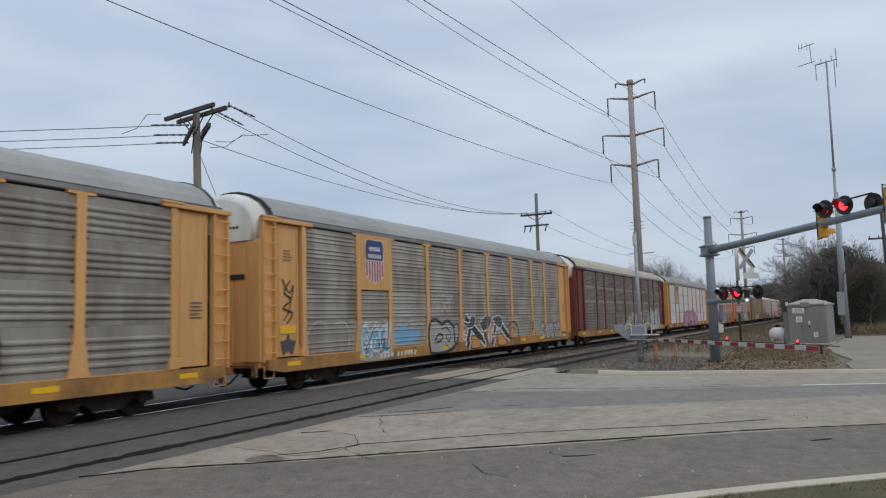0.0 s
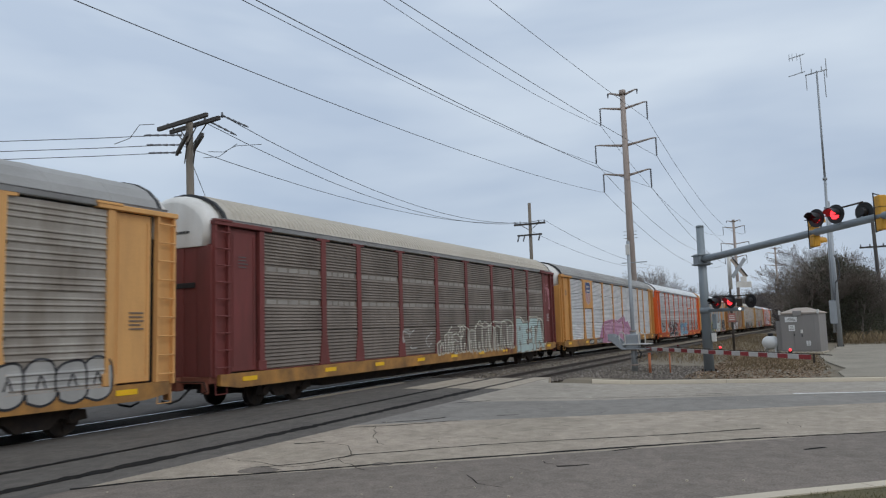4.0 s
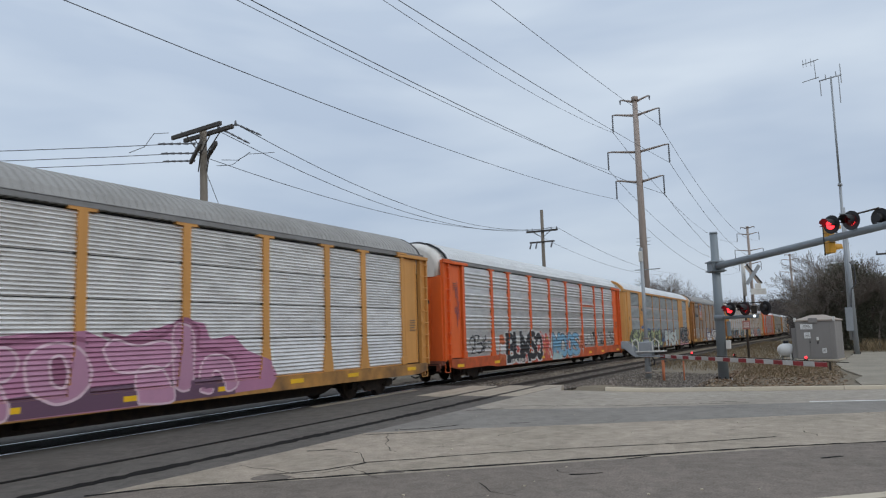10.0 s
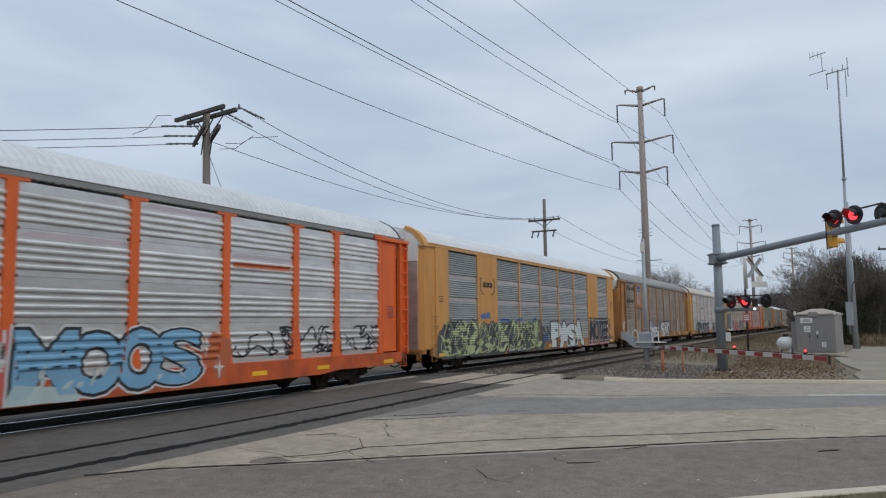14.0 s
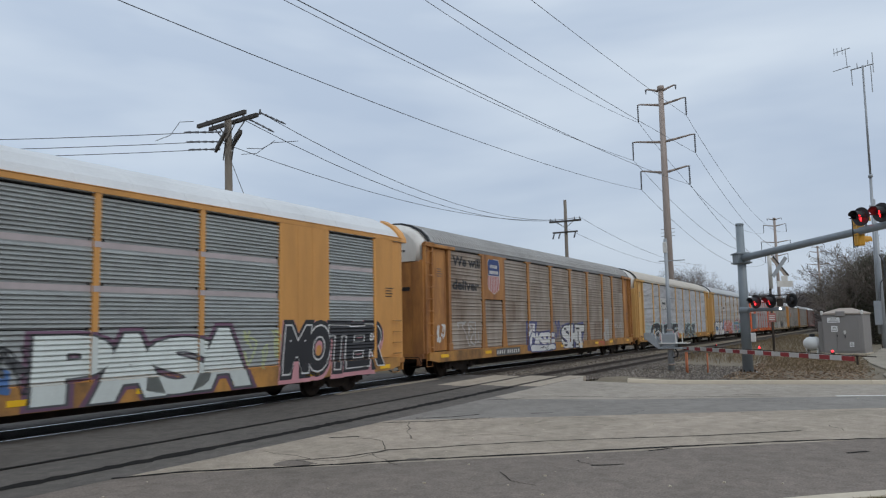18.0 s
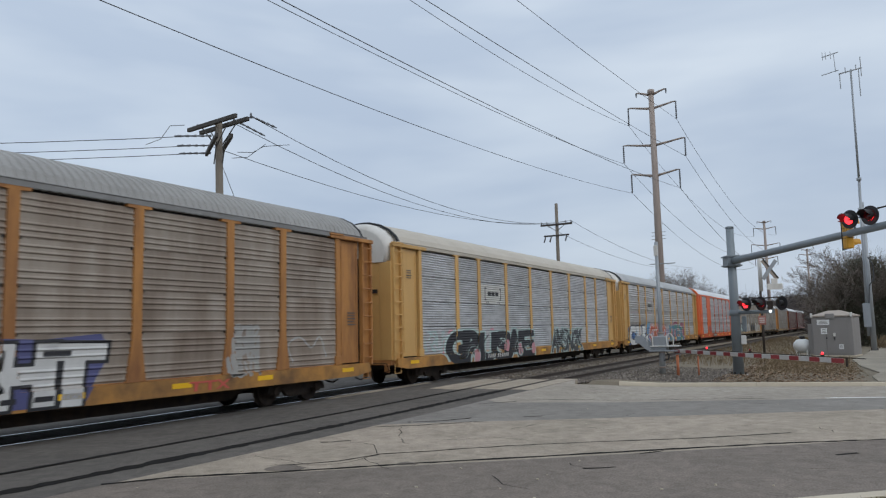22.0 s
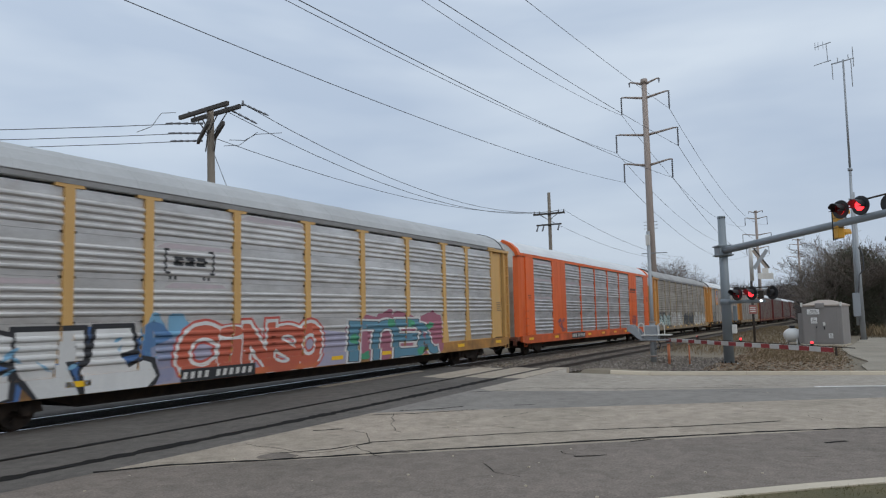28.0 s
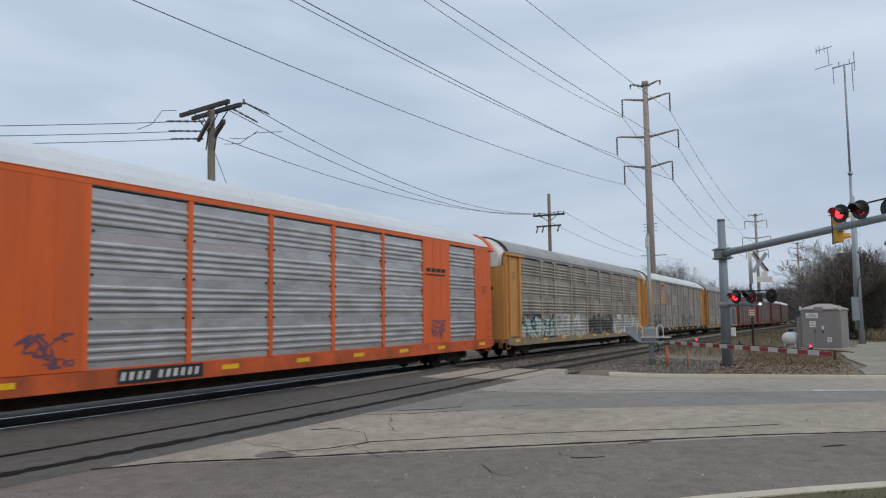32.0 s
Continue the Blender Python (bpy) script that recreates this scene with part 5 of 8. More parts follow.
# jagged crossing bars of black and white
for k, (a_, b_, w_) in enumerate((((12.9, 2.0), (14.9, 0.85), 0.36), ((14.75, 1.95), (15.0, 0.8), 0.34), ((13.6, 2.05), (12.9, 0.75), 0.3), ((16.4, 2.0), (15.5, 0.8), 0.3), ((16.3, 1.95), (17.7, 1.0), 0.32))):
    line(s, [a_, b_], ink_white, w_ + 0.16, 1 + 2 * (k % 2), 1)
    line(s, [a_, b_], ink_slate if k % 2 else ink_black, w_ - 0.06, 2 + 2 * (k % 2), 1)
for pts in ([(12.55, 1.95), (13.2, 1.8), (13.4, 2.08), (13.9, 2.05)], [(14.3, 1.75), (14.9, 2.08), (15.5, 2.02)], [(15.7, 2.0), (16.5, 2.1), (16.9, 1.9)]):
    bubble(s, pts + [(pts[-1][0] - 0.2, pts[-1][1] - 0.4), (pts[0][0] + 0.4, pts[0][1] - 0.35)], ink_slate, ink_white, 0.06, 5)
for x, z, r_ in ((12.7, 1.25, 0.3), (15.7, 1.25, 0.28), (16.4, 1.35, 0.2)):
    s.lay("graffiti_scrawl", swirl(B(), x, z, r_, 0.06, 1.3, 1.0), ink_white, 7)
for x in (13.7, 16.6):
    bubble(s, [(x - 0.45, 0.72), (x - 0.3, 1.15), (x, 1.25), (x + 0.4, 1.1), (x + 0.45, 0.72)], yellow_paint, ink_black, 0.04, 5)
line(s, [(17.65, 1.5), (18.0, 1.75), (18.6, 1.7), (18.95, 1.3), (18.9, 0.85)], ink_black, 0.09, 2)
line(s, [(17.9, 0.9), (17.75, 1.3), (18.2, 1.5), (18.45, 1.1)], ink_black, 0.06, 2)
s.lay("graffiti_tag", letters(B(), "lyon", 19.0, 20.5, 1.15, 1.65, -0.005, 3, 0.3), ink_faded, 1, "thin white tag")
s.lay("graffiti_tag", scrawl(B(), 20.5, 21.4, 0.9, 1.7, 4, 37, 0.05), ink_black, 1)
for i, x in enumerate((22.5, 23.2, 23.9, 24.6, 25.2)):
    bubble(s, [(x - 0.34, 0.85), (x - 0.38, 1.4), (x - 0.1, 1.68 - 0.08 * (i % 2)), (x + 0.28, 1.55), (x + 0.3, 0.95), (x, 0.76)], ink_faded, ink_black, 0.05, 2 * (i % 2), "pale bubble letters with black edges" if i == 0 else "")
    line(s, [(x - 0.1, 1.1), (x, 1.35), (x + 0.1, 1.1)], ink_black, 0.04, 4)
line(s, [(1.25, 3.25), (1.0, 2.9), (1.3, 2.7), (0.95, 2.45), (1.35, 2.3), (1.1, 2.0)], ink_black, 0.05, 0)
line(s, [(0.9, 3.3), (1.2, 2.9), (1.4, 3.1), (1.2, 2.4), (0.95, 2.1)], ink_black, 0.04, 0)
s.lay("sticker", (lambda bm: (bar(bm, 0.8, 1.5, 1.72, 1.95), bm)[1])(B()), reflector_yellow, 0, "yellow warning sticker")
bm = B()
poly(bm, [(1.15 + (0.36 if i % 2 == 0 else 0.16) * math.sin(0.628 * i), 1.4 + (0.36 if i % 2 == 0 else 0.16) * math.cos(0.628 * i)) for i in range(10)])
s.lay("graffiti_star", bm, ink_slate, 0, "dark painted star")
line(s, [(2.0, 1.2), (2.1, 1.8), (2.6, 2.05), (3.0, 1.85)], ink_faded, 0.05, 0)
line(s, [(3.4, 1.95), (3.9, 2.0), (4.2, 1.7), (4.15, 1.2)], ink_faded, 0.06, 0)
number_plate(s, 5.9, 0.72, 2.6, 0.2, mark_white)
# brown car
s = side[2]
ink_cream = spray("cream_spray", (0.56, 0.53, 0.45), 0.5)
rnd = random.Random(57)
for i in range(11):
    # blocky outlined shapes, too worn to read
    x, w_ = 12.35 + 0.76 * i, rnd.uniform(0.6, 0.78)
    lo, hi, mid = rnd.uniform(0.88, 1.0), rnd.uniform(1.85, 2.25) if i > 2 else rnd.uniform(1.5, 2.0), rnd.uniform(1.3, 1.6)
    ring = [(x, lo), (x - 0.05, hi - 0.1), (x + w_ * 0.4, hi), (x + w_, hi - rnd.uniform(0, 0.25)), (x + w_ * 0.9, mid), (x + w_, lo + 0.05), (x + w_ * 0.62, lo), (x + w_ * 0.58, mid - 0.15), (x + w_ * 0.4, mid - 0.12), (x + w_ * 0.36, lo)]
    bm = B()
    poly(bm, ring)
    s.lay("graffiti_shape", bm, zinc_dirty if i % 3 == 1 else zinc_brown, i % 2, "worn cream outlined graffiti" if i == 0 else "")
    bm = B()
    stroke(bm, ring + ring[:1], 0.075)
    s.lay("graffiti_line", bm, ink_cream, 2 + i % 2)
s.lay("graffiti_scrawl", scrawl(B(), 13.4, 15.6, 1.4, 2.1, 5, 52, 0.05), ink_cream, 4)
s.lay("graffiti_dripping", (lambda bm: [bar(bm, 15.6 + 0.42 * i, 15.67 + 0.42 * i, 0.85, 1.5 + 0.3 * math.sin(i * 2.1)) for i in range(12)] and bm)(B()), ink_cream, 4)
line(s, [(16.1, 1.95), (16.6, 2.3), (17.0, 2.0), (17.6, 2.05), (18.2, 2.25), (19.0, 2.2), (19.6, 2.3), (20.4, 2.25), (20.75, 1.9), (20.6, 1.0)], ink_cream, 0.07, 5)
bubble(s, [(21.15, 0.95), (21.05, 1.7), (21.5, 2.25), (22.2, 2.25), (22.6, 1.95), (23.1, 2.35), (23.7, 2.15), (24.1, 2.4), (24.5, 2.2), (24.9, 2.35), (25.25, 2.0), (25.1, 1.4), (25.4, 1.0), (23.5, 0.8)], zinc_brown, ink_cream, 0.1, 0, "pale mint graffiti letters with cream edges")
piece(s, "RETA", 21.25, 25.0, 0.8, 2.05, 0.1, 61, ((ink_cream, 0.12), (zinc_brown, 0.06), (ink_mint, 0.0)), 0.3, 0.05, "pale mint letters", layer=2)
for x in (21.55, 22.6):
    s.lay("graffiti_dripping", (lambda bm: (bar(bm, x, x + 0.5, 0.66, 1.05), bm)[1])(B()), ink_mint, 4)
s.lay("graffiti_tag", scrawl(B(), 25.9, 26.6, 2.9, 4.3, 8, 64, 0.035), ink_rose, 0, "pale tag on the end sheet")
s.lay("graffiti_arc", scrawl(B(), 9.6, 12.0, 1.3, 2.0, 4, 66, 0.05), ink_faded, 0)
dust = spray("dusty_band", (0.33, 0.30, 0.265), 0.95)
for z in (ROW_Z[1] + 0.76, ROW_Z[2] + 0.76):
    for a, b in zip(POSTS, POSTS[1:]):
        n = 5
        for i in range(n):
            x0 = a + 0.2 + (b - a - 0.4) * i / n
            s.lay("pale_band", (lambda bm: (bar(bm, x0 + 0.02, x0 + (b - a - 0.4) / n - 0.05, z, z + 0.13), bm)[1])(B()), dust, 0)
s.lay("car_marking", letters(B(), "TTX", 19.2, 20.4, 0.72, 0.94, 0.01, 3, 0.0, 0.12), maroon_paint, 6, "red stencilled mark")
# pale car with the pink piece
s = side[3]
bm = B()
poly(bm, [(7.9, 0.7), (8.6, 1.3), (9.2, 1.9), (9.4, 2.15), (10.6, 2.1), (11.3, 2.3), (12.6, 2.35), (13.2, 2.1), (14.0, 2.35), (15.0, 2.3), (15.3, 2.6), (15.9, 2.5), (16.1, 2.1), (16.9, 2.2), (17.4, 1.8), (18.3, 1.5), (18.6, 1.1), (18.3, 0.75), (13, 0.66)])
s.lay("graffiti_ground", bm, ink_pink, 0, "large pink and plum graffiti")
ink_rosepink, ink_darkpink = spray("rose_pink_spray", (0.50, 0.25, 0.37)), spray("dark_pink_spray", (0.30, 0.11, 0.19))
ink_palepink = spray("pale_pink_spray", (0.72, 0.52, 0.60))
s.lay("graffiti_fill", (lambda bm: (poly(bm, [(9.9, 0.68), (10.0, 1.05), (12, 1.15), (14, 1.1), (16.4, 1.2), (17.0, 1.1), (16.9, 0.7)]), bm)[1])(B()), ink_plum, 1)
for pts in ([(9.35, 1.75), (9.5, 2.0), (10.2, 1.95), (10.9, 2.05), (11.15, 1.75), (10.9, 1.42), (10.1, 1.35), (9.6, 1.45)], [(13.0, 1.95), (13.3, 2.15), (13.9, 2.0), (14.6, 2.1), (15.0, 1.9), (14.7, 1.5), (13.9, 1.42), (13.3, 1.5)],
            [(9.85, 0.7), (10.0, 1.4), (10.75, 1.4), (10.9, 0.7)], [(13.9, 0.72), (13.9, 1.45), (14.6, 1.45), (14.9, 0.72)], [(14.95, 1.0), (14.9, 2.3), (15.2, 2.48), (15.55, 2.2), (15.5, 1.1), (15.2, 0.9)]):
    bubble(s, [(x, z + 0.06) for x, z in pts], ink_darkpink, None, 0.1, 2)
    bubble(s, pts, ink_rosepink, ink_palepink, 0.055, 3)
bubble(s, [(11.35, 1.2), (11.3, 1.8), (11.8, 2.1), (12.4, 2.0), (12.75, 1.5), (12.5, 1.05), (11.9, 0.9)], ink_rosepink, ink_palepink, 0.06, 3)
bubble(s, [(11.85, 1.3), (11.8, 1.75), (12.05, 1.85), (12.2, 1.5), (12.1, 1.2)], ink_darkpink, ink_palepink, 0.06, 5)
bubble(s, [(15.7, 0.85), (15.8, 1.5), (16.2, 1.72), (16.8, 1.55), (17.0, 0.95), (16.6, 0.8), (16.5, 1.2), (16.2, 1.3), (16.1, 0.8)], ink_rosepink, ink_palepink, 0.05, 3)
for pts in ([(9.3, 2.1), (10.1, 2.02), (11.0, 2.15), (11.8, 2.25), (12.6, 2.15)], [(13.0, 2.28), (13.9, 2.12), (14.6, 2.22), (15.2, 2.6), (15.7, 2.35), (15.7, 1.9), (16.3, 1.85), (17.0, 1.6)], [(9.25, 2.0), (9.3, 1.5), (9.6, 1.3), (9.8, 0.75)]):
    line(s, pts, ink_darkpink, 0.1, 2)
s.lay("graffiti_fill", blobs(B(), 15.4, 16.3, 0.85, 1.15, 2, 72), ink_plum, 5)
number_plate(s, 5.6, 0.72, 0.95, 0.24, mark_white, mark_black)
number_plate(s, 7.35, 0.72, 1.4, 0.24, mark_white, mark_black)
# silver car with orange posts
s = side[4]
s.lay("graffiti_ground", blobs(B(), 5.4, 6.8, 0.75, 2.0, 2, 81), ink_orange, 0, "orange painted ground")
s.lay("graffiti_ground", blobs(B(), 5.5, 6.4, 1.0, 1.6, 2, 82), ink_white, 1)
s.lay("graffiti_ground", blobs(B(), 10.6, 12.7, 0.55, 2.1, 3, 83), ink_red, 0, "red painted ground")
s.lay("graffiti_ground", blobs(B(), 6.8, 10.8, 0.5, 1.4, 4, 84), ink_red, 0)
piece(s, "BUMSO", 6.3, 11.0, 0.7, 1.93, 0.06, 5, ((ink_white, 0.11), (ink_black, 0.02)), 0.16, 0.05, "large black graffiti letters")
s.lay("graffiti_sparkle", scrawl(B(), 11.0, 12.4, 0.7, 2.0, 7, 86, 0.05), ink_white, 1)
s.lay("graffiti_sparkle", shards(B(), 11.0, 12.3, 0.8, 1.9, 6, 87, 0.4), pale_yellow_paint, 1)
s.lay("graffiti_ground", blobs(B(), 16.8, 18.3, 0.7, 2.0, 2, 89), ink_orange, 0)
piece(s, "MOOS", 12.7, 17.2, 0.7, 1.93, 0.05, 7, ((ink_white, 0.14), (ink_black, 0.09), (ink_sky, 0.02)), 0.16, 0.06, "sky blue graffiti letters")
s.lay("graffiti_sparkle", shards(B(), 12.9, 17.0, 0.8, 1.2, 8, 90, 0.4), ink_mint, 4)
for x, z in ((12.3, 1.4), (17.5, 1.55), (17.9, 1.0)):
    s.lay("graffiti_sparkle", (lambda bm: (poly(bm, [(x, z + 0.32), (x + 0.05, z + 0.05), (x + 0.2, z), (x + 0.05, z - 0.05), (x, z - 0.32), (x - 0.05, z - 0.05), (x - 0.2, z), (x - 0.05, z + 0.05)]), bm)[1])(B()), ink_white, 5)
s.lay("graffiti_ground", (lambda bm: (poly(bm, [(12.4, 0.55), (14.0, 0.55), (13.9, 0.8), (12.6, 0.95)]), bm)[1])(B()), ink_mint, 3)
for x0, x1, q in ((18.4, 20.8, 91), (21.2, 22.8, 92), (23.1, 25.3, 93), (2.3, 4.5, 94)):
    s.lay("graffiti_tag", scrawl(B(), x0, x1, 1.2, 1.95, 8, q, 0.05), ink_black, 0, "black tag")
number_plate(s, 6.6, 0.6, 2.1, 0.22, mark_white)
s.lay("graffiti_tag", scrawl(B(), 1.0, 1.55, 2.3, 4.2, 4, 96, 0.03), ink_plum, 0)
s.lay("orange_stripe", (lambda bm: (bar(bm, 18.4, 20.7, 3.55, 3.68), bm)[1])(B()), ink_orange, 0)
# yellow car with solid sheets
s = side[5]
s.lay("graffiti_ground", (lambda bm: (blobs(bm, 1.2, 12.7, 0.45, 2.05, 9, 101, 0.1), bm)[1])(B()), ink_slate, 0, "tangled lime, black and blue graffiti")
s.lay("graffiti_ground", blobs(B(), 1.0, 12.5, 0.55, 1.95, 10, 102, 0.05), ink_slate, 1)
rnd = random.Random(104)
for i in range(15):
    # peaked letter strokes: dark body, lime rim, black core
    x = 1.5 + 0.74 * i
    top, foot, sl = rnd.uniform(1.75, 2.15), rnd.uniform(0.62, 0.8), rnd.uniform(-0.45, 0.55)
    shape = [(x - 0.3, foot), (x - 0.42 + sl * 0.4, 1.1), (x - 0.1 + sl, top - 0.25), (x + 0.15 + sl, top), (x + 0.5 + sl, top - 0.4), (x + 0.25 + sl * 0.4, 1.2), (x + 0.5, foot + 0.1)]
    bm = B()
    poly(bm, [(a + (a - x) * 0.2, b + (0.08 if b > 1.3 else -0.02)) for a, b in shape])
    s.lay("graffiti_edge", bm, ink_black, 1 + i % 2)
    bm = B()
    poly(bm, shape)
    s.lay("graffiti_body", bm, ink_slate, 3 + i % 2, "tangled dark graffiti letters with lime rims" if i == 0 else "")
    bm = B()
    stroke(bm, shape + shape[:1], 0.055)
    s.lay("graffiti_rim", bm, ink_lime, 5)
s.lay("graffiti_fill", shards(B(), 1.3, 12.3, 0.65, 1.95, 60, 104, 0.8), ink_lime, 5)
s.lay("graffiti_fill", shards(B(), 1.3, 12.3, 0.65, 1.95, 30, 105, 0.5), ink_black, 6)
s.lay("graffiti_rim", scrawl(B(), 1.3, 12.3, 0.65, 2.0, 16, 110, 0.04), ink_lime, 7)
for x0, x1, z0, z1 in ((4.95, 5.95, 2.1, 2.4), (7.2, 8.3, 1.95, 2.15), (9.2, 9.9, 1.95, 2.15), (11.2, 11.9, 1.75, 2.15), (11.6, 12.9, 0.65, 1.2), (12.9, 13.6, 0.9, 1.35)):
    s.lay("graffiti_fill", (lambda bm: (blobs(bm, x0, x1, z0, z1, 2, int(x0 * 10)), bm)[1])(B()), ink_blue, 0, "blue sprayed patch")
s.lay("graffiti_fill", shards(B(), 12.4, 14.1, 0.9, 1.7, 5, 109, 0.6), ink_slate, 1)
s.lay("graffiti_line", scrawl(B(), 12.6, 14.0, 0.9, 1.75, 6, 111, 0.04), ink_black, 2)
piece(s, "PASA", 14.2, 19.5, 0.74, 1.85, 0.1, 9, ((ink_plum, 0.19), (ink_slate, 0.11), (spray("pale_grey_spray", (0.62, 0.67, 0.65)), 0.05)), 0.14, 0.05, "pale grey bubble letters")
s.lay("graffiti_tag", scrawl(B(), 19.6, 21.0, 1.0, 2.0, 6, 108, 0.05), ink_lime, 0)
s.lay("graffiti_edge", letters(B(), "MOTER", 21.1, 25.8, 0.78, 1.98, 0.24, 11, 0.12, 0.12), ink_rose, 1, "pink rim of the letters")
s.lay("graffiti_ground", letters(B(), "MOTER", 21.1, 25.8, 0.86, 2.05, 0.19, 11, 0.12, 0.12), ink_black, 2)
s.lay("graffiti_edge", letters(B(), "MOTER", 21.1, 25.8, 0.88, 2.02, 0.105, 11, 0.12, 0.12), ink_white, 3, "white outline of the letters")
s.lay("graffiti_lettering", letters(B(), "MOTER", 21.1, 25.8, 0.88, 2.02, 0.062, 11, 0.12, 0.12), ink_black, 4, "large black graffiti letters")
for z in (ROW_Z[1] + 0.765, ROW_Z[2] + 0.765):
    for x0, x1 in ((2.0, 4.6), (6.9, 20.8), (23.1, 25.4)):
        s.lay("pale_band", (lambda bm: (bar(bm, x0, x1, z, z + 0.125), bm)[1])(B()), faded_band, 0, "faded pinkish seam strip")
bracket_logo(s, 4.95, 6.45, 3.35, 3.95, mark_black)
number_plate(s, 7.9, 0.6, 0.75, 0.2, mark_white, mark_black)
number_plate(s, 9.0, 0.6, 1.1, 0.2, mark_white, mark_black)
# rusty car with the lettered bay
s = side[6]
s.lay("lettering", words(B(), "We will", 2.15, 4.52, 4.32, 4.72, 0.04), mark_black, 0, "dark painted words")
s.lay("lettering", words(B(), "deliver", 2.12, 4.4, 3.38, 3.78, 0.04), mark_black, 0, "dark painted words")
ink_indigo = spray("indigo_spray", (0.085, 0.09, 0.22), 0.5)
s.lay("graffiti_ground", (lambda bm: (poly(bm, [(9.15, 0.75), (9.2, 2.15), (10.6, 2.12), (10.35, 1.6), (12.2, 1.7), (12.4, 1.35), (11.9, 0.7)]), bm)[1])(B()), ink_indigo, 0, "white graffiti on an indigo ground")
s.lay("graffiti_block", (lambda bm: (poly(bm, [(9.35, 1.45), (9.4, 2.02), (10.25, 2.02), (10.2, 1.5), (9.7, 1.3)]), bm)[1])(B()), ink_white, 1)
s.lay("graffiti_tag", scrawl(B(), 9.45, 10.15, 1.5, 1.95, 6, 122, 0.035), ink_plum, 2)
piece(s, "CASEE", 9.55, 12.6, 0.82, 1.55, 0.05, 23, ((ink_indigo, 0.08), (ink_white, 0.015)), 0.2, 0.1, "white bubble letters", layer=2)
bubble(s, [(9.55, 0.7), (9.6, 1.02), (10.6, 1.0), (11.6, 0.98), (12.5, 1.0), (12.6, 0.72), (11.0, 0.68)], ink_white, ink_indigo, 0.05, 4)
s.lay("graffiti_tag", scrawl(B(), 9.9, 12.3, 0.72, 0.98, 5, 128, 0.03), ink_slate, 6)
s.lay("graffiti_fade", scrawl(B(), 13.0, 13.75, 1.3, 2.1, 5, 129, 0.12), ink_indigo, 0)
s.lay("graffiti_ground", (lambda bm: (poly(bm, [(13.9, 0.7), (13.85, 1.9), (14.8, 2.05), (16.0, 2.0), (17.3, 2.1), (17.5, 1.7), (16.9, 0.7)]), bm)[1])(B()), ink_indigo, 0, "white bubble letters with dark edges")
piece(s, "SHT", 14.0, 17.2, 0.78, 1.85, 0.09, 29, ((ink_black, 0.11), (ink_white, 0.03)), 0.12, 0.1, "white bubble letters", layer=1)
for x, z, w_ in ((14.35, 1.72, 0.35), (16.3, 1.72, 0.6), (14.2, 0.88, 0.45), (15.3, 0.86, 0.3), (16.0, 0.86, 0.4)):
    s.lay("unreadable_line", (lambda bm: (bar(bm, x - w_ / 2, x + w_ / 2, z - 0.05, z + 0.05, 0.02), bm)[1])(B()), ink_black, 4)
s.lay("graffiti_fade", scrawl(B(), 20.85, 22.0, 1.0, 2.2, 18, 125, 0.09), ink_faded, 0, "faded white patch")
line(s, [(23.4, 1.2), (23.2, 1.7), (23.7, 1.9), (24.2, 1.6), (24.6, 1.9), (24.9, 1.3)], ink_faded, 0.06, 0)
s.lay("graffiti_mark", letters(B(), "TTX", 19.6, 20.9, 0.7, 0.92, 0.01, 3, 0.1, 0.1), ink_red, 4, "red hand-painted mark")
s.lay("graffiti_tag", scrawl(B(), 2.4, 4.3, 1.2, 2.1, 7, 126, 0.06), ink_faded, 0)
s.lay("graffiti_tag", scrawl(B(), 0.9, 1.5, 1.4, 2.0, 7, 127, 0.06), ink_white, 0)
number_plate(s, 5.8, 0.72, 2.4, 0.2, mark_white, mark_grey)
# finely ribbed car
s = side[7]
s.lay("logo_ground", (lambda bm: (bar(bm, 6.9, 9.38, 3.05, 3.88), bm)[1])(B()), mark_white, 0, "pale repainted patch")
bracket_logo(s, 7.3, 8.95, 3.2, 3.75, mark_black)
piece(s, "GRUSAE", 3.9, 12.4, 0.72, 1.8, 0.09, 33, ((ink_mint, 0.16), (ink_black, 0.05)), 0.14, 0.08, "heavy black graffiti letters with mint edges")
for x, z, r_ in ((3.75, 1.3, 0.35), (4.1, 1.7, 0.25), (6.3, 0.85, 0.3), (7.9, 1.75, 0.25), (9.4, 1.2, 0.25), (10.9, 1.0, 0.28), (12.1, 1.65, 0.28), (12.5, 1.0, 0.25)):
    bubble(s, [(x - r_, z - r_ * 0.7), (x - r_ * 0.6, z + r_ * 0.8), (x + r_ * 0.7, z + r_), (x + r_ * 0.9, z - r_ * 0.3), (x, z - r_)], ink_rose, ink_mint if r_ > 0.26 else None, 0.05, 0 if z > 1.25 else 3)
for pts in ([(5.2, 0.9), (5.7, 1.3), (6.2, 1.35)], [(6.9, 0.75), (7.1, 1.4), (7.5, 1.7)], [(8.5, 1.3), (9.0, 1.5), (9.3, 1.3)], [(10.1, 0.8), (10.5, 1.5), (10.9, 0.8)], [(11.4, 1.1), (12.0, 1.25), (12.2, 1.0)]):
    line(s, pts, ink_slate, 0.07, 4)
    line(s, [(a + 0.1, b - 0.08) for a, b in pts], ink_mint, 0.03, 5)
piece(s, "AMSNGK", 15.1, 19.9, 0.74, 1.8, 0.04, 37, ((ink_mint, 0.11), (ink_slate, 0.02)), 0.2, 0.2, "dark interlocked graffiti letters with pale edges")
s.lay("graffiti_scrawl", scrawl(B(), 15.2, 19.8, 0.8, 1.8, 12, 136, 0.045), ink_black, 4)
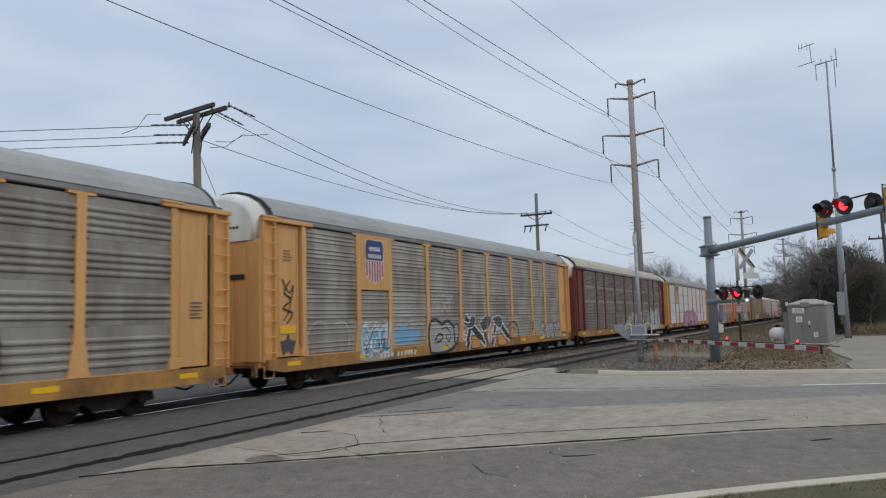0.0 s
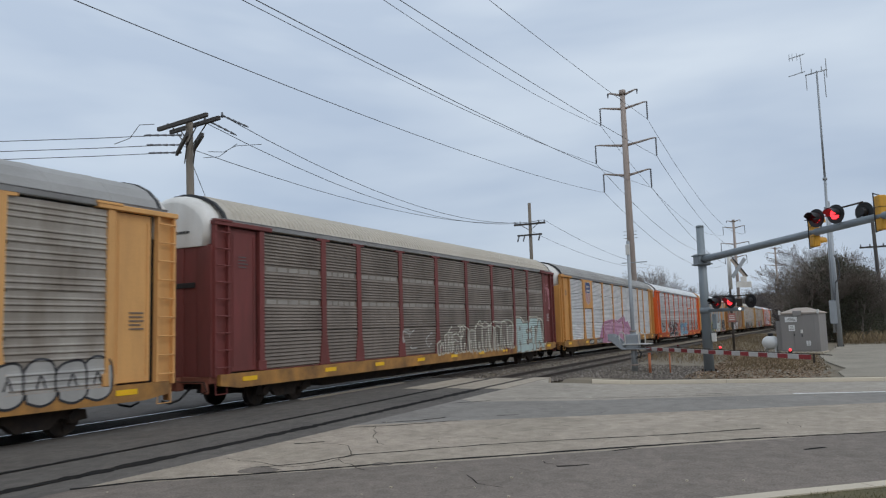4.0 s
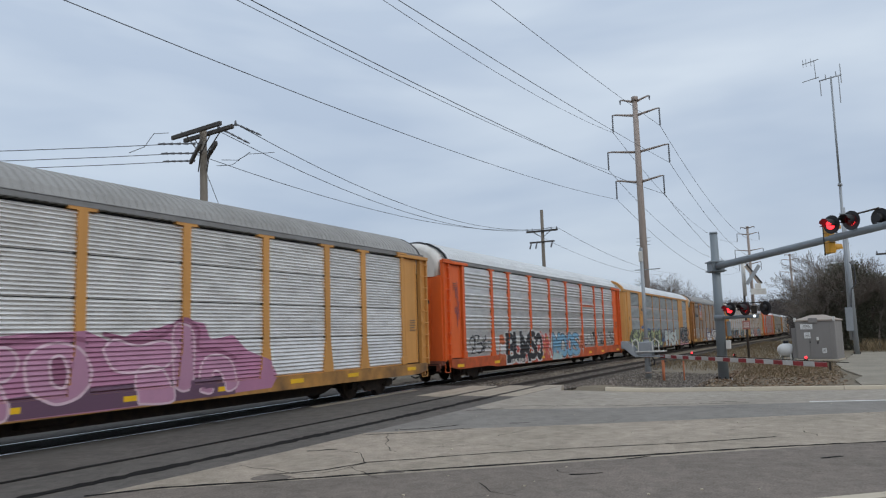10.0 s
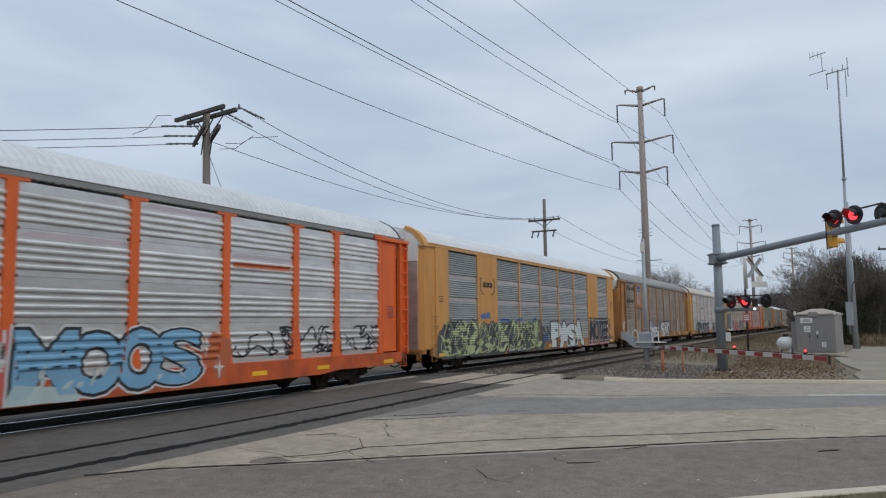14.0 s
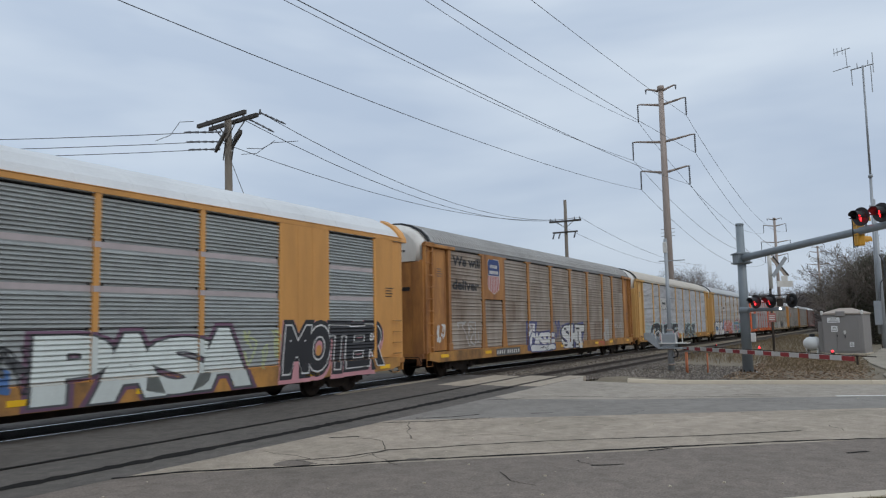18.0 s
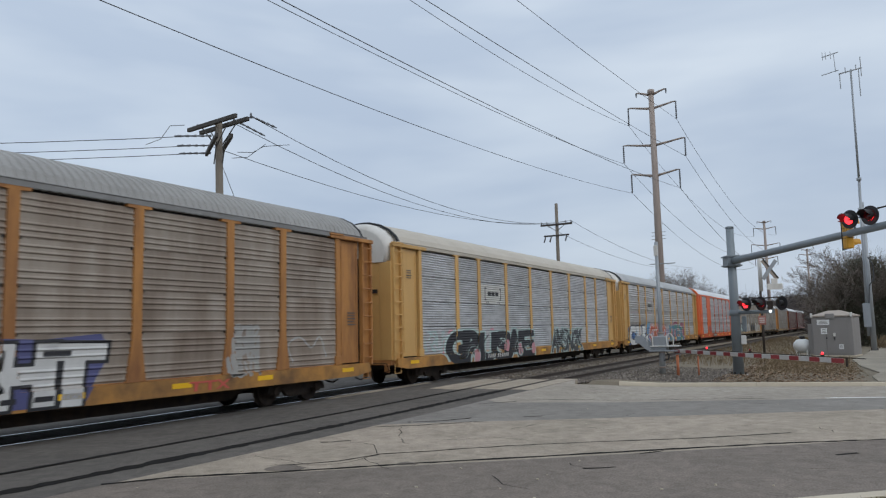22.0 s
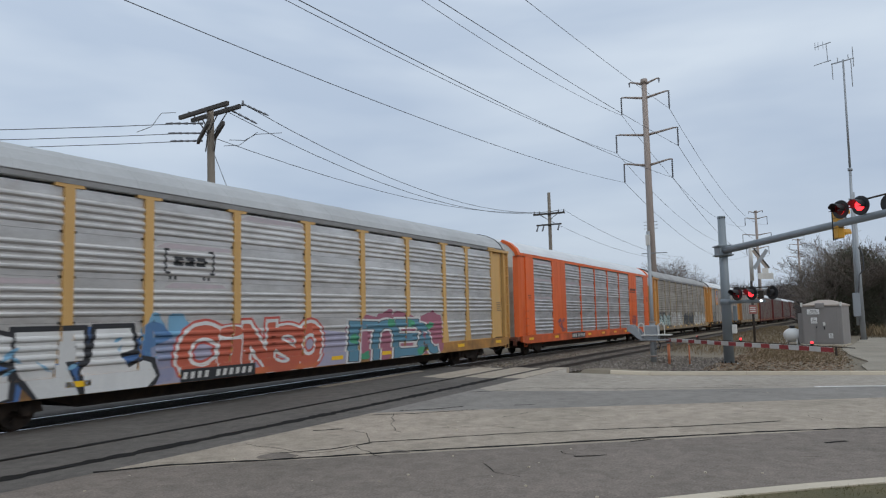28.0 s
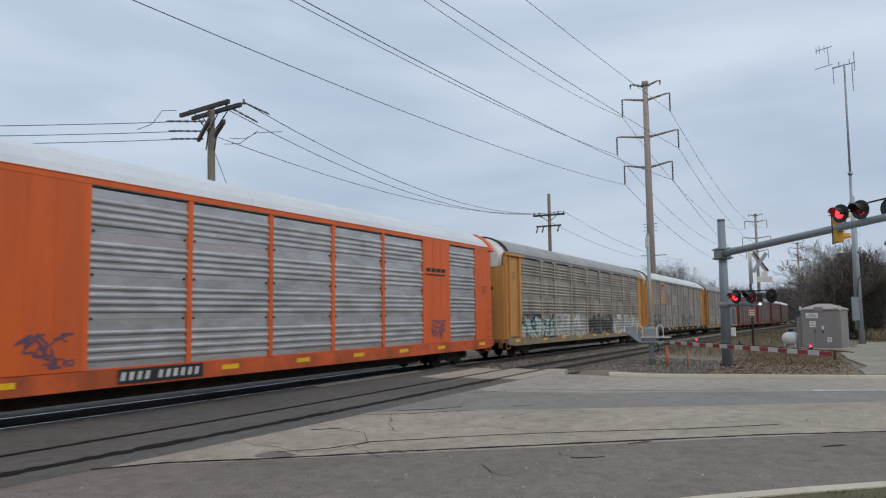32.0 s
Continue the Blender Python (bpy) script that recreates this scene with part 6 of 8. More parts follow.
s.lay("graffiti_scrawl", scrawl(B(), 15.2, 19.8, 0.8, 1.8, 8, 137, 0.03), ink_mint, 5)
s.lay("graffiti_tag", scrawl(B(), 2.1, 4.0, 1.2, 1.9, 10, 138, 0.06), ink_mint, 0, "pale mint scrawl")
number_plate(s, 7.3, 0.72, 2.2, 0.2, mark_white)
# silver car with the large pale letters
s = side[8]
s.lay("graffiti_ground", blobs(B(), 1.5, 7.5, 0.6, 2.1, 5, 141, 0.0), ink_blue, 0, "blue painted ground")
s.lay("graffiti_ground", blobs(B(), 6.6, 7.9, 1.1, 2.25, 2, 142, 0.0), ink_sky, 0)
for nm, g, m_, ly, lb in (("graffiti_edge", 0.11, ink_black, 1, "black edge of the large letters"), ("graffiti_lettering", 0.0, ink_white, 2, "large white graffiti letters")):
    s.lay(nm, letters(B(), "C", 1.75, 3.4, 0.7, 1.85, 0.17 + g, 3, 0.0, 0.1), m_, ly, lb)
    s.lay(nm, (lambda bm: (fat_t(bm, 4.42, 0.6, 1.45, 1.34, g), bm)[1])(B()), m_, ly, lb)
    s.lay(nm, (lambda bm: (fat_e(bm, 5.15, 0.6, 1.85, 1.36, g), bm)[1])(B()), m_, ly, lb)
s.lay("graffiti_sparkle", shards(B(), 2.2, 6.6, 0.75, 1.7, 9, 145, 0.35), ink_sky, 3)
s.lay("graffiti_ground", (lambda bm: (poly(bm, [(6.9, 0.66), (6.8, 1.5), (7.6, 1.75), (9, 1.6), (11, 1.7), (13.3, 1.72), (14.4, 1.6), (14.2, 0.66)]), bm)[1])(B()), ink_lilac, 0, "lilac painted ground")
piece(s, "CiNSO", 7.7, 13.0, 0.72, 1.88, 0.05, 4, ((ink_red, 0.19), (ink_white, 0.125), (spray("warm_red_spray", (0.50, 0.11, 0.06)), 0.03)), 0.14, 0.14, "red graffiti letters with white edges")
s.lay("graffiti_fill", (lambda bm: (poly(bm, [(7.8, 0.66), (7.85, 0.82), (12.9, 0.82), (12.7, 0.66)]), bm)[1])(B()), ink_orange, 3)
s.lay("graffiti_ground", blobs(B(), 14.4, 20.6, 0.7, 2.1, 7, 146, 0.1), spray("dark_rose_spray", (0.34, 0.12, 0.17)), 0, "rose sprayed ground")
piece(s, "\u0393\u2229\u039e\u03bb", 14.6, 20.1, 0.72, 1.83, 0.05, 43, ((ink_white, 0.15), (ink_slate, 0.07), (spray("sea_blue_spray", (0.10, 0.24, 0.33)), 0.03)), 0.14, 0.1, "sea blue graffiti letters with white edges")
for x, z in ((14.75, 1.35), (17.0, 1.85), (18.3, 1.8), (19.7, 1.7), (15.3, 0.8), (18.9, 0.8)):
    s.lay("graffiti_fill", (lambda bm: (blobs(bm, x - 0.22, x + 0.25, z - 0.14, z + 0.14, 1, int(x * 7)), bm)[1])(B()), spray("green_spray", (0.06, 0.30, 0.16)), 4)
bracket_logo(s, 7.2, 8.75, 3.2, 3.8, mark_black)
number_plate(s, 7.7, 0.7, 2.4, 0.2, mark_white, mark_black)
# orange car with solid sheets
s = side[9]
s.lay("graffiti_tag", scrawl(B(), 5.0, 6.5, 1.15, 1.8, 9, 151, 0.045), ink_plum, 0, "dark thin tag")
s.lay("graffiti_tag", scrawl(B(), 21.2, 22.6, 1.15, 1.9, 9, 152, 0.045), ink_plum, 0, "dark thin tag")
bm = B()
for i in range(4):
    bar(bm, 21.05 + 0.4 * i, 21.38 + 0.4 * i, 3.76, 3.9, 0.08)
bar(bm, 21.0, 22.6, 3.62, 3.68, 0.02)
s.lay("small_emblem", bm, mark_black, 0, "small black emblem of bars")
number_plate(s, 7.6, 0.74, 2.3, 0.22, mark_white, mark_black)
# pink patches that paint the red crossing lights' reflection onto the flat steel
ink_reflection = material("painted_red_reflection", (0.60, 0.50, 0.515), 0.5, 0.45, dirt=(0.5, 0.46, 0.46), dirt_amount=0.9, dirt_scale=3, streak=0.3, bump=0.03)
for k, spots_ in ((4, ((12.6, 15.2, 2), (15.4, 18.0, 3), (18.3, 20.8, 2), (9.8, 12.3, 3))), (8, ((6.95, 9.4, 2), (7.2, 9.2, 1), (9.7, 12.3, 3), (2.1, 4.6, 1))), (9, ((2.0, 4.6, 3), (2.0, 4.6, 2), (2.0, 4.6, 1), (6.9, 9.4, 2), (9.7, 12.3, 2)))):
    for i, (x0, x1, row) in enumerate(spots_):
        z = ROW_Z[row] + 0.83 * (ROW_Z[row + 1] - ROW_Z[row])
        bm = B()
        poly(bm, [(x0, z), (x0 + 0.4 * (x1 - x0), z - 0.01), (x1, z + 0.02), (x1 - 0.15, z + 0.1), (x0 + 0.3, z + 0.12)])
        side[k].lay("overspray", bm, ink_reflection, 0, "faint painted pink reflection of the red lights")
# following cars
s = side[10]
for x0, x1, a, b, q in ((1.9, 6.6, ink_mint, ink_black, 161), (6.6, 12.0, ink_faded, ink_white, 163), (12.6, 18.2, ink_slate, ink_black, 165), (18.4, 25.3, ink_faded, ink_white, 167)):
    s.lay("graffiti_ground", blobs(B(), x0, x1, 0.95, 2.0, 6, q), a, 0, "crowded pale and black graffiti")
    s.lay("graffiti_scrawl", scrawl(B(), x0, x1, 0.95, 2.1, 16, q + 1, 0.08), b, 1)
s = side[11]
for x0, x1, a, q in ((2.2, 4.6, ink_slate, 171), (7.2, 13.0, ink_faded, 173), (14.0, 20.0, ink_slate, 175), (21, 24, ink_faded, 177)):
    s.lay("graffiti_scrawl", scrawl(B(), x0, x1, 0.95, 2.1, 16, q, 0.1), a, 0, "black and pale graffiti")

# ---- crossing details ----
def ribbon(bm, pts, width, z, jitter=0.0, seed=0):
    """A flat strip along pts."""
    rnd = random.Random(seed)
    fine = []
    for (x0, y0), (x1, y1) in zip(pts, pts[1:]):
        n = max(1, int(math.hypot(x1 - x0, y1 - y0) / 0.18)) if jitter else 1
        fine += [(x0 + (x1 - x0) * i / n, y0 + (y1 - y0) * i / n) for i in range(n)]
    fine.append(pts[-1])
    prev = None
    for i, (x, y) in enumerate(fine):
        a, b = fine[max(0, i - 1)], fine[min(len(fine) - 1, i + 1)]
        d = Vector((b[0] - a[0], b[1] - a[1])).normalized()
        w = width * (0.5 + rnd.random() * (0.9 if jitter else 0)) if jitter else width / 2
        o = rnd.uniform(-jitter, jitter)
        l, r = (bm.verts.new((x - d.y * (o + s * w * (0.5 if jitter else 1)), y + d.x * (o + s * w * (0.5 if jitter else 1)), z + lift(x, y))) for s in (1, -1))
        if prev:
            bm.faces.new((prev[0], prev[1], r, l))
        prev = (l, r)


def strip(name, lines, width, mat, label, z=0.004, jitter=0.0, category="road"):
    bm = bmesh.new()
    for i, pts in enumerate(lines):
        ribbon(bm, pts, width, z, jitter, i)
    return tagged(part(name, bm, mat), label, category, kind="structure")


crossing_bed = part("crossing_bed", box(bmesh.new(), -14, 27.2, 8.9, 23.9, -0.24, -0.1), joint_tar)
tagged(crossing_bed, "black filler below the crossing rails", "road", kind="structure")
strip("tar_joint", [[(7.0, 9.35), (7.8, 8.8), (8.71, 7.62), (10.13, 6.05), (11.91, 3.9), (13.98, 1.4), (15.4, -0.7), (20.5, -7)]], 0.1, joint_tar, "tarred joint beside the near lane", jitter=0.015)
# flat black strips draw the dark flangeway gaps beside the near track's rails
strip("flangeway_filler", [[(-14, TRACK_B - 0.75), (6, TRACK_B - 0.75), (22.4, TRACK_B - 0.75)]], 0.3, joint_tar, "black strip drawn for the dark gap along the near rail", 0.003, 0.012)
strip("flangeway_filler", [[(-14, TRACK_B + 0.72), (6, TRACK_B + 0.72), (22.4, TRACK_B + 0.72)]], 0.15, joint_tar, "black strip drawn for the dark gap along the inner rail", 0.003, 0.01)
strip("slab_joint", [[(9.2, 7.9), (9.81, 7.35), (10.6, 7.1), (11.07, 6.6), (12.17, 5.5), (13.09, 4.28), (14.31, 2.52), (15.46, 1.2)]], 0.05, joint_tar, "narrow joint in the concrete apron", jitter=0.02)
rnd = random.Random(4)


def crack(x, y, heading, length, step=0.35):
    pts = [(x, y)]
    for _ in range(int(length / step)):
        heading += rnd.uniform(-0.42, 0.42)
        x, y = x + math.cos(heading) * step, y + math.sin(heading) * step
        pts.append((x, y))
    return pts


def jagged(*pts):
    """A crack that wanders from point to point."""
    out = []
    for (x0, y0), (x1, y1) in zip(pts, pts[1:]):
        n = max(2, int(math.hypot(x1 - x0, y1 - y0) / 0.22))
        out += [(x0 + (x1 - x0) * i / n + rnd.uniform(-0.05, 0.05), y0 + (y1 - y0) * i / n + rnd.uniform(-0.05, 0.05)) for i in range(n)]
    return out + [pts[-1]]


cracks = [jagged((9.7, 9.1), (9.55, 8.4), (9.35, 7.6), (9.5, 7.2), (10.0, 7.1), (10.5, 7.1)), jagged((10.5, 7.1), (11.4, 7.8), (11.5, 8.4)), jagged((10.1, 7.1), (9.5, 6.2)), jagged((9.0, 8.2), (9.2, 8.1), (9.1, 7.4)),
          jagged((13.8, 8.7), (12.3, 7.8), (11.7, 7.2)), jagged((13.7, 8.7), (14.6, 7.8), (15.1, 7.3)), jagged((15.0, 4.9), (14.7, 4.3)), jagged((17.0, 4.9), (17.8, 4.7)), jagged((18.0, 8.6), (18.6, 8.6)),
          jagged((20.5, -0.3), (19.6, -0.8), (18.9, -2.2)), jagged((16.5, 0.8), (15.8, 0.5)), jagged((9.6, 4.6), (9.1, 4.2), (9.0, 3.8)), jagged((11.0, 4.0), (10.7, 3.6)), jagged((11.7, 0.7), (11.9, 0.4)),
          jagged((12.3, 6.9), (13.0, 6.2), (12.9, 5.4)), jagged((14.2, 6.4), (15.3, 6.0)), jagged((16.2, 2.2), (17.2, 1.6)), jagged((17.9, 2.9), (18.1, 2.4)), 
          crack(20.2, 7.4, -1.3, 3.0, 0.3), crack(20.6, 5.8, -1.2, 5.0, 0.4), crack(22.6, 7.6, -1.1, 2.4, 0.3)]
strip("road_crack", cracks, 0.013, joint_tar, "fine dark cracks in the road", jitter=0.03)
strip("lane_seam", [[(20.0, 8.1), (20.8, 5.9), (22.35, 2.35)], [(13.5, 9.2), (14.09, 8.39), (15.2, 7.4)], [(22.4, 3.4), (22.7, 2.7)]], 0.05, joint_tar, "worn seam in the far lanes", jitter=0.02)
strip("scuffed_patch", [[(14.4, 8.9), (14.9, 8.3), (15.6, 7.9)], [(18.4, 9.1), (18.9, 8.6), (19.3, 8.4)], [(11.3, 8.9), (11.7, 8.5)], [(16.2, 6.9), (16.6, 6.5)], [(12.2, 3.2), (12.6, 2.9)], [(13.1, 0.4), (13.4, 0.1)], [(10.6, 3.6), (10.9, 3.2)]], 0.07, joint_tar, "small dark scuffs in the paving", jitter=0.03)
strip("lane_line", [[(22.86, 0.87), (23.63, -1.01), (27.2, -9.8)]], 0.16, road_white, "worn white lane line", 0.005)
bm = bmesh.new()
for cx_, cy_, r_ in ((9.0, 7.75, 0.3), (10.0, 6.2, 0.16)):
    ring = [(cx_ + r_ * (1 + 0.25 * math.sin(3 * a)) * math.cos(a) * 0.8, cy_ + r_ * (1 + 0.2 * math.cos(2 * a)) * math.sin(a) * 1.2) for a in [6.283 * i / 18 for i in range(18)]]
    prism(bm, ring, "z", -0.05, 0.004)
tagged(part("asphalt_patch", bm, asphalt_lane), "dark asphalt patch in the concrete apron", "road", kind="structure")
rnd = random.Random(9)
bm = bmesh.new()
for _ in range(110):
    x, y = rnd.uniform(6, 27), rnd.uniform(-4, 9)
    if on_road(x - 0.3, y) and on_road(x + 0.3, y):
        r_ = rnd.uniform(0.006, 0.016)
        box(bm, x - r_, x + r_, y - r_, y + r_, lift(x, y), lift(x, y) + r_)
tagged(part("road_grit", bm, kerb_concrete), "scattered pebbles and chips on the road", "grit", kind="stuff")

# crossing panels of weathered timber beside the near track
for x0, x1, y0, y1, n in ((22.2, 26.6, TRACK_B + 0.84, TRACK_B + 2.05, 2), (22.5, 26.8, TRACK_B - 0.6, TRACK_B + 0.6, 2), (22.6, 27.3, TRACK_B - 1.55, TRACK_B - 0.84, 1), (18.4, 24.6, TRACK_A - 1.3, TRACK_A - 0.9, 2)):
    for i in range(n):
        a = y0 + (y1 - y0) * i / n
        bm = box(bmesh.new(), x0 + 0.15 * i, x1 + 0.2 * i, a + 0.01, a + (y1 - y0) / n - 0.01, -0.2, 0.008, 0.01)
        follow(bm)
        tagged(part("crossing_panel", bm, tie_grey), "pale weathered crossing panel", "crossing panel", kind="structure")


def kerb(name, pts, mat, inward, top=0.16, width=0.2, label="pale concrete kerb"):
    """Kerb stones along pts; inward: side on which the lawn lies."""
    k = thing(name, (0, 0, 0), label, "kerb", kind="structure")
    for (x0, y0), (x1, y1) in zip(pts, pts[1:]):
        d = Vector((x1 - x0, y1 - y0))
        n = max(1, round(d.length / 3.0))
        for i in range(n):
            a, b = Vector((x0, y0)) + d * (i / n), Vector((x0, y0)) + d * ((i + 1) / n)
            u = d.normalized()
            q = Vector((-u.y, u.x)) * inward
            a, b = a + u * 0.006, b - u * 0.006
            bm = bmesh.new()
            section = [(0.0, -0.2), (0.0, 0.012), (0.03, top - 0.02), (0.06, top), (width, top), (width, -0.2)]
            lo = [bm.verts.new((a.x + q.x * s, a.y + q.y * s, z + lift(a.x, a.y))) for s, z in section]
            hi = [bm.verts.new((b.x + q.x * s, b.y + q.y * s, z + lift(b.x, b.y))) for s, z in section]
            for j in range(len(section)):
                j2 = (j + 1) % len(section)
                bm.faces.new((lo[j], lo[j2], hi[j2], hi[j]))
            bm.faces.new(lo[::-1])
            bm.faces.new(hi)
            part("kerb_stone", bm, mat, k)
    return k


kerb("kerb_far", [(25.62, 7.3)] + [(fx(y, 0.0), y) for y in (6, 3, 0, -4, -9, -16, -30)], kerb_concrete, 1, 0.12)
kerb("kerb_near", [(near_kerb_x(y), y) for y in (5.0, 4.0, 3.0, 2.2, 1.4, 0.6, -0.2, -1.2, -2.4, -4, -6, -9, -14)], kerb_concrete, -1, 0.12, 0.28)
tagged(part("gravel_pad", prism(bmesh.new(), [(27.9, -0.5), (30.5, -0.35), (32.8, -0.65), (38, 0.0), (44, 0.3), (52, -0.4), (62, -0.9), (62, -16), (31.9, -16)], "z", -0.1, 0.125), material("pale_gravel", (0.32, 0.285, 0.23), 0.95, spec=0.2, dirt=(0.22, 0.195, 0.16), dirt_amount=0.8, dirt_scale=0.5, grain=30, grain_amount=0.3, bump=0.6, by_world=True)), "pale gravel yard beside the cabinet", "gravel", kind="structure")


# ---- cantilever mast with flashing lights and signals ----
MAST = Vector((31.81, 4.22, 0))
ARM = Vector((-0.86, -0.51, 0)).normalized()
flashers = []


DISC_BACK = simple("background_disc", lambda bm: (tube(bm, (-0.02, 0, 0), (0.0, 0, 0), 0.27, n=28), tube(bm, (0.0, 0, 0), (0.14, 0, 0), 0.13, 0.1, n=16)))


def hood(bm):
    """A half-round visor over the lens, towards -x."""
    n = 12
    for i in range(n):
        a0, a1 = math.pi * (-0.12 + 1.24 * i / n), math.pi * (-0.12 + 1.24 * (i + 1) / n)
        c = [(-0.03, 0.16), (-0.34, 0.165)]
        vs = []
        for x, r in c:
            for a in (a0, a1):
                rr = r
                vs.append((x + (0.14 if abs(math.sin(a)) < 0.25 and x < -0.1 else 0), rr * math.cos(a), rr * math.sin(a)))
        v = [bm.verts.new(p) for p in vs]
        w = [bm.verts.new((p[0], p[1] * 0.95, p[2] * 0.95)) for p in vs]
        bm.faces.new((v[0], v[1], v[3], v[2]))
        bm.faces.new((w[1], w[0], w[2], w[3]))
        bm.faces.new((v[2], v[3], w[3], w[2]))
    bmesh.ops.remove_doubles(bm, verts=bm.verts, dist=1e-4)


HOOD = simple("visor", hood)


def half_disc_lens(bm, side):
    """A shallow domed lens face on one side of the turning plate."""
    n = 20
    rings = []
    for r, x in ((0.148, 0.004), (0.11, 0.024), (0.05, 0.036)):
        rings.append([bm.verts.new((-side * x, r * math.cos(6.28318 * i / n), r * math.sin(6.28318 * i / n))) for i in range(n)])
    for a, b in zip(rings, rings[1:]):
        for i in range(n):
            bm.faces.new((a[i], a[(i + 1) % n], b[(i + 1) % n], b[i])).smooth = True
    bm.faces.new(rings[-1])
    base = rings[0]
    bm.faces.new(base[::-1])


def flasher(parent, at, heading, side, lit=True):
    """A crossing light: black background disc, visor and a lens plate that turns its lit or its dark face out."""
    ob = shared("flashing_light", DISC_BACK, black_paint, parent, at, "black round crossing light with visor", heading)
    if lit:
        shared("visor", HOOD, black_paint, ob)
        bm = bmesh.new()
        half_disc_lens(bm, 1)
        n_front = len(bm.faces)
        half_disc_lens(bm, -1)
        bm.faces.ensure_lookup_table()
        for i, f in enumerate(bm.faces):
            f.material_index = 0 if i < n_front else 1
        bmesh.ops.recalc_face_normals(bm, faces=bm.faces)
        me = bpy.data.meshes.new("lens")
        bm.to_mesh(me)
        bm.free()
        me.materials.append(lit_red)
        me.materials.append(dark_lens)
        plate = new("lens", me)
        plate.parent, plate.location = ob, (-0.045, 0, 0)
        flashers.append((plate, side))
    return ob


mast = thing("cantilever_signal_mast", MAST, "tall grey steel mast with a long arm over the road", "signal mast")
bm = bmesh.new()
tube(bm, (0, 0, 0.05), (0, 0, 5.9), 0.205, 0.15, n=20)
part("pole", bm, mast_grey, mast)
part("pole_cap", tube(bmesh.new(), (0, 0, 5.9), (0, 0, 5.98), 0.165, 0.15, n=20), mast_grey, mast)
part("base_plate", box(bmesh.new(), -0.32, 0.32, -0.32, 0.32, 0.02, 0.07, 0.01), dull_zinc, mast)
for i in range(8):
    a = 6.283 * i / 8 + 0.39
    part("anchor_bolt", tube(bmesh.new(), (0.28 * math.cos(a), 0.28 * math.sin(a), 0.0), (0.28 * math.cos(a), 0.28 * math.sin(a), 0.16), 0.025, n=6), running_gear, mast)
part("concrete_footing", tube(bmesh.new(), (0, 0, -0.2), (0, 0, 0.03), 0.5, n=20), kerb_concrete, mast)
clamp = part("arm_clamp", box(bmesh.new(), -0.26, 0.26, -0.26, 0.26, 4.33, 4.8, 0.02), mast_grey, mast)
clamp.rotation_euler = (0, 0, math.atan2(ARM.y, ARM.x))
for z in (4.36, 4.72):
    b = part("clamp_flange", box(bmesh.new(), -0.31, 0.31, -0.31, 0.31, z, z + 0.05, 0.005), mast_grey, mast)
    b.rotation_euler = clamp.rotation_euler
bm = bmesh.new()
tube(bm, ARM * 0.2 + Vector((0, 0, 4.57)), ARM * 15 + Vector((0, 0, 4.62)), 0.14, 0.085, n=18)
part("arm", bm, mast_grey, mast, "long tapering grey arm")
face = math.atan2(0.62, -0.78) - math.pi
for k, (l_, z, side) in enumerate(((8.62, 4.96, 0), (9.58, 4.93, 1))):
    p = ARM * l_ + Vector((-0.12, 0.12, z))
    flasher(mast, p, face, side)
    part("light_bracket", tube(bmesh.new(), ARM * l_ + Vector((0, 0, 4.6)), p + Vector((0.08, -0.08, 0)), 0.03, n=8), mast_grey, mast)
p = ARM * 10.45 + Vector((0.1, -0.1, 4.86))
flasher(mast, p, face + math.pi, 1, lit=False)
part("light_bracket", tube(bmesh.new(), ARM * 10.45 + Vector((0, 0, 4.6)), p, 0.03, n=8), mast_grey, mast)
part("light_crossbar", tube(bmesh.new(), ARM * 8.5 + Vector((0, 0, 5.12)), ARM * 10.6 + Vector((0, 0, 5.1)), 0.025, n=8), running_gear, mast)
LOWER = Vector((-0.5, -0.87, 0)).normalized()
part("lower_arm", tube(bmesh.new(), (0, 0, 2.5), LOWER * 1.75 + Vector((0, 0, 2.5)), 0.07, n=12), mast_grey, mast)
part("lower_clamp", tube(bmesh.new(), (0, 0, 2.38), (0, 0, 2.62), 0.215, n=16), mast_grey, mast)
for l_, side in ((0.69, 0), (1.35, 1)):
    flasher(mast, LOWER * l_ + Vector((-0.1, 0.1, 2.81)), face, side)
flasher(mast, LOWER * 1.96 + Vector((0.1, -0.1, 2.8)), face + math.pi, 0, lit=False)
part("light_crossbar", tube(bmesh.new(), LOWER * 0.6 + Vector((0, 0, 3.02)), LOWER * 2.05 + Vector((0, 0, 3.02)), 0.022, n=8), running_gear, mast)
for l_ in (0.69, 1.35, 1.96):
    part("light_bracket", tube(bmesh.new(), LOWER * l_ + Vector((0, 0, 2.8)), LOWER * l_ + Vector((0, 0, 3.02)), 0.03, n=8), running_gear, mast)
part("junction_box", box(bmesh.new(), -0.12, 0.12, -0.1, 0.1, 2.6, 2.9, 0.02), running_gear, mast, at=tuple(LOWER * 1.6))
bm = bmesh.new()
bmesh.ops.create_uvsphere(bm, u_segments=16, v_segments=10, radius=0.05)
part("white_lamp", bm, lit_white, mast, "small lit white lamp", tuple(LOWER * 1.62 + Vector((-0.25, 0, 2.5))))
part("conduit_box", box(bmesh.new(), -0.09, 0.09, -0.09, 0.09, 1.25, 1.6, 0.02), white_paint, mast, at=(-0.1, -0.28, 0))
part("rear_cabinet", box(bmesh.new(), -0.12, 0.12, -0.07, 0.07, 1.75, 2.35, 0.02), mast_grey, mast, at=(0.1, -0.32, 0))


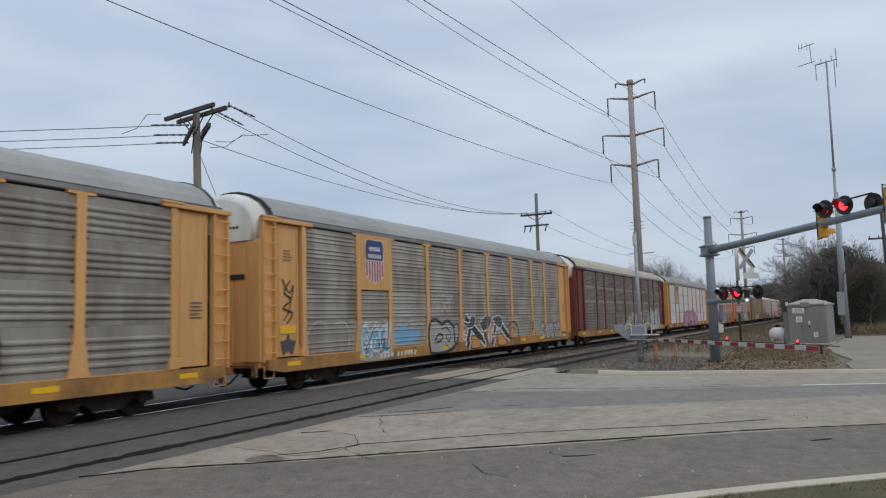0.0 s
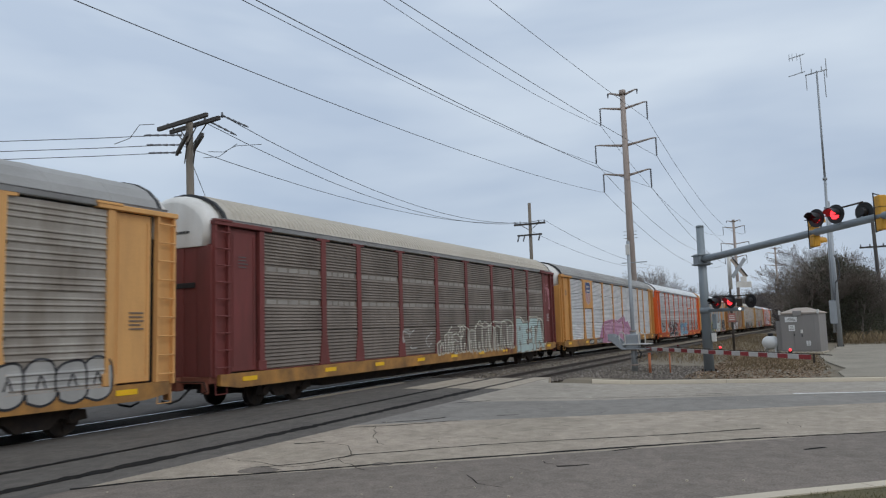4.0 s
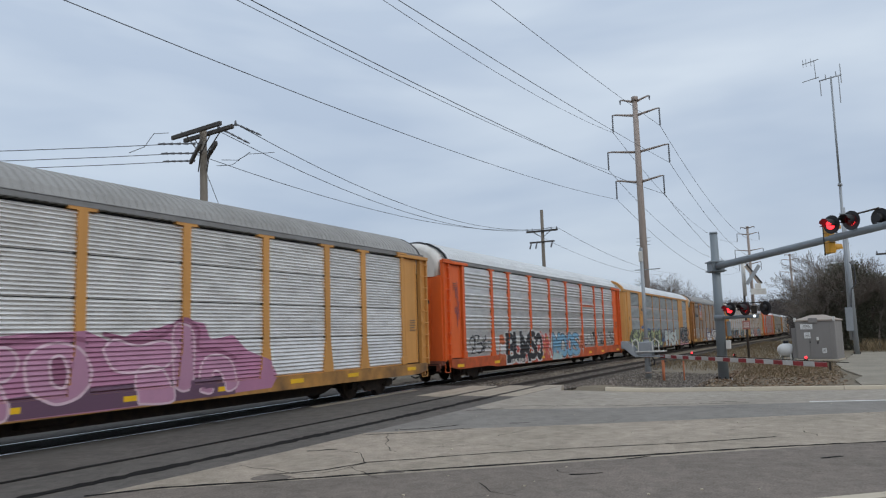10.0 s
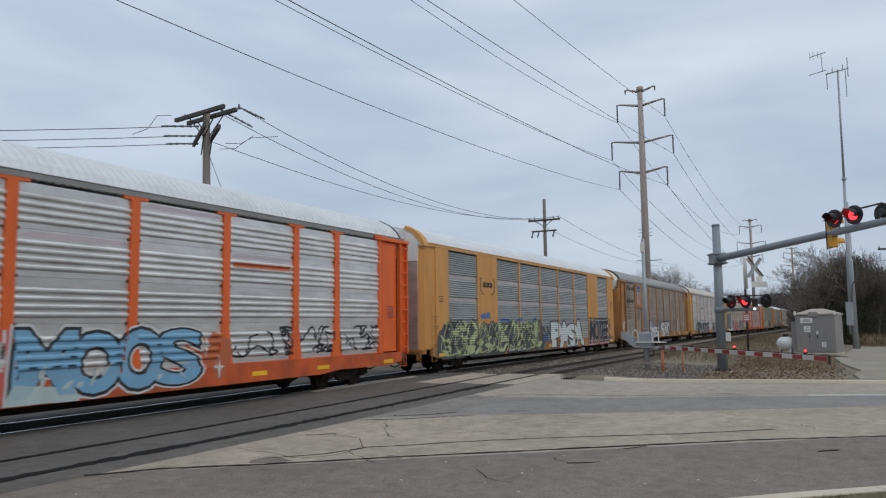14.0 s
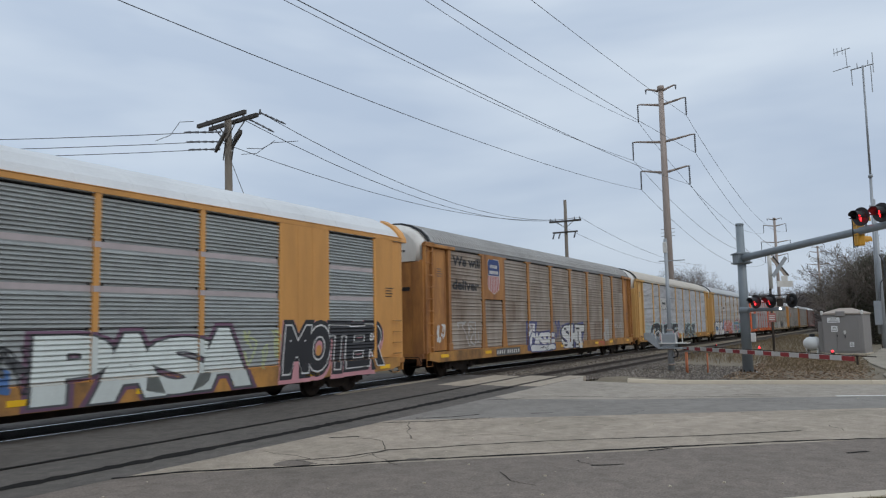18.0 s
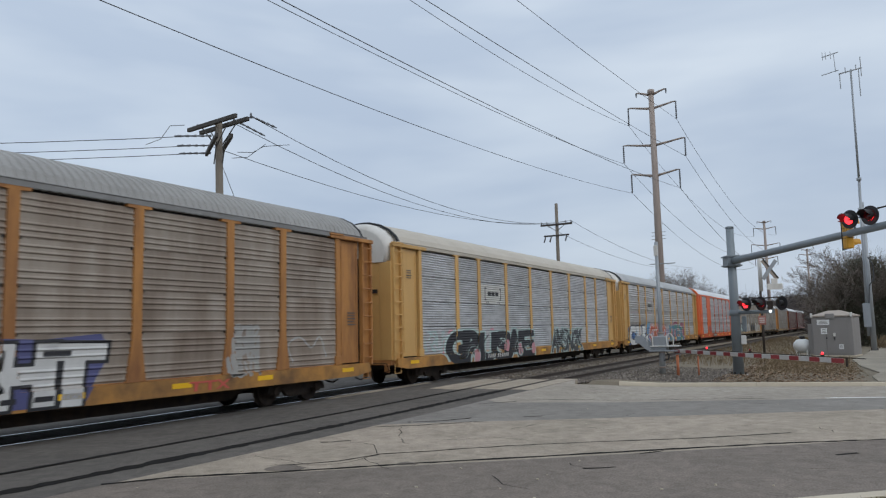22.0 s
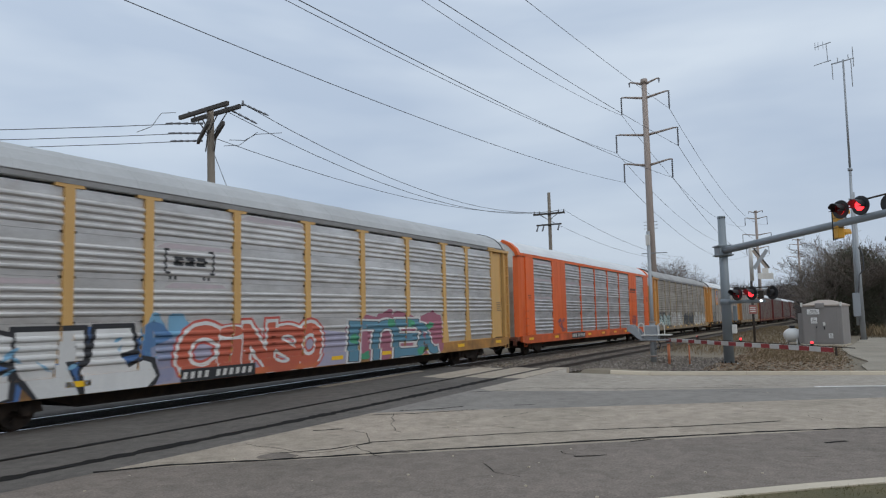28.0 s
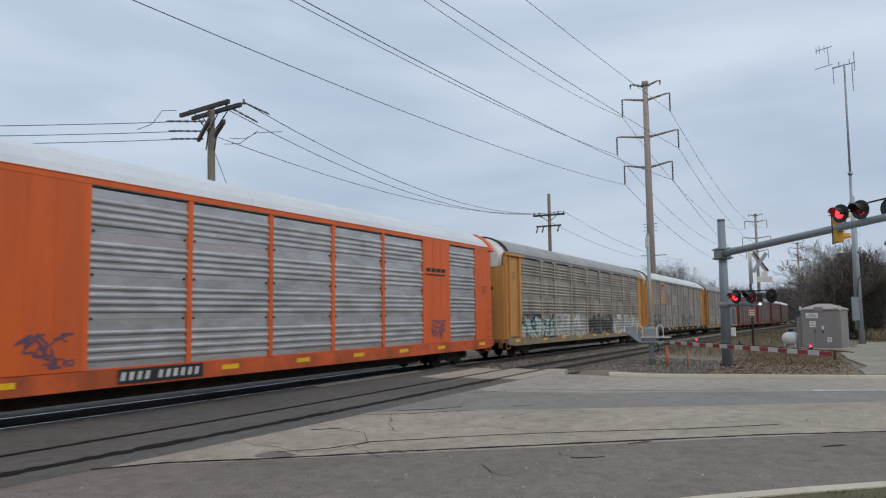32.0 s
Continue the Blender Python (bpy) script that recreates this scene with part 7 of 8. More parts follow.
def traffic_signal(l_, z):
    """A three-lamp signal, hung behind the arm, its lamps turned away from the camera's side."""
    ts = thing("traffic_signal", MAST + ARM * l_ + Vector((0.2, 0.1, z)), "yellow three-lamp traffic signal hung on the arm", "traffic light", turn=math.radians(118))
    part("housing", box(bmesh.new(), -0.12, 0.12, -0.17, 0.17, -0.53, 0.53, 0.03), signal_yellow, ts)
    for i in range(3):
        zc = 0.35 - 0.35 * i
        bm = bmesh.new()
        n = 14
        for k in range(n):
            a0, a1 = math.pi * (-0.1 + 1.2 * k / n), math.pi * (-0.1 + 1.2 * (k + 1) / n)
            vs = [bm.verts.new((x, r * math.cos(a), zc + r * math.sin(a))) for x, r in ((-0.12, 0.155), (-0.36, 0.15)) for a in (a0, a1)]
            ws = [bm.verts.new((x, r * math.cos(a), zc + r * math.sin(a))) for x, r in ((-0.12, 0.145), (-0.36, 0.14)) for a in (a0, a1)]
            bm.faces.new((vs[0], vs[1], vs[3], vs[2]))
            bm.faces.new((ws[1], ws[0], ws[2], ws[3]))
            bm.faces.new((vs[2], vs[3], ws[3], ws[2]))
        bmesh.ops.remove_doubles(bm, verts=bm.verts, dist=1e-4)
        part("visor", bm, signal_yellow, ts)
        part("lens", tube(bmesh.new(), (-0.13, 0, zc), (-0.125, 0, zc), 0.14, n=18), black_paint, ts)
        part("section_joint", box(bmesh.new(), -0.13, 0.13, -0.18, 0.18, zc - 0.18, zc - 0.168), black_paint, ts) if i < 2 else None
    part("hanger", tube(bmesh.new(), (0.2, 0, -0.6), (0.2, 0, 0.62), 0.02, n=8), black_paint, ts)
    for z_ in (-0.58, 0.6):
        part("bracket", tube(bmesh.new(), (0.2, 0, z_), (0, 0, z_ * 0.9), 0.018, n=6), black_paint, ts)
    return ts


traffic_signal(8.4, 4.62).scale = (0.85, 0.85, 0.85)
traffic_signal(11.5, 4.7).scale = (0.85, 0.85, 0.85)

# ---- gate ----
GATE = Vector((31.48, 7.11, 0))
gate = thing("crossing_gate", GATE, "lowered red and white crossing gate on a steel post", "crossing gate")
part("post", tube(bmesh.new(), (0, 0, 0.0), (0, 0, 5.55), 0.085, 0.07, n=14), dull_zinc, gate)
part("pedestal", tube(bmesh.new(), (0, 0, 0.0), (0, 0, 1.75), 0.125, 0.115, n=14), dull_zinc, gate)
for z in (0.32, 0.95, 1.72):
    part("pedestal_band", tube(bmesh.new(), (0, 0, z), (0, 0, z + 0.07), 0.14, n=14), weathering_steel, gate)
part("post_box", box(bmesh.new(), -0.09, 0.09, -0.06, 0.1, 4.95, 5.4, 0.02), white_paint, gate, "small pale box near the top of the post")
part("post_crossbar", tube(bmesh.new(), (0, 0.3, 4.62), (0, -0.75, 4.62), 0.022, n=6), dull_zinc, gate)
part("base_foot", box(bmesh.new(), -0.22, 0.22, -0.26, 0.26, 0.0, 0.06, 0.01), running_gear, gate)
part("drive_box", box(bmesh.new(), -0.26, 0.2, -0.26, 0.3, 1.05, 1.62, 0.03), dull_zinc, gate, "grey drive housing")
part("mounting_plate", box(bmesh.new(), -0.34, 0.3, -0.85, 0.45, 1.0, 1.05, 0.008), dull_zinc, gate)
part("platform", box(bmesh.new(), -0.34, 0.3, -0.75, 0.4, 1.2, 1.24, 0.006), white_paint, gate)
for x in (-0.32, 0.2):
    part("counterweight_arm", prism(bmesh.new(), [(0.35, 1.05), (0.5, 1.05), (0.95, 1.42), (1.0, 1.62), (0.78, 1.64), (0.5, 1.42)], "x", x, x + 0.06), dull_zinc, gate)
for i in range(4):
    part("counterweight", box(bmesh.new(), -0.2, 0.15, 0.72 + 0.08 * i, 0.78 + 0.08 * i, 1.35, 1.66, 0.01), dull_zinc, gate)
for s, y0, y1 in ((0, 0.5, 0.28), (1, -0.3, -0.55)):
    pts = [(-0.3, y0, 1.24), (-0.3, y0 + 0.02, 1.62), (-0.3, (y0 + y1) / 2, 1.74), (-0.3, y1, 1.62), (-0.3, y1, 1.24)]
    bm = bmesh.new()
    for a, b in zip(pts, pts[1:]):
        tube(bm, a, b, 0.022, n=6)
    part("guard_hoop", bm, white_paint, gate)
bm = bmesh.new()
pts = [(-0.1, -0.2, 1.0), (-0.12, -0.32, 0.85), (-0.1, -0.28, 0.68), (-0.05, -0.05, 0.62), (-0.05, 0.05, 0.5)]
for a, b in zip(pts, pts[1:]):
    tube(bm, a, b, 0.025, n=6)
part("cable", bm, black_paint, gate)
START, TIP = Vector((31.58, 6.67, 1.1)) - GATE, Vector((23.0, 0.3, 1.06)) - GATE
gdir = (TIP - START)
glen = gdir.length
heading = math.atan2(gdir.y, gdir.x)
tilt = -math.asin(gdir.z / glen)
boom = part("boom", box(bmesh.new(), 0, glen - 0.15, -0.02, 0.02, -0.07, 0.07, 0.008), gate_white, gate, "pale reflective boom", tuple(START))
boom.location.z -= 0.08
boom.rotation_euler = (0, tilt, heading)
for i in range(11):
    x = 0.18 + i * (glen - 0.2) / 10.6
    part("red_stripe", box(bmesh.new(), x, x + 0.47, -0.026, 0.026, -0.064, 0.064), gate_red, boom)
part("boom_rod", tube(bmesh.new(), (glen * 0.25, 0, 0.1), (glen + 0.75, 0, 0.085), 0.013, n=6), running_gear, boom)
part("tip_prop", box(bmesh.new(), glen - 0.02, glen + 0.02, -0.02, 0.02, -0.15, 0.08), running_gear, boom)
gate_lamps = []
for l_, side in ((0.27 * glen, 0), (0.55 * glen, 1), (0.905 * glen, None)):
    part("lamp_foot", box(bmesh.new(), l_ - 0.05, l_ + 0.05, -0.03, 0.03, 0.08, 0.14), running_gear, boom)
    bm = bmesh.new()
    bmesh.ops.create_uvsphere(bm, u_segments=16, v_segments=8, radius=0.036)
    if side is None:
        part("gate_lamp", bm, lit_red, boom, "lit red gate lamp", (l_, 0, 0.18))
    else:
        for f in bm.faces:
            f.material_index = 0 if f.calc_center_median().x > 0 else 1
        lamp = part("gate_lamp", bm, lit_red, boom, "red gate lamp", (l_, 0, 0.18))
        lamp.data.materials.append(dark_lens)
        gate_lamps.append((lamp, side, l_))
for x, y, h, r_ in ((30.44, 6.28, 0.85, 0.055), (30.78, 5.56, 0.8, 0.03)):
    st = thing("marker_stake", (x, y, 0), "faded orange marker stake in the gravel", "marker")
    part("stake", tube(bmesh.new(), (0, 0, -0.1), (0.02, 0, h), r_, n=8), stake_orange, st)
    part("stake_cap", tube(bmesh.new(), (0.02, 0, h), (0.02, 0, h + 0.04), r_ * 1.15, n=8), stake_orange, st)

# ---- crossbuck post ----
buck = thing("crossbuck_sign", (49.8, 5.05, 0.05), "white crossbuck on a post seen from behind", "railway sign")
part("post", tube(bmesh.new(), (0, 0, -0.1), (0, 0, 4.0), 0.075, n=10), rail_side, buck)
part("upper_post", tube(bmesh.new(), (0, -0.05, 4.0), (0, -0.05, 6.3), 0.12, n=12), white_paint, buck)
for k, (a, m_) in enumerate(((52, cabinet_tan), (-52, dull_zinc))):
    b = part("blade", box(bmesh.new(), -0.02, 0.02, -0.74, 0.74, -0.12, 0.12, 0.01), m_, buck, at=(-0.18 - 0.05 * k, -0.62, 5.3))
    b.rotation_euler = (radians(a), 0, radians(35))
part("blade_edge", box(bmesh.new(), -0.03, -0.022, -0.76, 0.76, 0.04, 0.135), arm_wood, buck, at=(-0.2, -0.62, 5.3)).rotation_euler = (radians(52), 0, radians(35))
part("track_count_plate", box(bmesh.new(), -0.02, 0.02, -0.5, 0.5, -0.18, 0.18, 0.01), white_paint, buck, at=(-0.17, -0.85, 4.25)).rotation_euler = (0, 0, radians(35))
part("track_count_top", box(bmesh.new(), -0.02, 0.02, -0.2, 0.2, 0.185, 0.5, 0.01), white_paint, buck, at=(-0.17, -0.85, 4.25)).rotation_euler = (0, 0, radians(35))
part("red_plate", box(bmesh.new(), -0.1, -0.08, -0.22, 0.22, 1.95, 2.5, 0.01), material("faded_red_plate", (0.42, 0.17, 0.14), 0.6, dirt_amount=0.5), buck, "small faded red plate")
for s in (-0.12, 0.0, 0.12):
    part("unreadable_line", box(bmesh.new(), -0.106, -0.1, -0.16, 0.16, 2.2 + s, 2.25 + s), white_paint, buck)

# ---- equipment cabinet and tank ----
cab = thing("equipment_cabinet", (49.4, 1.28, 0.1), "grey sheet-steel equipment cabinet with a beige hipped roof", "cabinet", turn=radians(-10))
cab.scale = (0.92, 0.9, 0.94)
part("body", box(bmesh.new(), 0, 2.4, -1.2, 1.2, 0.0, 2.42, 0.03), cabinet_grey, cab)
part("plinth", box(bmesh.new(), -0.04, 2.44, -1.24, 1.24, -0.12, 0.04, 0.01), kerb_concrete, cab)
bm = bmesh.new()
low = [bm.verts.new(p) for p in ((-0.06, -1.26, 2.42), (2.46, -1.26, 2.42), (2.46, 1.26, 2.42), (-0.06, 1.26, 2.42))]
eave = [bm.verts.new(p) for p in ((-0.06, -1.26, 2.5), (2.46, -1.26, 2.5), (2.46, 1.26, 2.5), (-0.06, 1.26, 2.5))]
top = [bm.verts.new(p) for p in ((1.0, -0.35, 2.82), (1.4, -0.35, 2.82), (1.4, 0.35, 2.82), (1.0, 0.35, 2.82))]
for i in range(4):
    j = (i + 1) % 4
    bm.faces.new((low[i], low[j], eave[j], eave[i]))
    bm.faces.new((eave[i], eave[j], top[j], top[i]))
bm.faces.new(top)
bm.faces.new(low[::-1])
part("roof", bm, cabinet_tan, cab, "beige hipped roof")
part("door", box(bmesh.new(), -0.03, -0.002, -0.95, 0.35, 0.12, 2.3, 0.01), cabinet_grey, cab)
part("side_panel", box(bmesh.new(), -0.03, -0.002, 0.38, 1.12, 0.12, 2.3, 0.01), cabinet_grey, cab)
part("vent_hood", box(bmesh.new(), -0.1, 0.0, -0.2, 0.35, 2.3, 2.62, 0.02), cabinet_grey, cab)
for y in (-1.18, 1.18):
    part("corner_lamp", box(bmesh.new(), -0.08, 0.04, y - 0.07, y + 0.07, 2.4, 2.66, 0.02), white_paint, cab)
part("side_box", box(bmesh.new(), 0.2, 1.2, 1.205, 1.5, 0.1, 2.0, 0.02), cabinet_grey, cab)
for y0, y1, z0, z1 in ((0.12, 0.86, 1.92, 2.24), (0.28, 0.66, 1.35, 1.72), (-0.62, -0.36, 0.42, 0.72)):
    plate = part("notice_plate", box(bmesh.new(), -0.044, -0.032, y0, y1, z0, z1), white_gloss, cab, "white notice plate")
    for i in range(3):
        w = (y1 - y0) * (0.5 - 0.1 * i) * 0.8
        part("unreadable_line", box(bmesh.new(), -0.05, -0.0445, (y0 + y1) / 2 - w, (y0 + y1) / 2 + w, z0 + (z1 - z0) * (0.2 + 0.25 * i), z0 + (z1 - z0) * (0.3 + 0.25 * i)), cabinet_grey, plate)
part("latch", box(bmesh.new(), -0.1, -0.03, -0.2, -0.06, 1.2, 1.42, 0.02), white_paint, cab)
part("door_handle", box(bmesh.new(), -0.09, -0.03, -0.16, -0.11, 0.98, 1.14, 0.01), black_paint, cab)
part("padlock", box(bmesh.new(), -0.07, -0.03, 0.3, 0.36, 1.05, 1.16, 0.01), black_paint, cab)

tank = thing("gas_tank", (50.3, 2.95, 0.1), "white horizontal gas tank on short feet", "gas tank", turn=radians(-10))
bm = bmesh.new()
bmesh.ops.create_uvsphere(bm, u_segments=24, v_segments=14, radius=0.43)
for v in bm.verts:
    v.co.z, v.co.y = v.co.z, v.co.y * 1.25
for f in bm.faces:
    f.smooth = True
part("shell", bm, white_gloss, tank, at=(0, 0, 0.58))
part("dome", tube(bmesh.new(), (0, 0, 0.98), (0, 0, 1.15), 0.16, n=14), black_paint, tank, "dark valve dome")
for y in (-0.3, 0.3):
    part("foot", box(bmesh.new(), -0.25, 0.25, y - 0.05, y + 0.05, -0.05, 0.3, 0.01), white_paint, tank)

# ---- antenna mast ----
ant = thing("antenna_mast", (58.0, -0.95, 0.08), "slim galvanised antenna mast beside a thicker pole", "antenna mast")
part("pole", tube(bmesh.new(), (0, 0, 0), (0.1, 0.05, 10.1), 0.17, 0.14, n=14), dull_zinc, ant)
part("base_plate", box(bmesh.new(), -0.35, 0.35, -0.35, 0.35, -0.02, 0.04, 0.01), running_gear, ant)
for a in range(4):
    part("anchor_bolt", tube(bmesh.new(), (0.26 * math.cos(a * 1.57 + 0.8), 0.26 * math.sin(a * 1.57 + 0.8), 0), (0.26 * math.cos(a * 1.57 + 0.8), 0.26 * math.sin(a * 1.57 + 0.8), 0.2), 0.03, n=6), running_gear, ant)
part("slim_mast", tube(bmesh.new(), (0, 0.28, 1.0), (0, 0.08, 11.7), 0.095, 0.09, n=12), dull_zinc, ant)
part("upper_mast", tube(bmesh.new(), (0, 0.08, 11.7), (0, 0.02, 19.5), 0.075, 0.06, n=12), dull_zinc, ant)
part("mast_collar", tube(bmesh.new(), (0, 0.08, 11.62), (0, 0.08, 11.8), 0.15, n=12), dull_zinc, ant)
part("equipment_box", box(bmesh.new(), -0.15, 0.2, 0.05, 0.5, 1.6, 3.2, 0.02), dull_zinc, ant)
for z in (5.0, 9.6):
    part("mast_tie", box(bmesh.new(), -0.04, 0.04, 0.0, 0.3, z, z + 0.1), dull_zinc, ant)
bm = bmesh.new()
pts = [(-0.2, -0.05, 6.3), (-0.25, -0.3, 5.8), (-0.25, -0.3, 4.8), (-0.2, 0.0, 4.4), (-0.2, 0.1, 3.2)]
for a, b in zip(pts, pts[1:]):
    tube(bm, a, b, 0.04, n=6)
part("cable_loop", bm, wire_black, ant)
part("antenna_bar", tube(bmesh.new(), (0, 0.78, 19.3), (0, -0.65, 19.5), 0.045, n=8), dull_zinc, ant)
for y, z0, z1 in ((0.72, 18.2, 19.35), (-0.6, 18.9, 20.3), (-0.45, 17.5, 19.4), (0.35, 19.3, 19.7), (-0.3, 19.4, 19.8)):
    part("dipole", tube(bmesh.new(), (0, y, z0), (0, y, z1), 0.035, n=6), dull_zinc, ant)
part("yagi_boom", tube(bmesh.new(), (0, 0.75, 19.6), (0, 1.85, 19.4), 0.03, n=6), dull_zinc, ant)
part("yagi_mast", tube(bmesh.new(), (0, 0.95, 19.5), (0, 1.0, 20.9), 0.03, n=6), dull_zinc, ant)
part("yagi_top", tube(bmesh.new(), (0, 0.7, 20.9), (0, 1.75, 20.7), 0.03, n=6), dull_zinc, ant)
for y in (1.2, 1.5, 1.7):
    part("yagi_element", tube(bmesh.new(), (0, y, 20.5), (0, y, 21.05), 0.022, n=6), dull_zinc, ant)


# ---- transmission line ----
def sheds(bm, a, b, count, r0, r1, n=8):
    """A string of insulator discs from a to b as one turned body."""
    a, b = Vector(a), Vector(b)
    q = (b - a).to_track_quat("Z", "Y")
    rings = []
    for i in range(count):
        for u, r in ((i / count, r0), ((i + 0.9) / count, r1)):
            rings.append([bm.verts.new(a.lerp(b, u) + q @ Vector((r * math.cos(6.28318 * k / n), r * math.sin(6.28318 * k / n), 0))) for k in range(n)])
    for p, o in zip(rings, rings[1:]):
        for k in range(n):
            bm.faces.new((p[k], p[(k + 1) % n], o[(k + 1) % n], o[k]))
    bm.faces.new(rings[0][::-1])
    bm.faces.new(rings[-1])


def tower(x, y, h, detail=True):
    s = h / 30.0
    tw = thing("transmission_pole", (x, y, 0), "tall weathering-steel power pole with curved arms", "power pole", "power poles along the track")
    part("shaft", tube(bmesh.new(), (0, 0, -0.3), (0, 0, 30 * s), 0.5 * s, 0.3 * s, n=14), weathering_steel, tw)
    part("shaft_top", tube(bmesh.new(), (0, 0, 29.6 * s), (0, 0, 30.15 * s), 0.4 * s, n=14), weathering_steel, tw)
    for z, reach, ins in ((29.6, 1.75, 0.0), (27.9, 2.8, 2.05), (23.4, 3.6, 2.1), (19.75, 2.8, 2.1)):
        for side in (-1, 1):
            bm = bmesh.new()
            pts = [(0, 0.3 * side * s, z * s), (0, side * reach * 0.45 * s, (z + 0.18) * s), (0, side * reach * 0.85 * s, (z + 0.4) * s), (0, side * reach * s, (z + 0.42) * s)]
            for i, (a, b) in enumerate(zip(pts, pts[1:])):
                tube(bm, a, b, (0.16 - 0.03 * i) * s, (0.13 - 0.03 * i) * s, n=8)
            part("arm", bm, weathering_steel, tw)
            bm = bmesh.new()
            zt, zb = (z + 0.4) * s, (z + 0.3 - ins) * s if ins else (z - 0.2) * s
            sheds(bm, (0, side * reach * s, zt), (0, side * reach * s, zb), 9 if ins else 1, 0.12 * s, 0.05 * s)
            part("insulator", bm, insulator_grey, tw)
    if detail:
        for z in (13.0, 12.6, 12.2):
            part("step_bracket", tube(bmesh.new(), (0, -0.8, z), (0, 0.8, z), 0.035, n=6), dull_zinc, tw)
    return [(side * reach * s, ((z + 0.3 - ins) if ins else z - 0.2) * s) for z, reach, ins in ((29.6, 1.75, 0), (27.9, 2.8, 2.05), (23.4, 3.6, 2.1), (19.75, 2.8, 2.1)) for side in (-1, 1)]


TOWERS = [(-68, 19.5, 30.0), (87.9, 19.5, 30.0), (219, 20.1, 30.0), (350, 20.1, 30)]
points = [tower(*t) for t in TOWERS[:3]]
tower(189.8, 8.75, 19.0, False)


def cable(bm, a, b, sag, r, n=16):
    """One hanging cable, a continuous tube."""
    a, b = Vector(a), Vector(b)
    across = (b - a).cross(Vector((0, 0, 1))).normalized()
    rings = []
    for i in range(n + 1):
        u = i / n
        p = a.lerp(b, u)
        p.z -= sag * 4 * u * (1 - u)
        rings.append([bm.verts.new(p + across * r * math.cos(1.2566 * k) + Vector((0, 0, r * math.sin(1.2566 * k)))) for k in range(5)])
    for p, q in zip(rings, rings[1:]):
        for k in range(5):
            bm.faces.new((p[k], p[(k + 1) % 5], q[(k + 1) % 5], q[k]))


# height at the tower behind the viewer and sag of each conductor of the first span
NEAR_SPAN = {2: (16.4, 1.38), 3: (29.65, 5.95), 4: (12.64, 1.36), 5: (20.46, 3.62), 6: (14.71, 2.96), 7: (16.96, 3.74)}
for k in range(2, 8):
    for i in range(2):
        (xa, ya, _), (xb, yb, _) = TOWERS[i], TOWERS[i + 1]
        (da, za), (db, zb) = points[i][k], points[i + 1][k]
        za, sag = NEAR_SPAN[k] if i == 0 else (za, 4.05)
        bm = bmesh.new()
        cable(bm, (xa, ya + da, za), (xb, yb + db, zb), sag, 0.02 if i == 0 else 0.024, 40)
        tagged(part("power_line", bm, wire_black), "dark overhead power conductor", "power line", "power lines along the track")


# ---- wooden utility poles ----
def small_insulator(parent, at, r=0.06, h=0.22):
    bm = bmesh.new()
    tube(bm, (0, 0, 0), (0, 0, h), r, r * 0.6, n=8)
    return part("insulator", bm, insulator_grey, parent, at=at)


pa = thing("utility_pole", (22.4, 23.0, 0), "weathered wooden corner pole with doubled dark crossarms", "utility pole")
part("pole", tube(bmesh.new(), (0.35, 0, -0.3), (0, 0, 11.0), 0.2, 0.15, n=12), pole_wood, pa)
for dx in (-0.3, 0.3):
    part("crossarm", box(bmesh.new(), dx - 0.07, dx + 0.07, -1.6, 1.75, 10.85, 11.02, 0.012), arm_wood, pa).rotation_euler = (0, 0, radians(-9))
    part("arm_brace", tube(bmesh.new(), (dx * 0.7, -0.75, 10.85), (dx * 0.4, 0, 9.95), 0.025, n=6), arm_wood, pa)
    part("arm_brace", tube(bmesh.new(), (dx * 0.7, 0.75, 10.85), (dx * 0.4, 0, 9.95), 0.025, n=6), arm_wood, pa)
for s in (-1, 1):
    b = part("diagonal_crossarm", box(bmesh.new(), -1.75, 1.75, -0.06, 0.06, -0.09, 0.09, 0.012), arm_wood, pa, at=(s * 0.2, -s * 0.2, 10.02))
    b.rotation_euler = (0, 0, radians(53))
    b = part("arm_brace", tube(bmesh.new(), (-0.8, 0, -0.06), (0, 0, -0.8), 0.025, n=6), arm_wood, pa, at=(s * 0.12, -s * 0.12, 10.02))
    b.rotation_euler = (0, 0, radians(53))
for y in (-1.55, -0.6, 1.55):
    small_insulator(pa, (0.28, y, 11.02))
pb = thing("utility_pole", (63.3, 23.0, 0), "slim wooden utility pole with two crossarms", "utility pole")
part("pole", tube(bmesh.new(), (0, 0, -0.3), (0, 0, 13.3), 0.19, 0.14, n=12), pole_wood, pb)
part("crossarm", box(bmesh.new(), -0.22, -0.1, -1.5, 1.5, 11.28, 11.45, 0.012), arm_wood, pb)
part("crossarm", box(bmesh.new(), -0.22, -0.1, -1.15, 1.2, 10.3, 10.44, 0.012), arm_wood, pb)
for s in (-1, 1):
    part("arm_brace", tube(bmesh.new(), (-0.16, s * 0.75, 11.28), (-0.1, 0, 10.75), 0.03, n=6), arm_wood, pb)
for y in (-1.4, -0.9, 0.9, 1.4):
    small_insulator(pb, (-0.16, y, 11.45))
for y in (-0.95, 0.5, 1.05):
    part("cutout", tube(bmesh.new(), (-0.2, y, 10.28), (-0.32, y + 0.1, 9.8), 0.07, n=8), insulator_grey, pb)
pc = thing("utility_pole", (74.0, -4.6, 0), "dark wooden utility pole beyond the yard", "utility pole")
part("pole", tube(bmesh.new(), (0, 0, -0.3), (-0.3, 0.15, 10.5), 0.18, 0.14, n=10), arm_wood, pc)
part("crossarm", box(bmesh.new(), -0.35, -0.22, -1.3, 1.3, 8.0, 8.15, 0.01), arm_wood, pc)
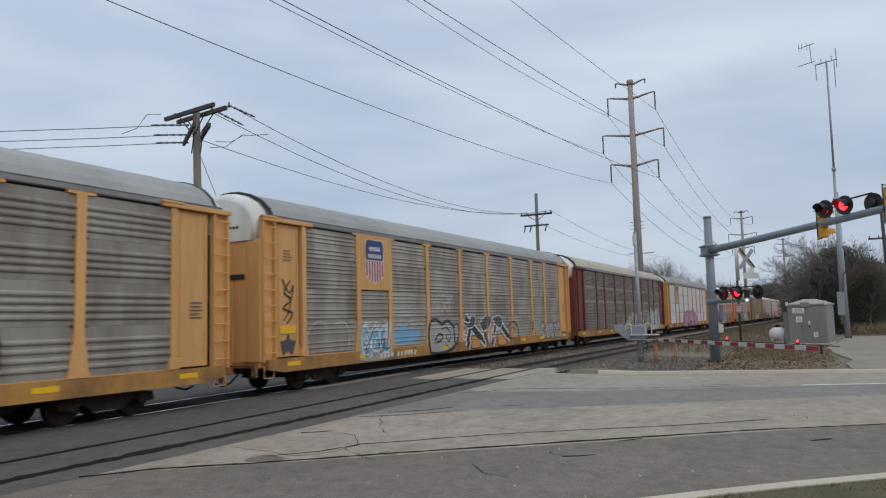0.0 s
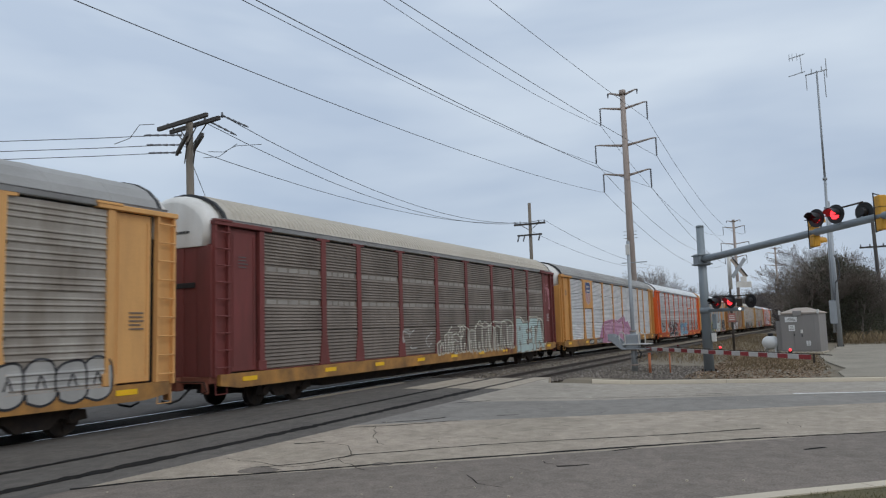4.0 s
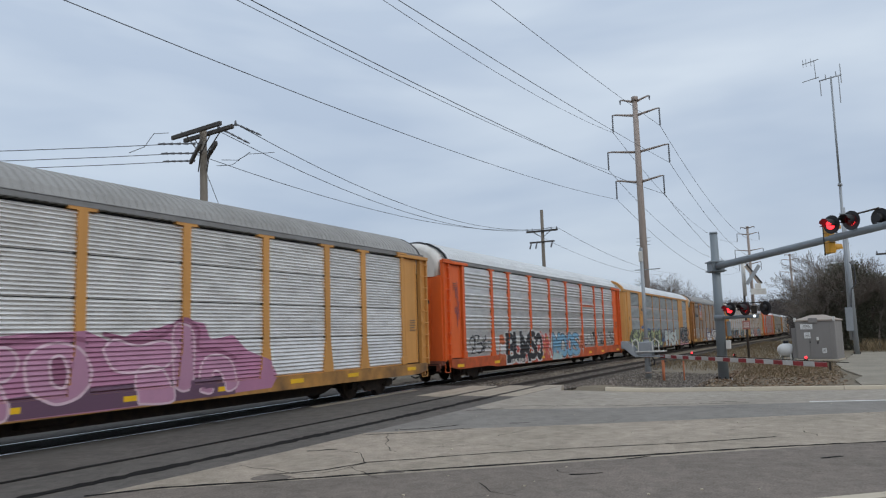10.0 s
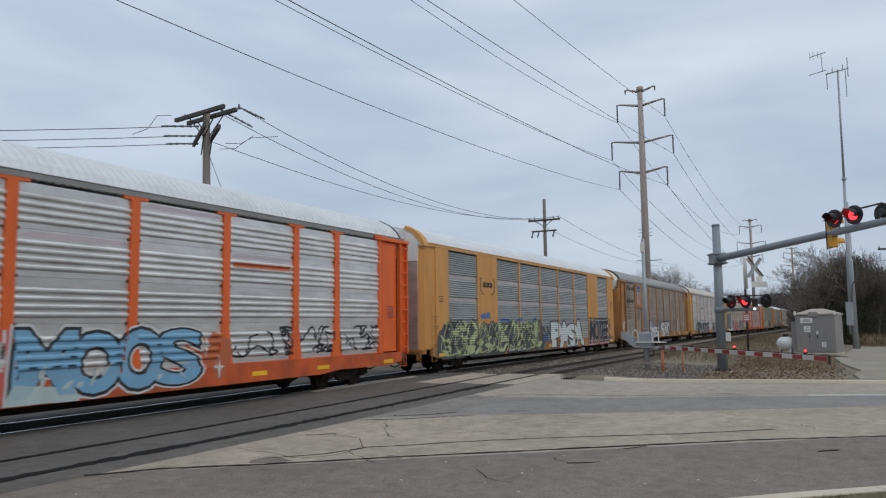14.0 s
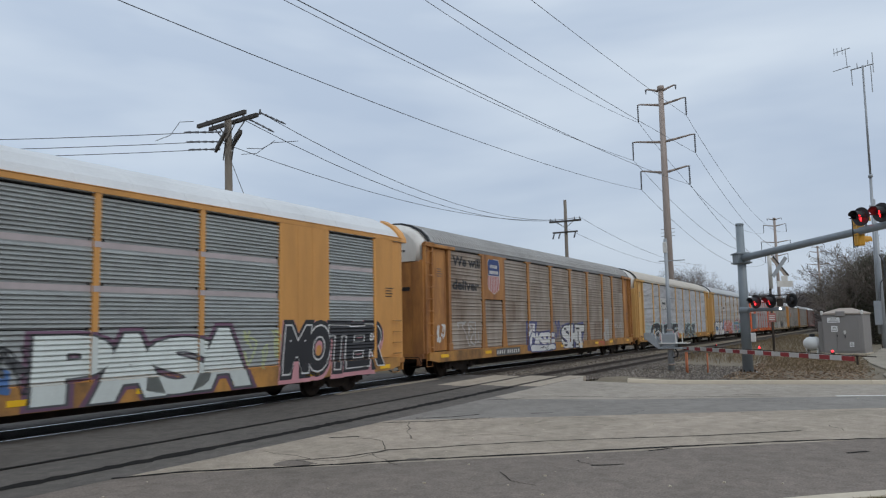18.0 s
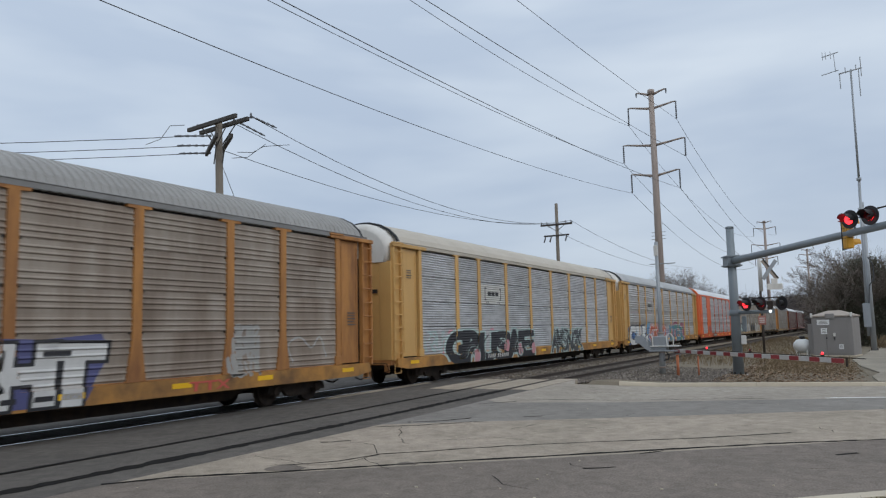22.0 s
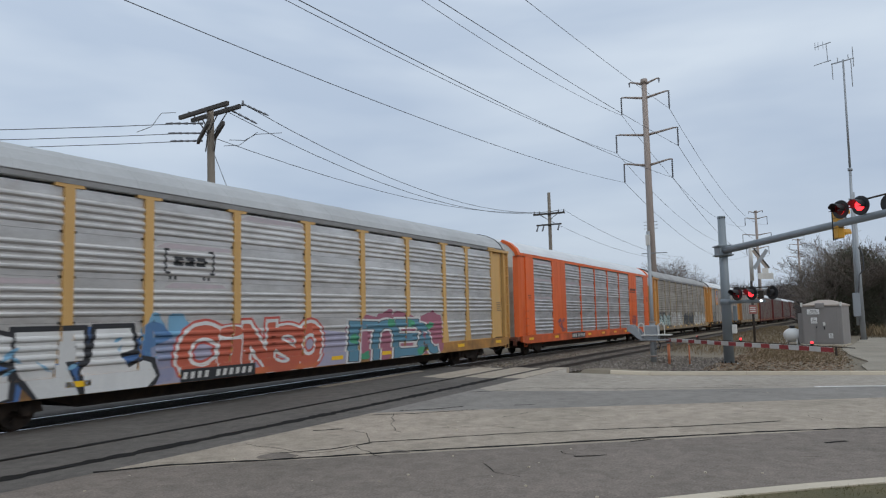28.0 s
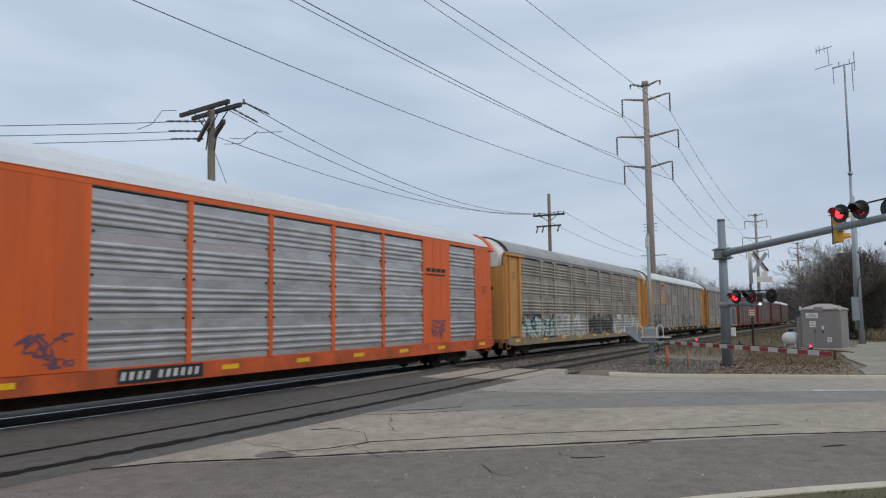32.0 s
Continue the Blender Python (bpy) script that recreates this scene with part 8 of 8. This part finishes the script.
for y in (-1.2, -0.5, 0.5, 1.2):
    small_insulator(pc, (-0.28, y, 8.15))
spans = [((22.68, 21.45, 11.1), (63.1, 21.6, 11.6), 1.75), ((22.68, 22.4, 10.95), (63.1, 22.1, 11.6), 1.75), ((22.7, 23.6, 10.1), (63.1, 24.4, 11.6), 1.0),
         ((63.1, 21.6, 11.6), (120, 21.6, 11.0), 1.0), ((63.1, 24.4, 11.6), (120, 24.4, 11.0), 1.0)]
for d_ in (-1.5, 0.1, 1.5):
    spans.append(((22.2 + d_ * 0.69, 23.2 + d_ * 0.72, 10.05), (-6 + d_ * 0.69, 62 + d_ * 0.72, 10.6), 0.9))
for a, b, sag in spans:
    bm = bmesh.new()
    cable(bm, a, b, sag, 0.016, 14)
    tagged(part("overhead_wire", bm, wire_black), "thin dark overhead wire", "wire", "wires between the wooden poles")
strings = [((22.68, 21.45, 11.1), (24.3, 21.46, 10.98)), ((22.68, 22.4, 11.1), (24.6, 22.39, 10.82)), ((21.16, 22.12, 10.03), (20.3, 23.3, 10.0)), ((22.27, 23.27, 10.03), (21.4, 24.4, 10.0)), ((23.2, 24.28, 10.03), (22.4, 25.4, 10.0))]
for a, b in strings:
    bm = bmesh.new()
    sheds(bm, a, b, 5, 0.055, 0.025, 7)
    tagged(part("strain_insulator", bm, insulator_grey), "grey strain insulator string on the corner pole", "insulator", "strain insulators")
for pts in ([(22.0, 24.6, 11.05), (21.5, 24.9, 10.95), (21.1, 25.0, 10.3), (20.6, 25.3, 9.99)], [(22.9, 22.4, 9.75), (23.6, 22.2, 9.85), (24.4, 22.3, 10.3), (25.4, 21.7, 10.5)], [(22.8, 22.6, 9.5), (23.5, 22.4, 9.65), (24.6, 22.39, 10.45)]):
    bm = bmesh.new()
    for a, b in zip(pts, pts[1:]):
        tube(bm, a, b, 0.014, n=5)
    tagged(part("jumper_wire", bm, wire_black), "loose jumper wire on the corner pole", "wire", "jumper wires")
for a, b in (((22.45, 23.1, 9.9), (25.8, 24.6, 0)), ((22.45, 23.1, 9.7), (27.5, 22.6, 0))):
    bm = bmesh.new()
    tube(bm, a, b, 0.013, n=5)
    tagged(part("guy_wire", bm, wire_black), "thin guy wire of the corner pole", "wire", "guy wires")

# ---- ground cover ----
def scatter(name, mat, label, category, count, place, shape, seed):
    """Many loose pieces as one object of kind stuff."""
    rnd = random.Random(seed)
    verts, faces = [], []
    for _ in range(count):
        p = place(rnd)
        if p is None:
            continue
        vs, fs = shape(rnd, p)
        o = len(verts)
        verts += vs
        faces += [tuple(i + o for i in f) for f in fs]
    me = bpy.data.meshes.new(name)
    me.from_pydata(verts, [], faces)
    me.materials.append(mat)
    return tagged(new(name, me), label, category, kind="stuff")


def stone(rnd, p):
    r = rnd.uniform(0.018, 0.05) * (1 + 0.5 * (rnd.random() < 0.12))
    s = [r * rnd.uniform(0.6, 1.3) for _ in range(6)]
    a = rnd.uniform(0, 6.28)
    c, d = math.cos(a), math.sin(a)
    q = [(s[0], 0, 0), (0, s[1], 0), (-s[2], 0, 0), (0, -s[3], 0), (0, 0, s[4] * 0.8), (0, 0, -s[5])]
    return ([(p[0] + x * c - y * d, p[1] + x * d + y * c, p[2] + z) for x, y, z in q], [(0, 1, 4), (1, 2, 4), (2, 3, 4), (3, 0, 4), (1, 0, 5), (2, 1, 5), (3, 2, 5), (0, 3, 5)])


def leaf(rnd, p):
    r, a, b = rnd.uniform(0.03, 0.075), rnd.uniform(0, 6.28), rnd.uniform(-0.7, 0.7)
    c, d = math.cos(a), math.sin(a)
    pts = [(-r, 0, 0), (0, -r * 0.5, r * b), (r, 0, r * 0.4), (0, r * 0.5, -r * b * 0.5 + 0.01)]
    return [(p[0] + x * c - y * d, p[1] + x * d + y * c, p[2] + 0.02 + abs(z)) for x, y, z in pts], [(0, 1, 2, 3)]


def blade(lo, hi):
    def shape(rnd, p):
        h, a, w = rnd.uniform(lo, hi), rnd.uniform(0, 6.28), rnd.uniform(0.004, 0.01)
        dx, dy = math.cos(a), math.sin(a)
        b = rnd.uniform(0.1, 0.8) * h
        return [(p[0] - dy * w, p[1] + dx * w, p[2]), (p[0] + dy * w, p[1] - dx * w, p[2]), (p[0] + dx * b * 0.4 + dy * w * 0.6, p[1] + dy * b * 0.4 - dx * w * 0.6, p[2] + h * 0.6), (p[0] + dx * b, p[1] + dy * b, p[2] + h)], [(0, 1, 2), (0, 2, 3)]
    return shape


def island(name, base, spread, rough=0.9):
    """Loose pieces, each in a tone of its own between base's shades."""
    m = bpy.data.materials.new(name)
    m.use_nodes = True
    t = m.node_tree
    b = t.nodes["Principled BSDF"]
    b.inputs["Roughness"].default_value = rough
    g = t.nodes.new("ShaderNodeNewGeometry")
    r = t.nodes.new("ShaderNodeValToRGB")
    e = r.color_ramp.elements
    e[0].color, e[1].color = (*base[0], 1), (*base[-1], 1)
    for i, c in enumerate(base[1:-1]):
        n = e.new((i + 1) / (len(base) - 1))
        n.color = (*c, 1)
    t.links.new(g.outputs["Random Per Island"], r.inputs[0])
    t.links.new(r.outputs[0], b.inputs["Base Color"])
    return m


def on_ballast(rnd):
    x = 27.3 + 26 * rnd.random() ** 1.7
    y = rnd.uniform(4.3, 17.5)
    if y < 8.2 and (x > 36 or x < far_kerb_x(y) + 0.6):
        return None
    if abs(y - TRACK_A) < 0.9 and rnd.random() < 0.4:
        return None
    return x, y, ground_height(x, y) + 0.005


stone_mix = island("mixed_ballast_stone", [(0.065, 0.052, 0.044), (0.14, 0.118, 0.10), (0.09, 0.073, 0.06), (0.30, 0.27, 0.235), (0.115, 0.094, 0.078)], 0)
leaf_mix = island("dead_leaves", [(0.10, 0.055, 0.03), (0.22, 0.13, 0.07), (0.34, 0.25, 0.16), (0.16, 0.09, 0.05), (0.45, 0.36, 0.26)], 0)
straw_mix = island("dead_grass", [(0.12, 0.085, 0.05), (0.24, 0.18, 0.1), (0.17, 0.12, 0.07)], 0)
lawn_mix = island("winter_lawn", [(0.055, 0.06, 0.02), (0.105, 0.09, 0.035), (0.08, 0.078, 0.025), (0.15, 0.115, 0.055)], 0)
scatter("ballast_stones", stone_mix, "loose grey and brown ballast stones between the rails", "ballast", 32000, on_ballast, stone, 1)


def on_verge(rnd):
    x, y = rnd.uniform(27.2, 47), rnd.uniform(-0.4, 4.6)
    if x < far_kerb_x(y) + 0.5 or y < 0.2 + 0.03 * (x - 30) + abs(rnd.gauss(0, 0.5)) - 0.5:
        return None
    return x, y, ground_height(x, y)


scatter("leaf_litter", leaf_mix, "brown and tan dead leaves on the verge", "leaves", 11000, on_verge, leaf, 2)
scatter("verge_grass", straw_mix, "short matted dead grass on the verge", "grass", 9000, lambda r: (lambda p: p if p and p[0] > 32.4 and p[1] < 3.9 else None)(on_verge(r)), blade(0.04, 0.2), 3)


def far_field(rnd):
    x, y = rnd.uniform(38, 110), rnd.uniform(2.5, 9.0)
    return (x, y, ground_height(x, y)) if y > 3.2 + 0.0 * x else None


scatter("field_grass", straw_mix, "tufts of dead grass beside the track", "grass", 9000, far_field, blade(0.08, 0.4), 5)


def brush_edge(rnd):
    return rnd.uniform(63, 90), rnd.uniform(-14, -1.0), 0.05


scatter("brush_grass", straw_mix, "tall dead grass at the yard's edge", "grass", 5000, brush_edge, blade(0.3, 1.1), 6)


def on_lawn(rnd):
    y = rnd.uniform(-3.4, 2.8)
    x = near_kerb_x(y) - 0.4 - 3.2 * rnd.random() ** 1.5
    return x, y, ground_height(x, y) - 0.01


scatter("lawn_grass", lawn_mix, "short winter lawn behind the near kerb", "grass", 16000, on_lawn, blade(0.03, 0.085), 7)
bm = bmesh.new()
ys_l = [-12, -6, -3, -1, 0, 1, 2, 3, 4, 5]
prism(bm, [(near_kerb_x(y) - 0.3, y) for y in ys_l] + [(-8, 5), (-8, -12)], "z", -0.1, 0.105)
tagged(part("lawn", bm, material("lawn_soil", (0.085, 0.075, 0.032), 0.95, dirt=(0.15, 0.12, 0.06), dirt_amount=0.8, dirt_scale=1.2, grain=40, grain_amount=0.4, bump=0.6, by_world=True)), "worn green and brown winter lawn", "lawn", kind="structure")


# ---- trees ----
bark = material("grey_brown_bark", (0.17, 0.142, 0.12), 0.9, dirt=(0.115, 0.095, 0.082), dirt_amount=0.7, dirt_scale=2, bump=0.3)


def bare_crown(seed, height, levels, radius):
    """Forking limbs that end in fine twigs."""
    rnd = random.Random(seed)
    verts, faces = [], []

    def limb(p, q, r0, r1, n):
        d = (q - p).normalized()
        u = d.orthogonal().normalized()
        v = d.cross(u)
        o = len(verts)
        for c, r in ((p, r0), (q, r1)):
            for k in range(n):
                a = 6.28318 * k / n
                verts.append(tuple(c + u * (r * math.cos(a)) + v * (r * math.sin(a))))
        for k in range(n):
            faces.append((o + k, o + (k + 1) % n, o + n + (k + 1) % n, o + n + k))

    def grow(p, d, length, r, level):
        n = 6 if level < 1 else 4 if level < 3 else 3
        for i in range(3):
            d = (d + Vector((rnd.gauss(0, 0.13), rnd.gauss(0, 0.13), rnd.gauss(0.07, 0.08)))).normalized()
            q = p + d * length / 3
            r1 = r * 0.8
            limb(p, q, max(r, 0.008), max(r1, 0.006), n)
            p, r = q, r1
            if level < levels:
                for _ in range(2 if i == 2 or level < 2 else 1):
                    side_ = d.cross(Vector((rnd.gauss(0, 1), rnd.gauss(0, 1), rnd.gauss(0, 1)))).normalized()
                    a = rnd.uniform(0.45, 0.95)
                    nd = (d * math.cos(a) + side_ * math.sin(a)).normalized()
                    if nd.z < -0.1:
                        nd.z *= -0.6
                    grow(p, nd, length * rnd.uniform(0.5, 0.78), r * rnd.uniform(0.5, 0.7), level + 1)
    grow(Vector((0, 0, height * 0.2)), Vector((rnd.uniform(-0.1, 0.1), rnd.uniform(-0.1, 0.1), 1)).normalized(), height * 0.36, radius, 0)
    me = bpy.data.meshes.new("crown")
    me.from_pydata(verts, [], faces)
    me.materials.append(bark)
    return me


def bare_tree(seed, height, levels=5, label="leafless winter tree with fine grey-brown twigs"):
    tr = thing("bare_tree", (0, 0, 0), label, "tree")
    crown = new("crown", bare_crown(seed, height, levels, height * 0.014))
    crown.parent = tr
    part("trunk", tube(bmesh.new(), (0, 0, -0.3), (0, 0, height * 0.21), height * 0.02, height * 0.0142, n=9), bark, tr)
    return tr


def put_tree(tree, x, y, turn=0, scale=1.0):
    c = copy_thing(tree, pose(x, y, 0, 0, 0, turn))
    c.scale = (scale, scale, scale)
    return c


tree_kinds = [bare_tree(11, 8), bare_tree(23, 8.6), bare_tree(37, 7.4)]
spots = [(69.6, -1.0, 210, 0.92), (70.2, 0.8, 140, 0.86), (69.8, -2.8, 80, 0.8), (72, 1.2, 300, 0.95), (73, 0.2, 75, 1.02), (71, -3.4, 30, 0.85), (76, 2.6, 40, 0.9), (77, -0.9, 120, 1.0), (84, 2.6, 200, 1.0), (80, -3.2, 250, 0.95), (88, 3.0, 100, 0.9), (90, -5.5, 10, 0.8), (98, -8, 70, 0.8), (94, -10.5, 300, 0.75), (104, -12.5, 160, 0.7),
         (128, 27, 30, 1.4), (134, 25.5, 150, 1.35), (122, 29.5, 260, 1.25), (140, 26.5, 80, 1.4), (118, 27, 10, 1.1), (150, 25.5, 220, 1.25), (165, 27, 130, 1.2), (180, 26, 40, 1.25), (144, 29, 20, 1.4)]
for i, (x, y, a, s) in enumerate(spots):
    put_tree(tree_kinds[i % 3], x, y, a, s)
for k, tree in enumerate(tree_kinds):
    tree.location = (150 + 14 * k, 31 + 2 * k, 0)


def evergreen(seed, height, width, label):
    """A dense conifer: a trunk and thousands of small sprays on crowded boughs."""
    rnd = random.Random(seed)
    ev = thing("evergreen_tree", (0, 0, 0), label, "tree")
    part("trunk", tube(bmesh.new(), (0, 0, -0.2), (0, 0, height * 0.9), width * 0.045, width * 0.01, n=8), bark, ev)
    verts, faces = [], []
    for _ in range(int(34 * height)):
        u = rnd.random() ** 0.9
        z = height * (0.03 + 0.92 * u)
        reach = width * 0.5 * math.sqrt(max(0.02, 1 - u ** 2.4)) * rnd.uniform(0.7, 1.08)
        a = rnd.uniform(0, 6.283)
        for _k in range(36):
            t = 0.35 + 0.65 * rnd.random() ** 0.5
            cx = math.cos(a) * reach * t + rnd.gauss(0, 0.3)
            cy = math.sin(a) * reach * t + rnd.gauss(0, 0.3)
            cz = z + rnd.gauss(0.2 * t, 0.3)
            r = rnd.uniform(0.06, 0.15)
            d = Vector((cx, cy, rnd.uniform(0.4, 2.2))).normalized()
            s = d.cross(Vector((rnd.gauss(0, 1), rnd.gauss(0, 1), rnd.gauss(0, 1)))).normalized()
            c = Vector((cx, cy, max(0.05, cz)))
            o = len(verts)
            verts += [tuple(c - s * r * 0.55), tuple(c + d * r * 1.1), tuple(c + s * r * 0.55), tuple(c - d * r * 0.4)]
            faces += [(o, o + 1, o + 2), (o, o + 2, o + 3)]
    me = bpy.data.meshes.new("crown")
    me.from_pydata(verts, [], faces)
    me.materials.append(needle_mix)
    cr = new("crown", me)
    cr.parent = ev
    return ev


needle_mix = island("dark_evergreen_spray", [(0.085, 0.098, 0.064), (0.135, 0.138, 0.098), (0.115, 0.115, 0.085), (0.17, 0.155, 0.12)], 0)
ev_kinds = [evergreen(3, 7.2, 5.2, "dense dark evergreen at the edge of the yard"), evergreen(8, 6.2, 4.6, "broad dark evergreen at the edge of the yard")]
for i, (x, y, a, s) in enumerate(((71.5, -1.2, 90, 1.0), (73.5, 0.6, 40, 0.86), (71.2, -2.6, 200, 0.86), (76, -1.6, 130, 1.0), (79, 1.6, 20, 0.72))):
    put_tree(ev_kinds[i % 2], x, y, a, s)
ev_kinds[0].location, ev_kinds[1].location = (72.0, -0.3, 0), (76, -3.6, 0)


def far_woods():
    """The winter woods along the horizon."""
    rnd = random.Random(77)
    verts, faces = [], []

    def stick(p, q, r):
        d = (q - p).normalized()
        s = d.cross(Vector((rnd.gauss(0, 1), rnd.gauss(0, 1), rnd.gauss(0, 1)))).normalized() * r
        o = len(verts)
        verts.extend([tuple(p - s), tuple(p + s), tuple(q)])
        faces.append((o, o + 1, o + 2))
    for i in range(820):
        if i < 330:
            az, far, rise = rnd.uniform(1.2, 11.0), rnd.uniform(175, 400), 0.047
            if far * math.sin(radians(az)) < 21:
                far = rnd.uniform(430, 500) if az < 3 else 22 / math.sin(radians(az)) + rnd.uniform(0, 30)
        elif i < 760:
            az, far, rise = rnd.uniform(-20, 2.6), rnd.uniform(105, 230), 0.046
        else:
            az, far, rise = rnd.uniform(11, 60), rnd.uniform(120, 300), 0.03
        x, y = far * math.cos(radians(az)), far * math.sin(radians(az))
        h = 2 + far * rise * rnd.uniform(0.72, 1.08) * (0.92 + 0.1 * math.sin(az * 2.1))
        base = Vector((x, y, 0))
        stick(base, base + Vector((0, 0, h)), 0.2)
        w = h * rnd.uniform(0.3, 0.42)
        for _k in range(170):
            u = rnd.random() ** 0.8
            p = base + Vector((rnd.gauss(0, 0.5), rnd.gauss(0, 0.5), h * 0.68 * u))
            a, ln = rnd.uniform(0, 6.283), w * rnd.uniform(0.35, 1.0) * (1.15 - 0.45 * u)
            q = p + Vector((math.cos(a) * ln, math.sin(a) * ln, rnd.uniform(0.3, 1.1) * ln))
            stick(p, q, rnd.uniform(0.05, 0.14))
    me = bpy.data.meshes.new("far_woods")
    me.from_pydata(verts, [], faces)
    me.materials.append(island("winter_woods", [(0.075, 0.064, 0.06), (0.12, 0.10, 0.09), (0.09, 0.08, 0.078)], 0))
    tagged(new("far_woods", me), "brown leafless woods along the horizon", "woods", kind="stuff")


far_woods()

# unseen wall added behind the viewer, for the cars' bright steel to mirror
rnd = random.Random(31)
bm = bmesh.new()
top_line = [(-110 + 4 * i, 12.5 + rnd.uniform(-1.6, 1.6)) for i in range(45)]
prism(bm, [(-110, -0.2)] + top_line + [(66, -0.2)], "y", -43, -40)
tagged(part("backdrop", bm, material("unseen_backdrop_brown", (0.085, 0.075, 0.066), 0.95, dirt=(0.05, 0.045, 0.04), dirt_amount=0.8, dirt_scale=0.3, grain=3, grain_amount=0.4, bump=0.8, streak=4)), "brown wall added unseen behind the viewer", "woods", kind="structure")


# ---- what moves ----
def motions():
    """The whole train rolls past at one steady speed, its wheels turning."""
    for car in cars:
        start = FIRST + PITCH * car["serial"]
        rows = []
        for t in range(int(CLIP) + 1):
            x = start - SPEED * t
            za, zb = grade(x + 3.3), grade(x + LENGTH - 3.3)
            slope = (zb - za) / (LENGTH - 6.6)
            rows.append((t, pose(x, TRACK_A, za - 3.3 * slope, 0, -math.degrees(math.atan(slope)), 0)))
        walk(car, rows)
    step = 2 / FPS
    for car in cars[:11]:
        for ob in car.children_recursive:
            if "turns" in ob:
                rows = []
                for i in range(int(CLIP / step) + 1):
                    t = i * step
                    spin = Matrix.Rotation(-SPEED * t / WHEEL, 4, "Y")
                    rows.append((t, Matrix.Translation((ob["turns"], 0, WHEEL + 0.01)) @ spin))
                walk(ob, rows)
    # crossing lights: the lens plates turn over in step, first one of a pair, then the other
    changes = [5.55 + 0.5405 * k for k in range(-10, 50) if 0.1 < 5.55 + 0.5405 * k < CLIP - 0.1]
    for plate, side, here in [(p, s, Vector((-0.045, 0, 0))) for p, s in flashers] + [(p, s, Vector((l, 0, 0.18))) for p, s, l in gate_lamps]:
        # side 1 shows its lit face at the start
        angle = 0.0 if side == 1 else 180.0
        rows = [(0.0, Matrix.Translation(here) @ pose(0, 0, 0, 0, 0, angle))]
        for c in changes:
            f = round(c * FPS)
            for k in range(4):
                rows.append(((f + k - 1) / FPS, Matrix.Translation(here) @ pose(0, 0, 0, 0, 0, angle + 60 * k)))
            angle += 180
        rows.append((CLIP, Matrix.Translation(here) @ pose(0, 0, 0, 0, 0, angle)))
        walk(plate, rows)


motions()
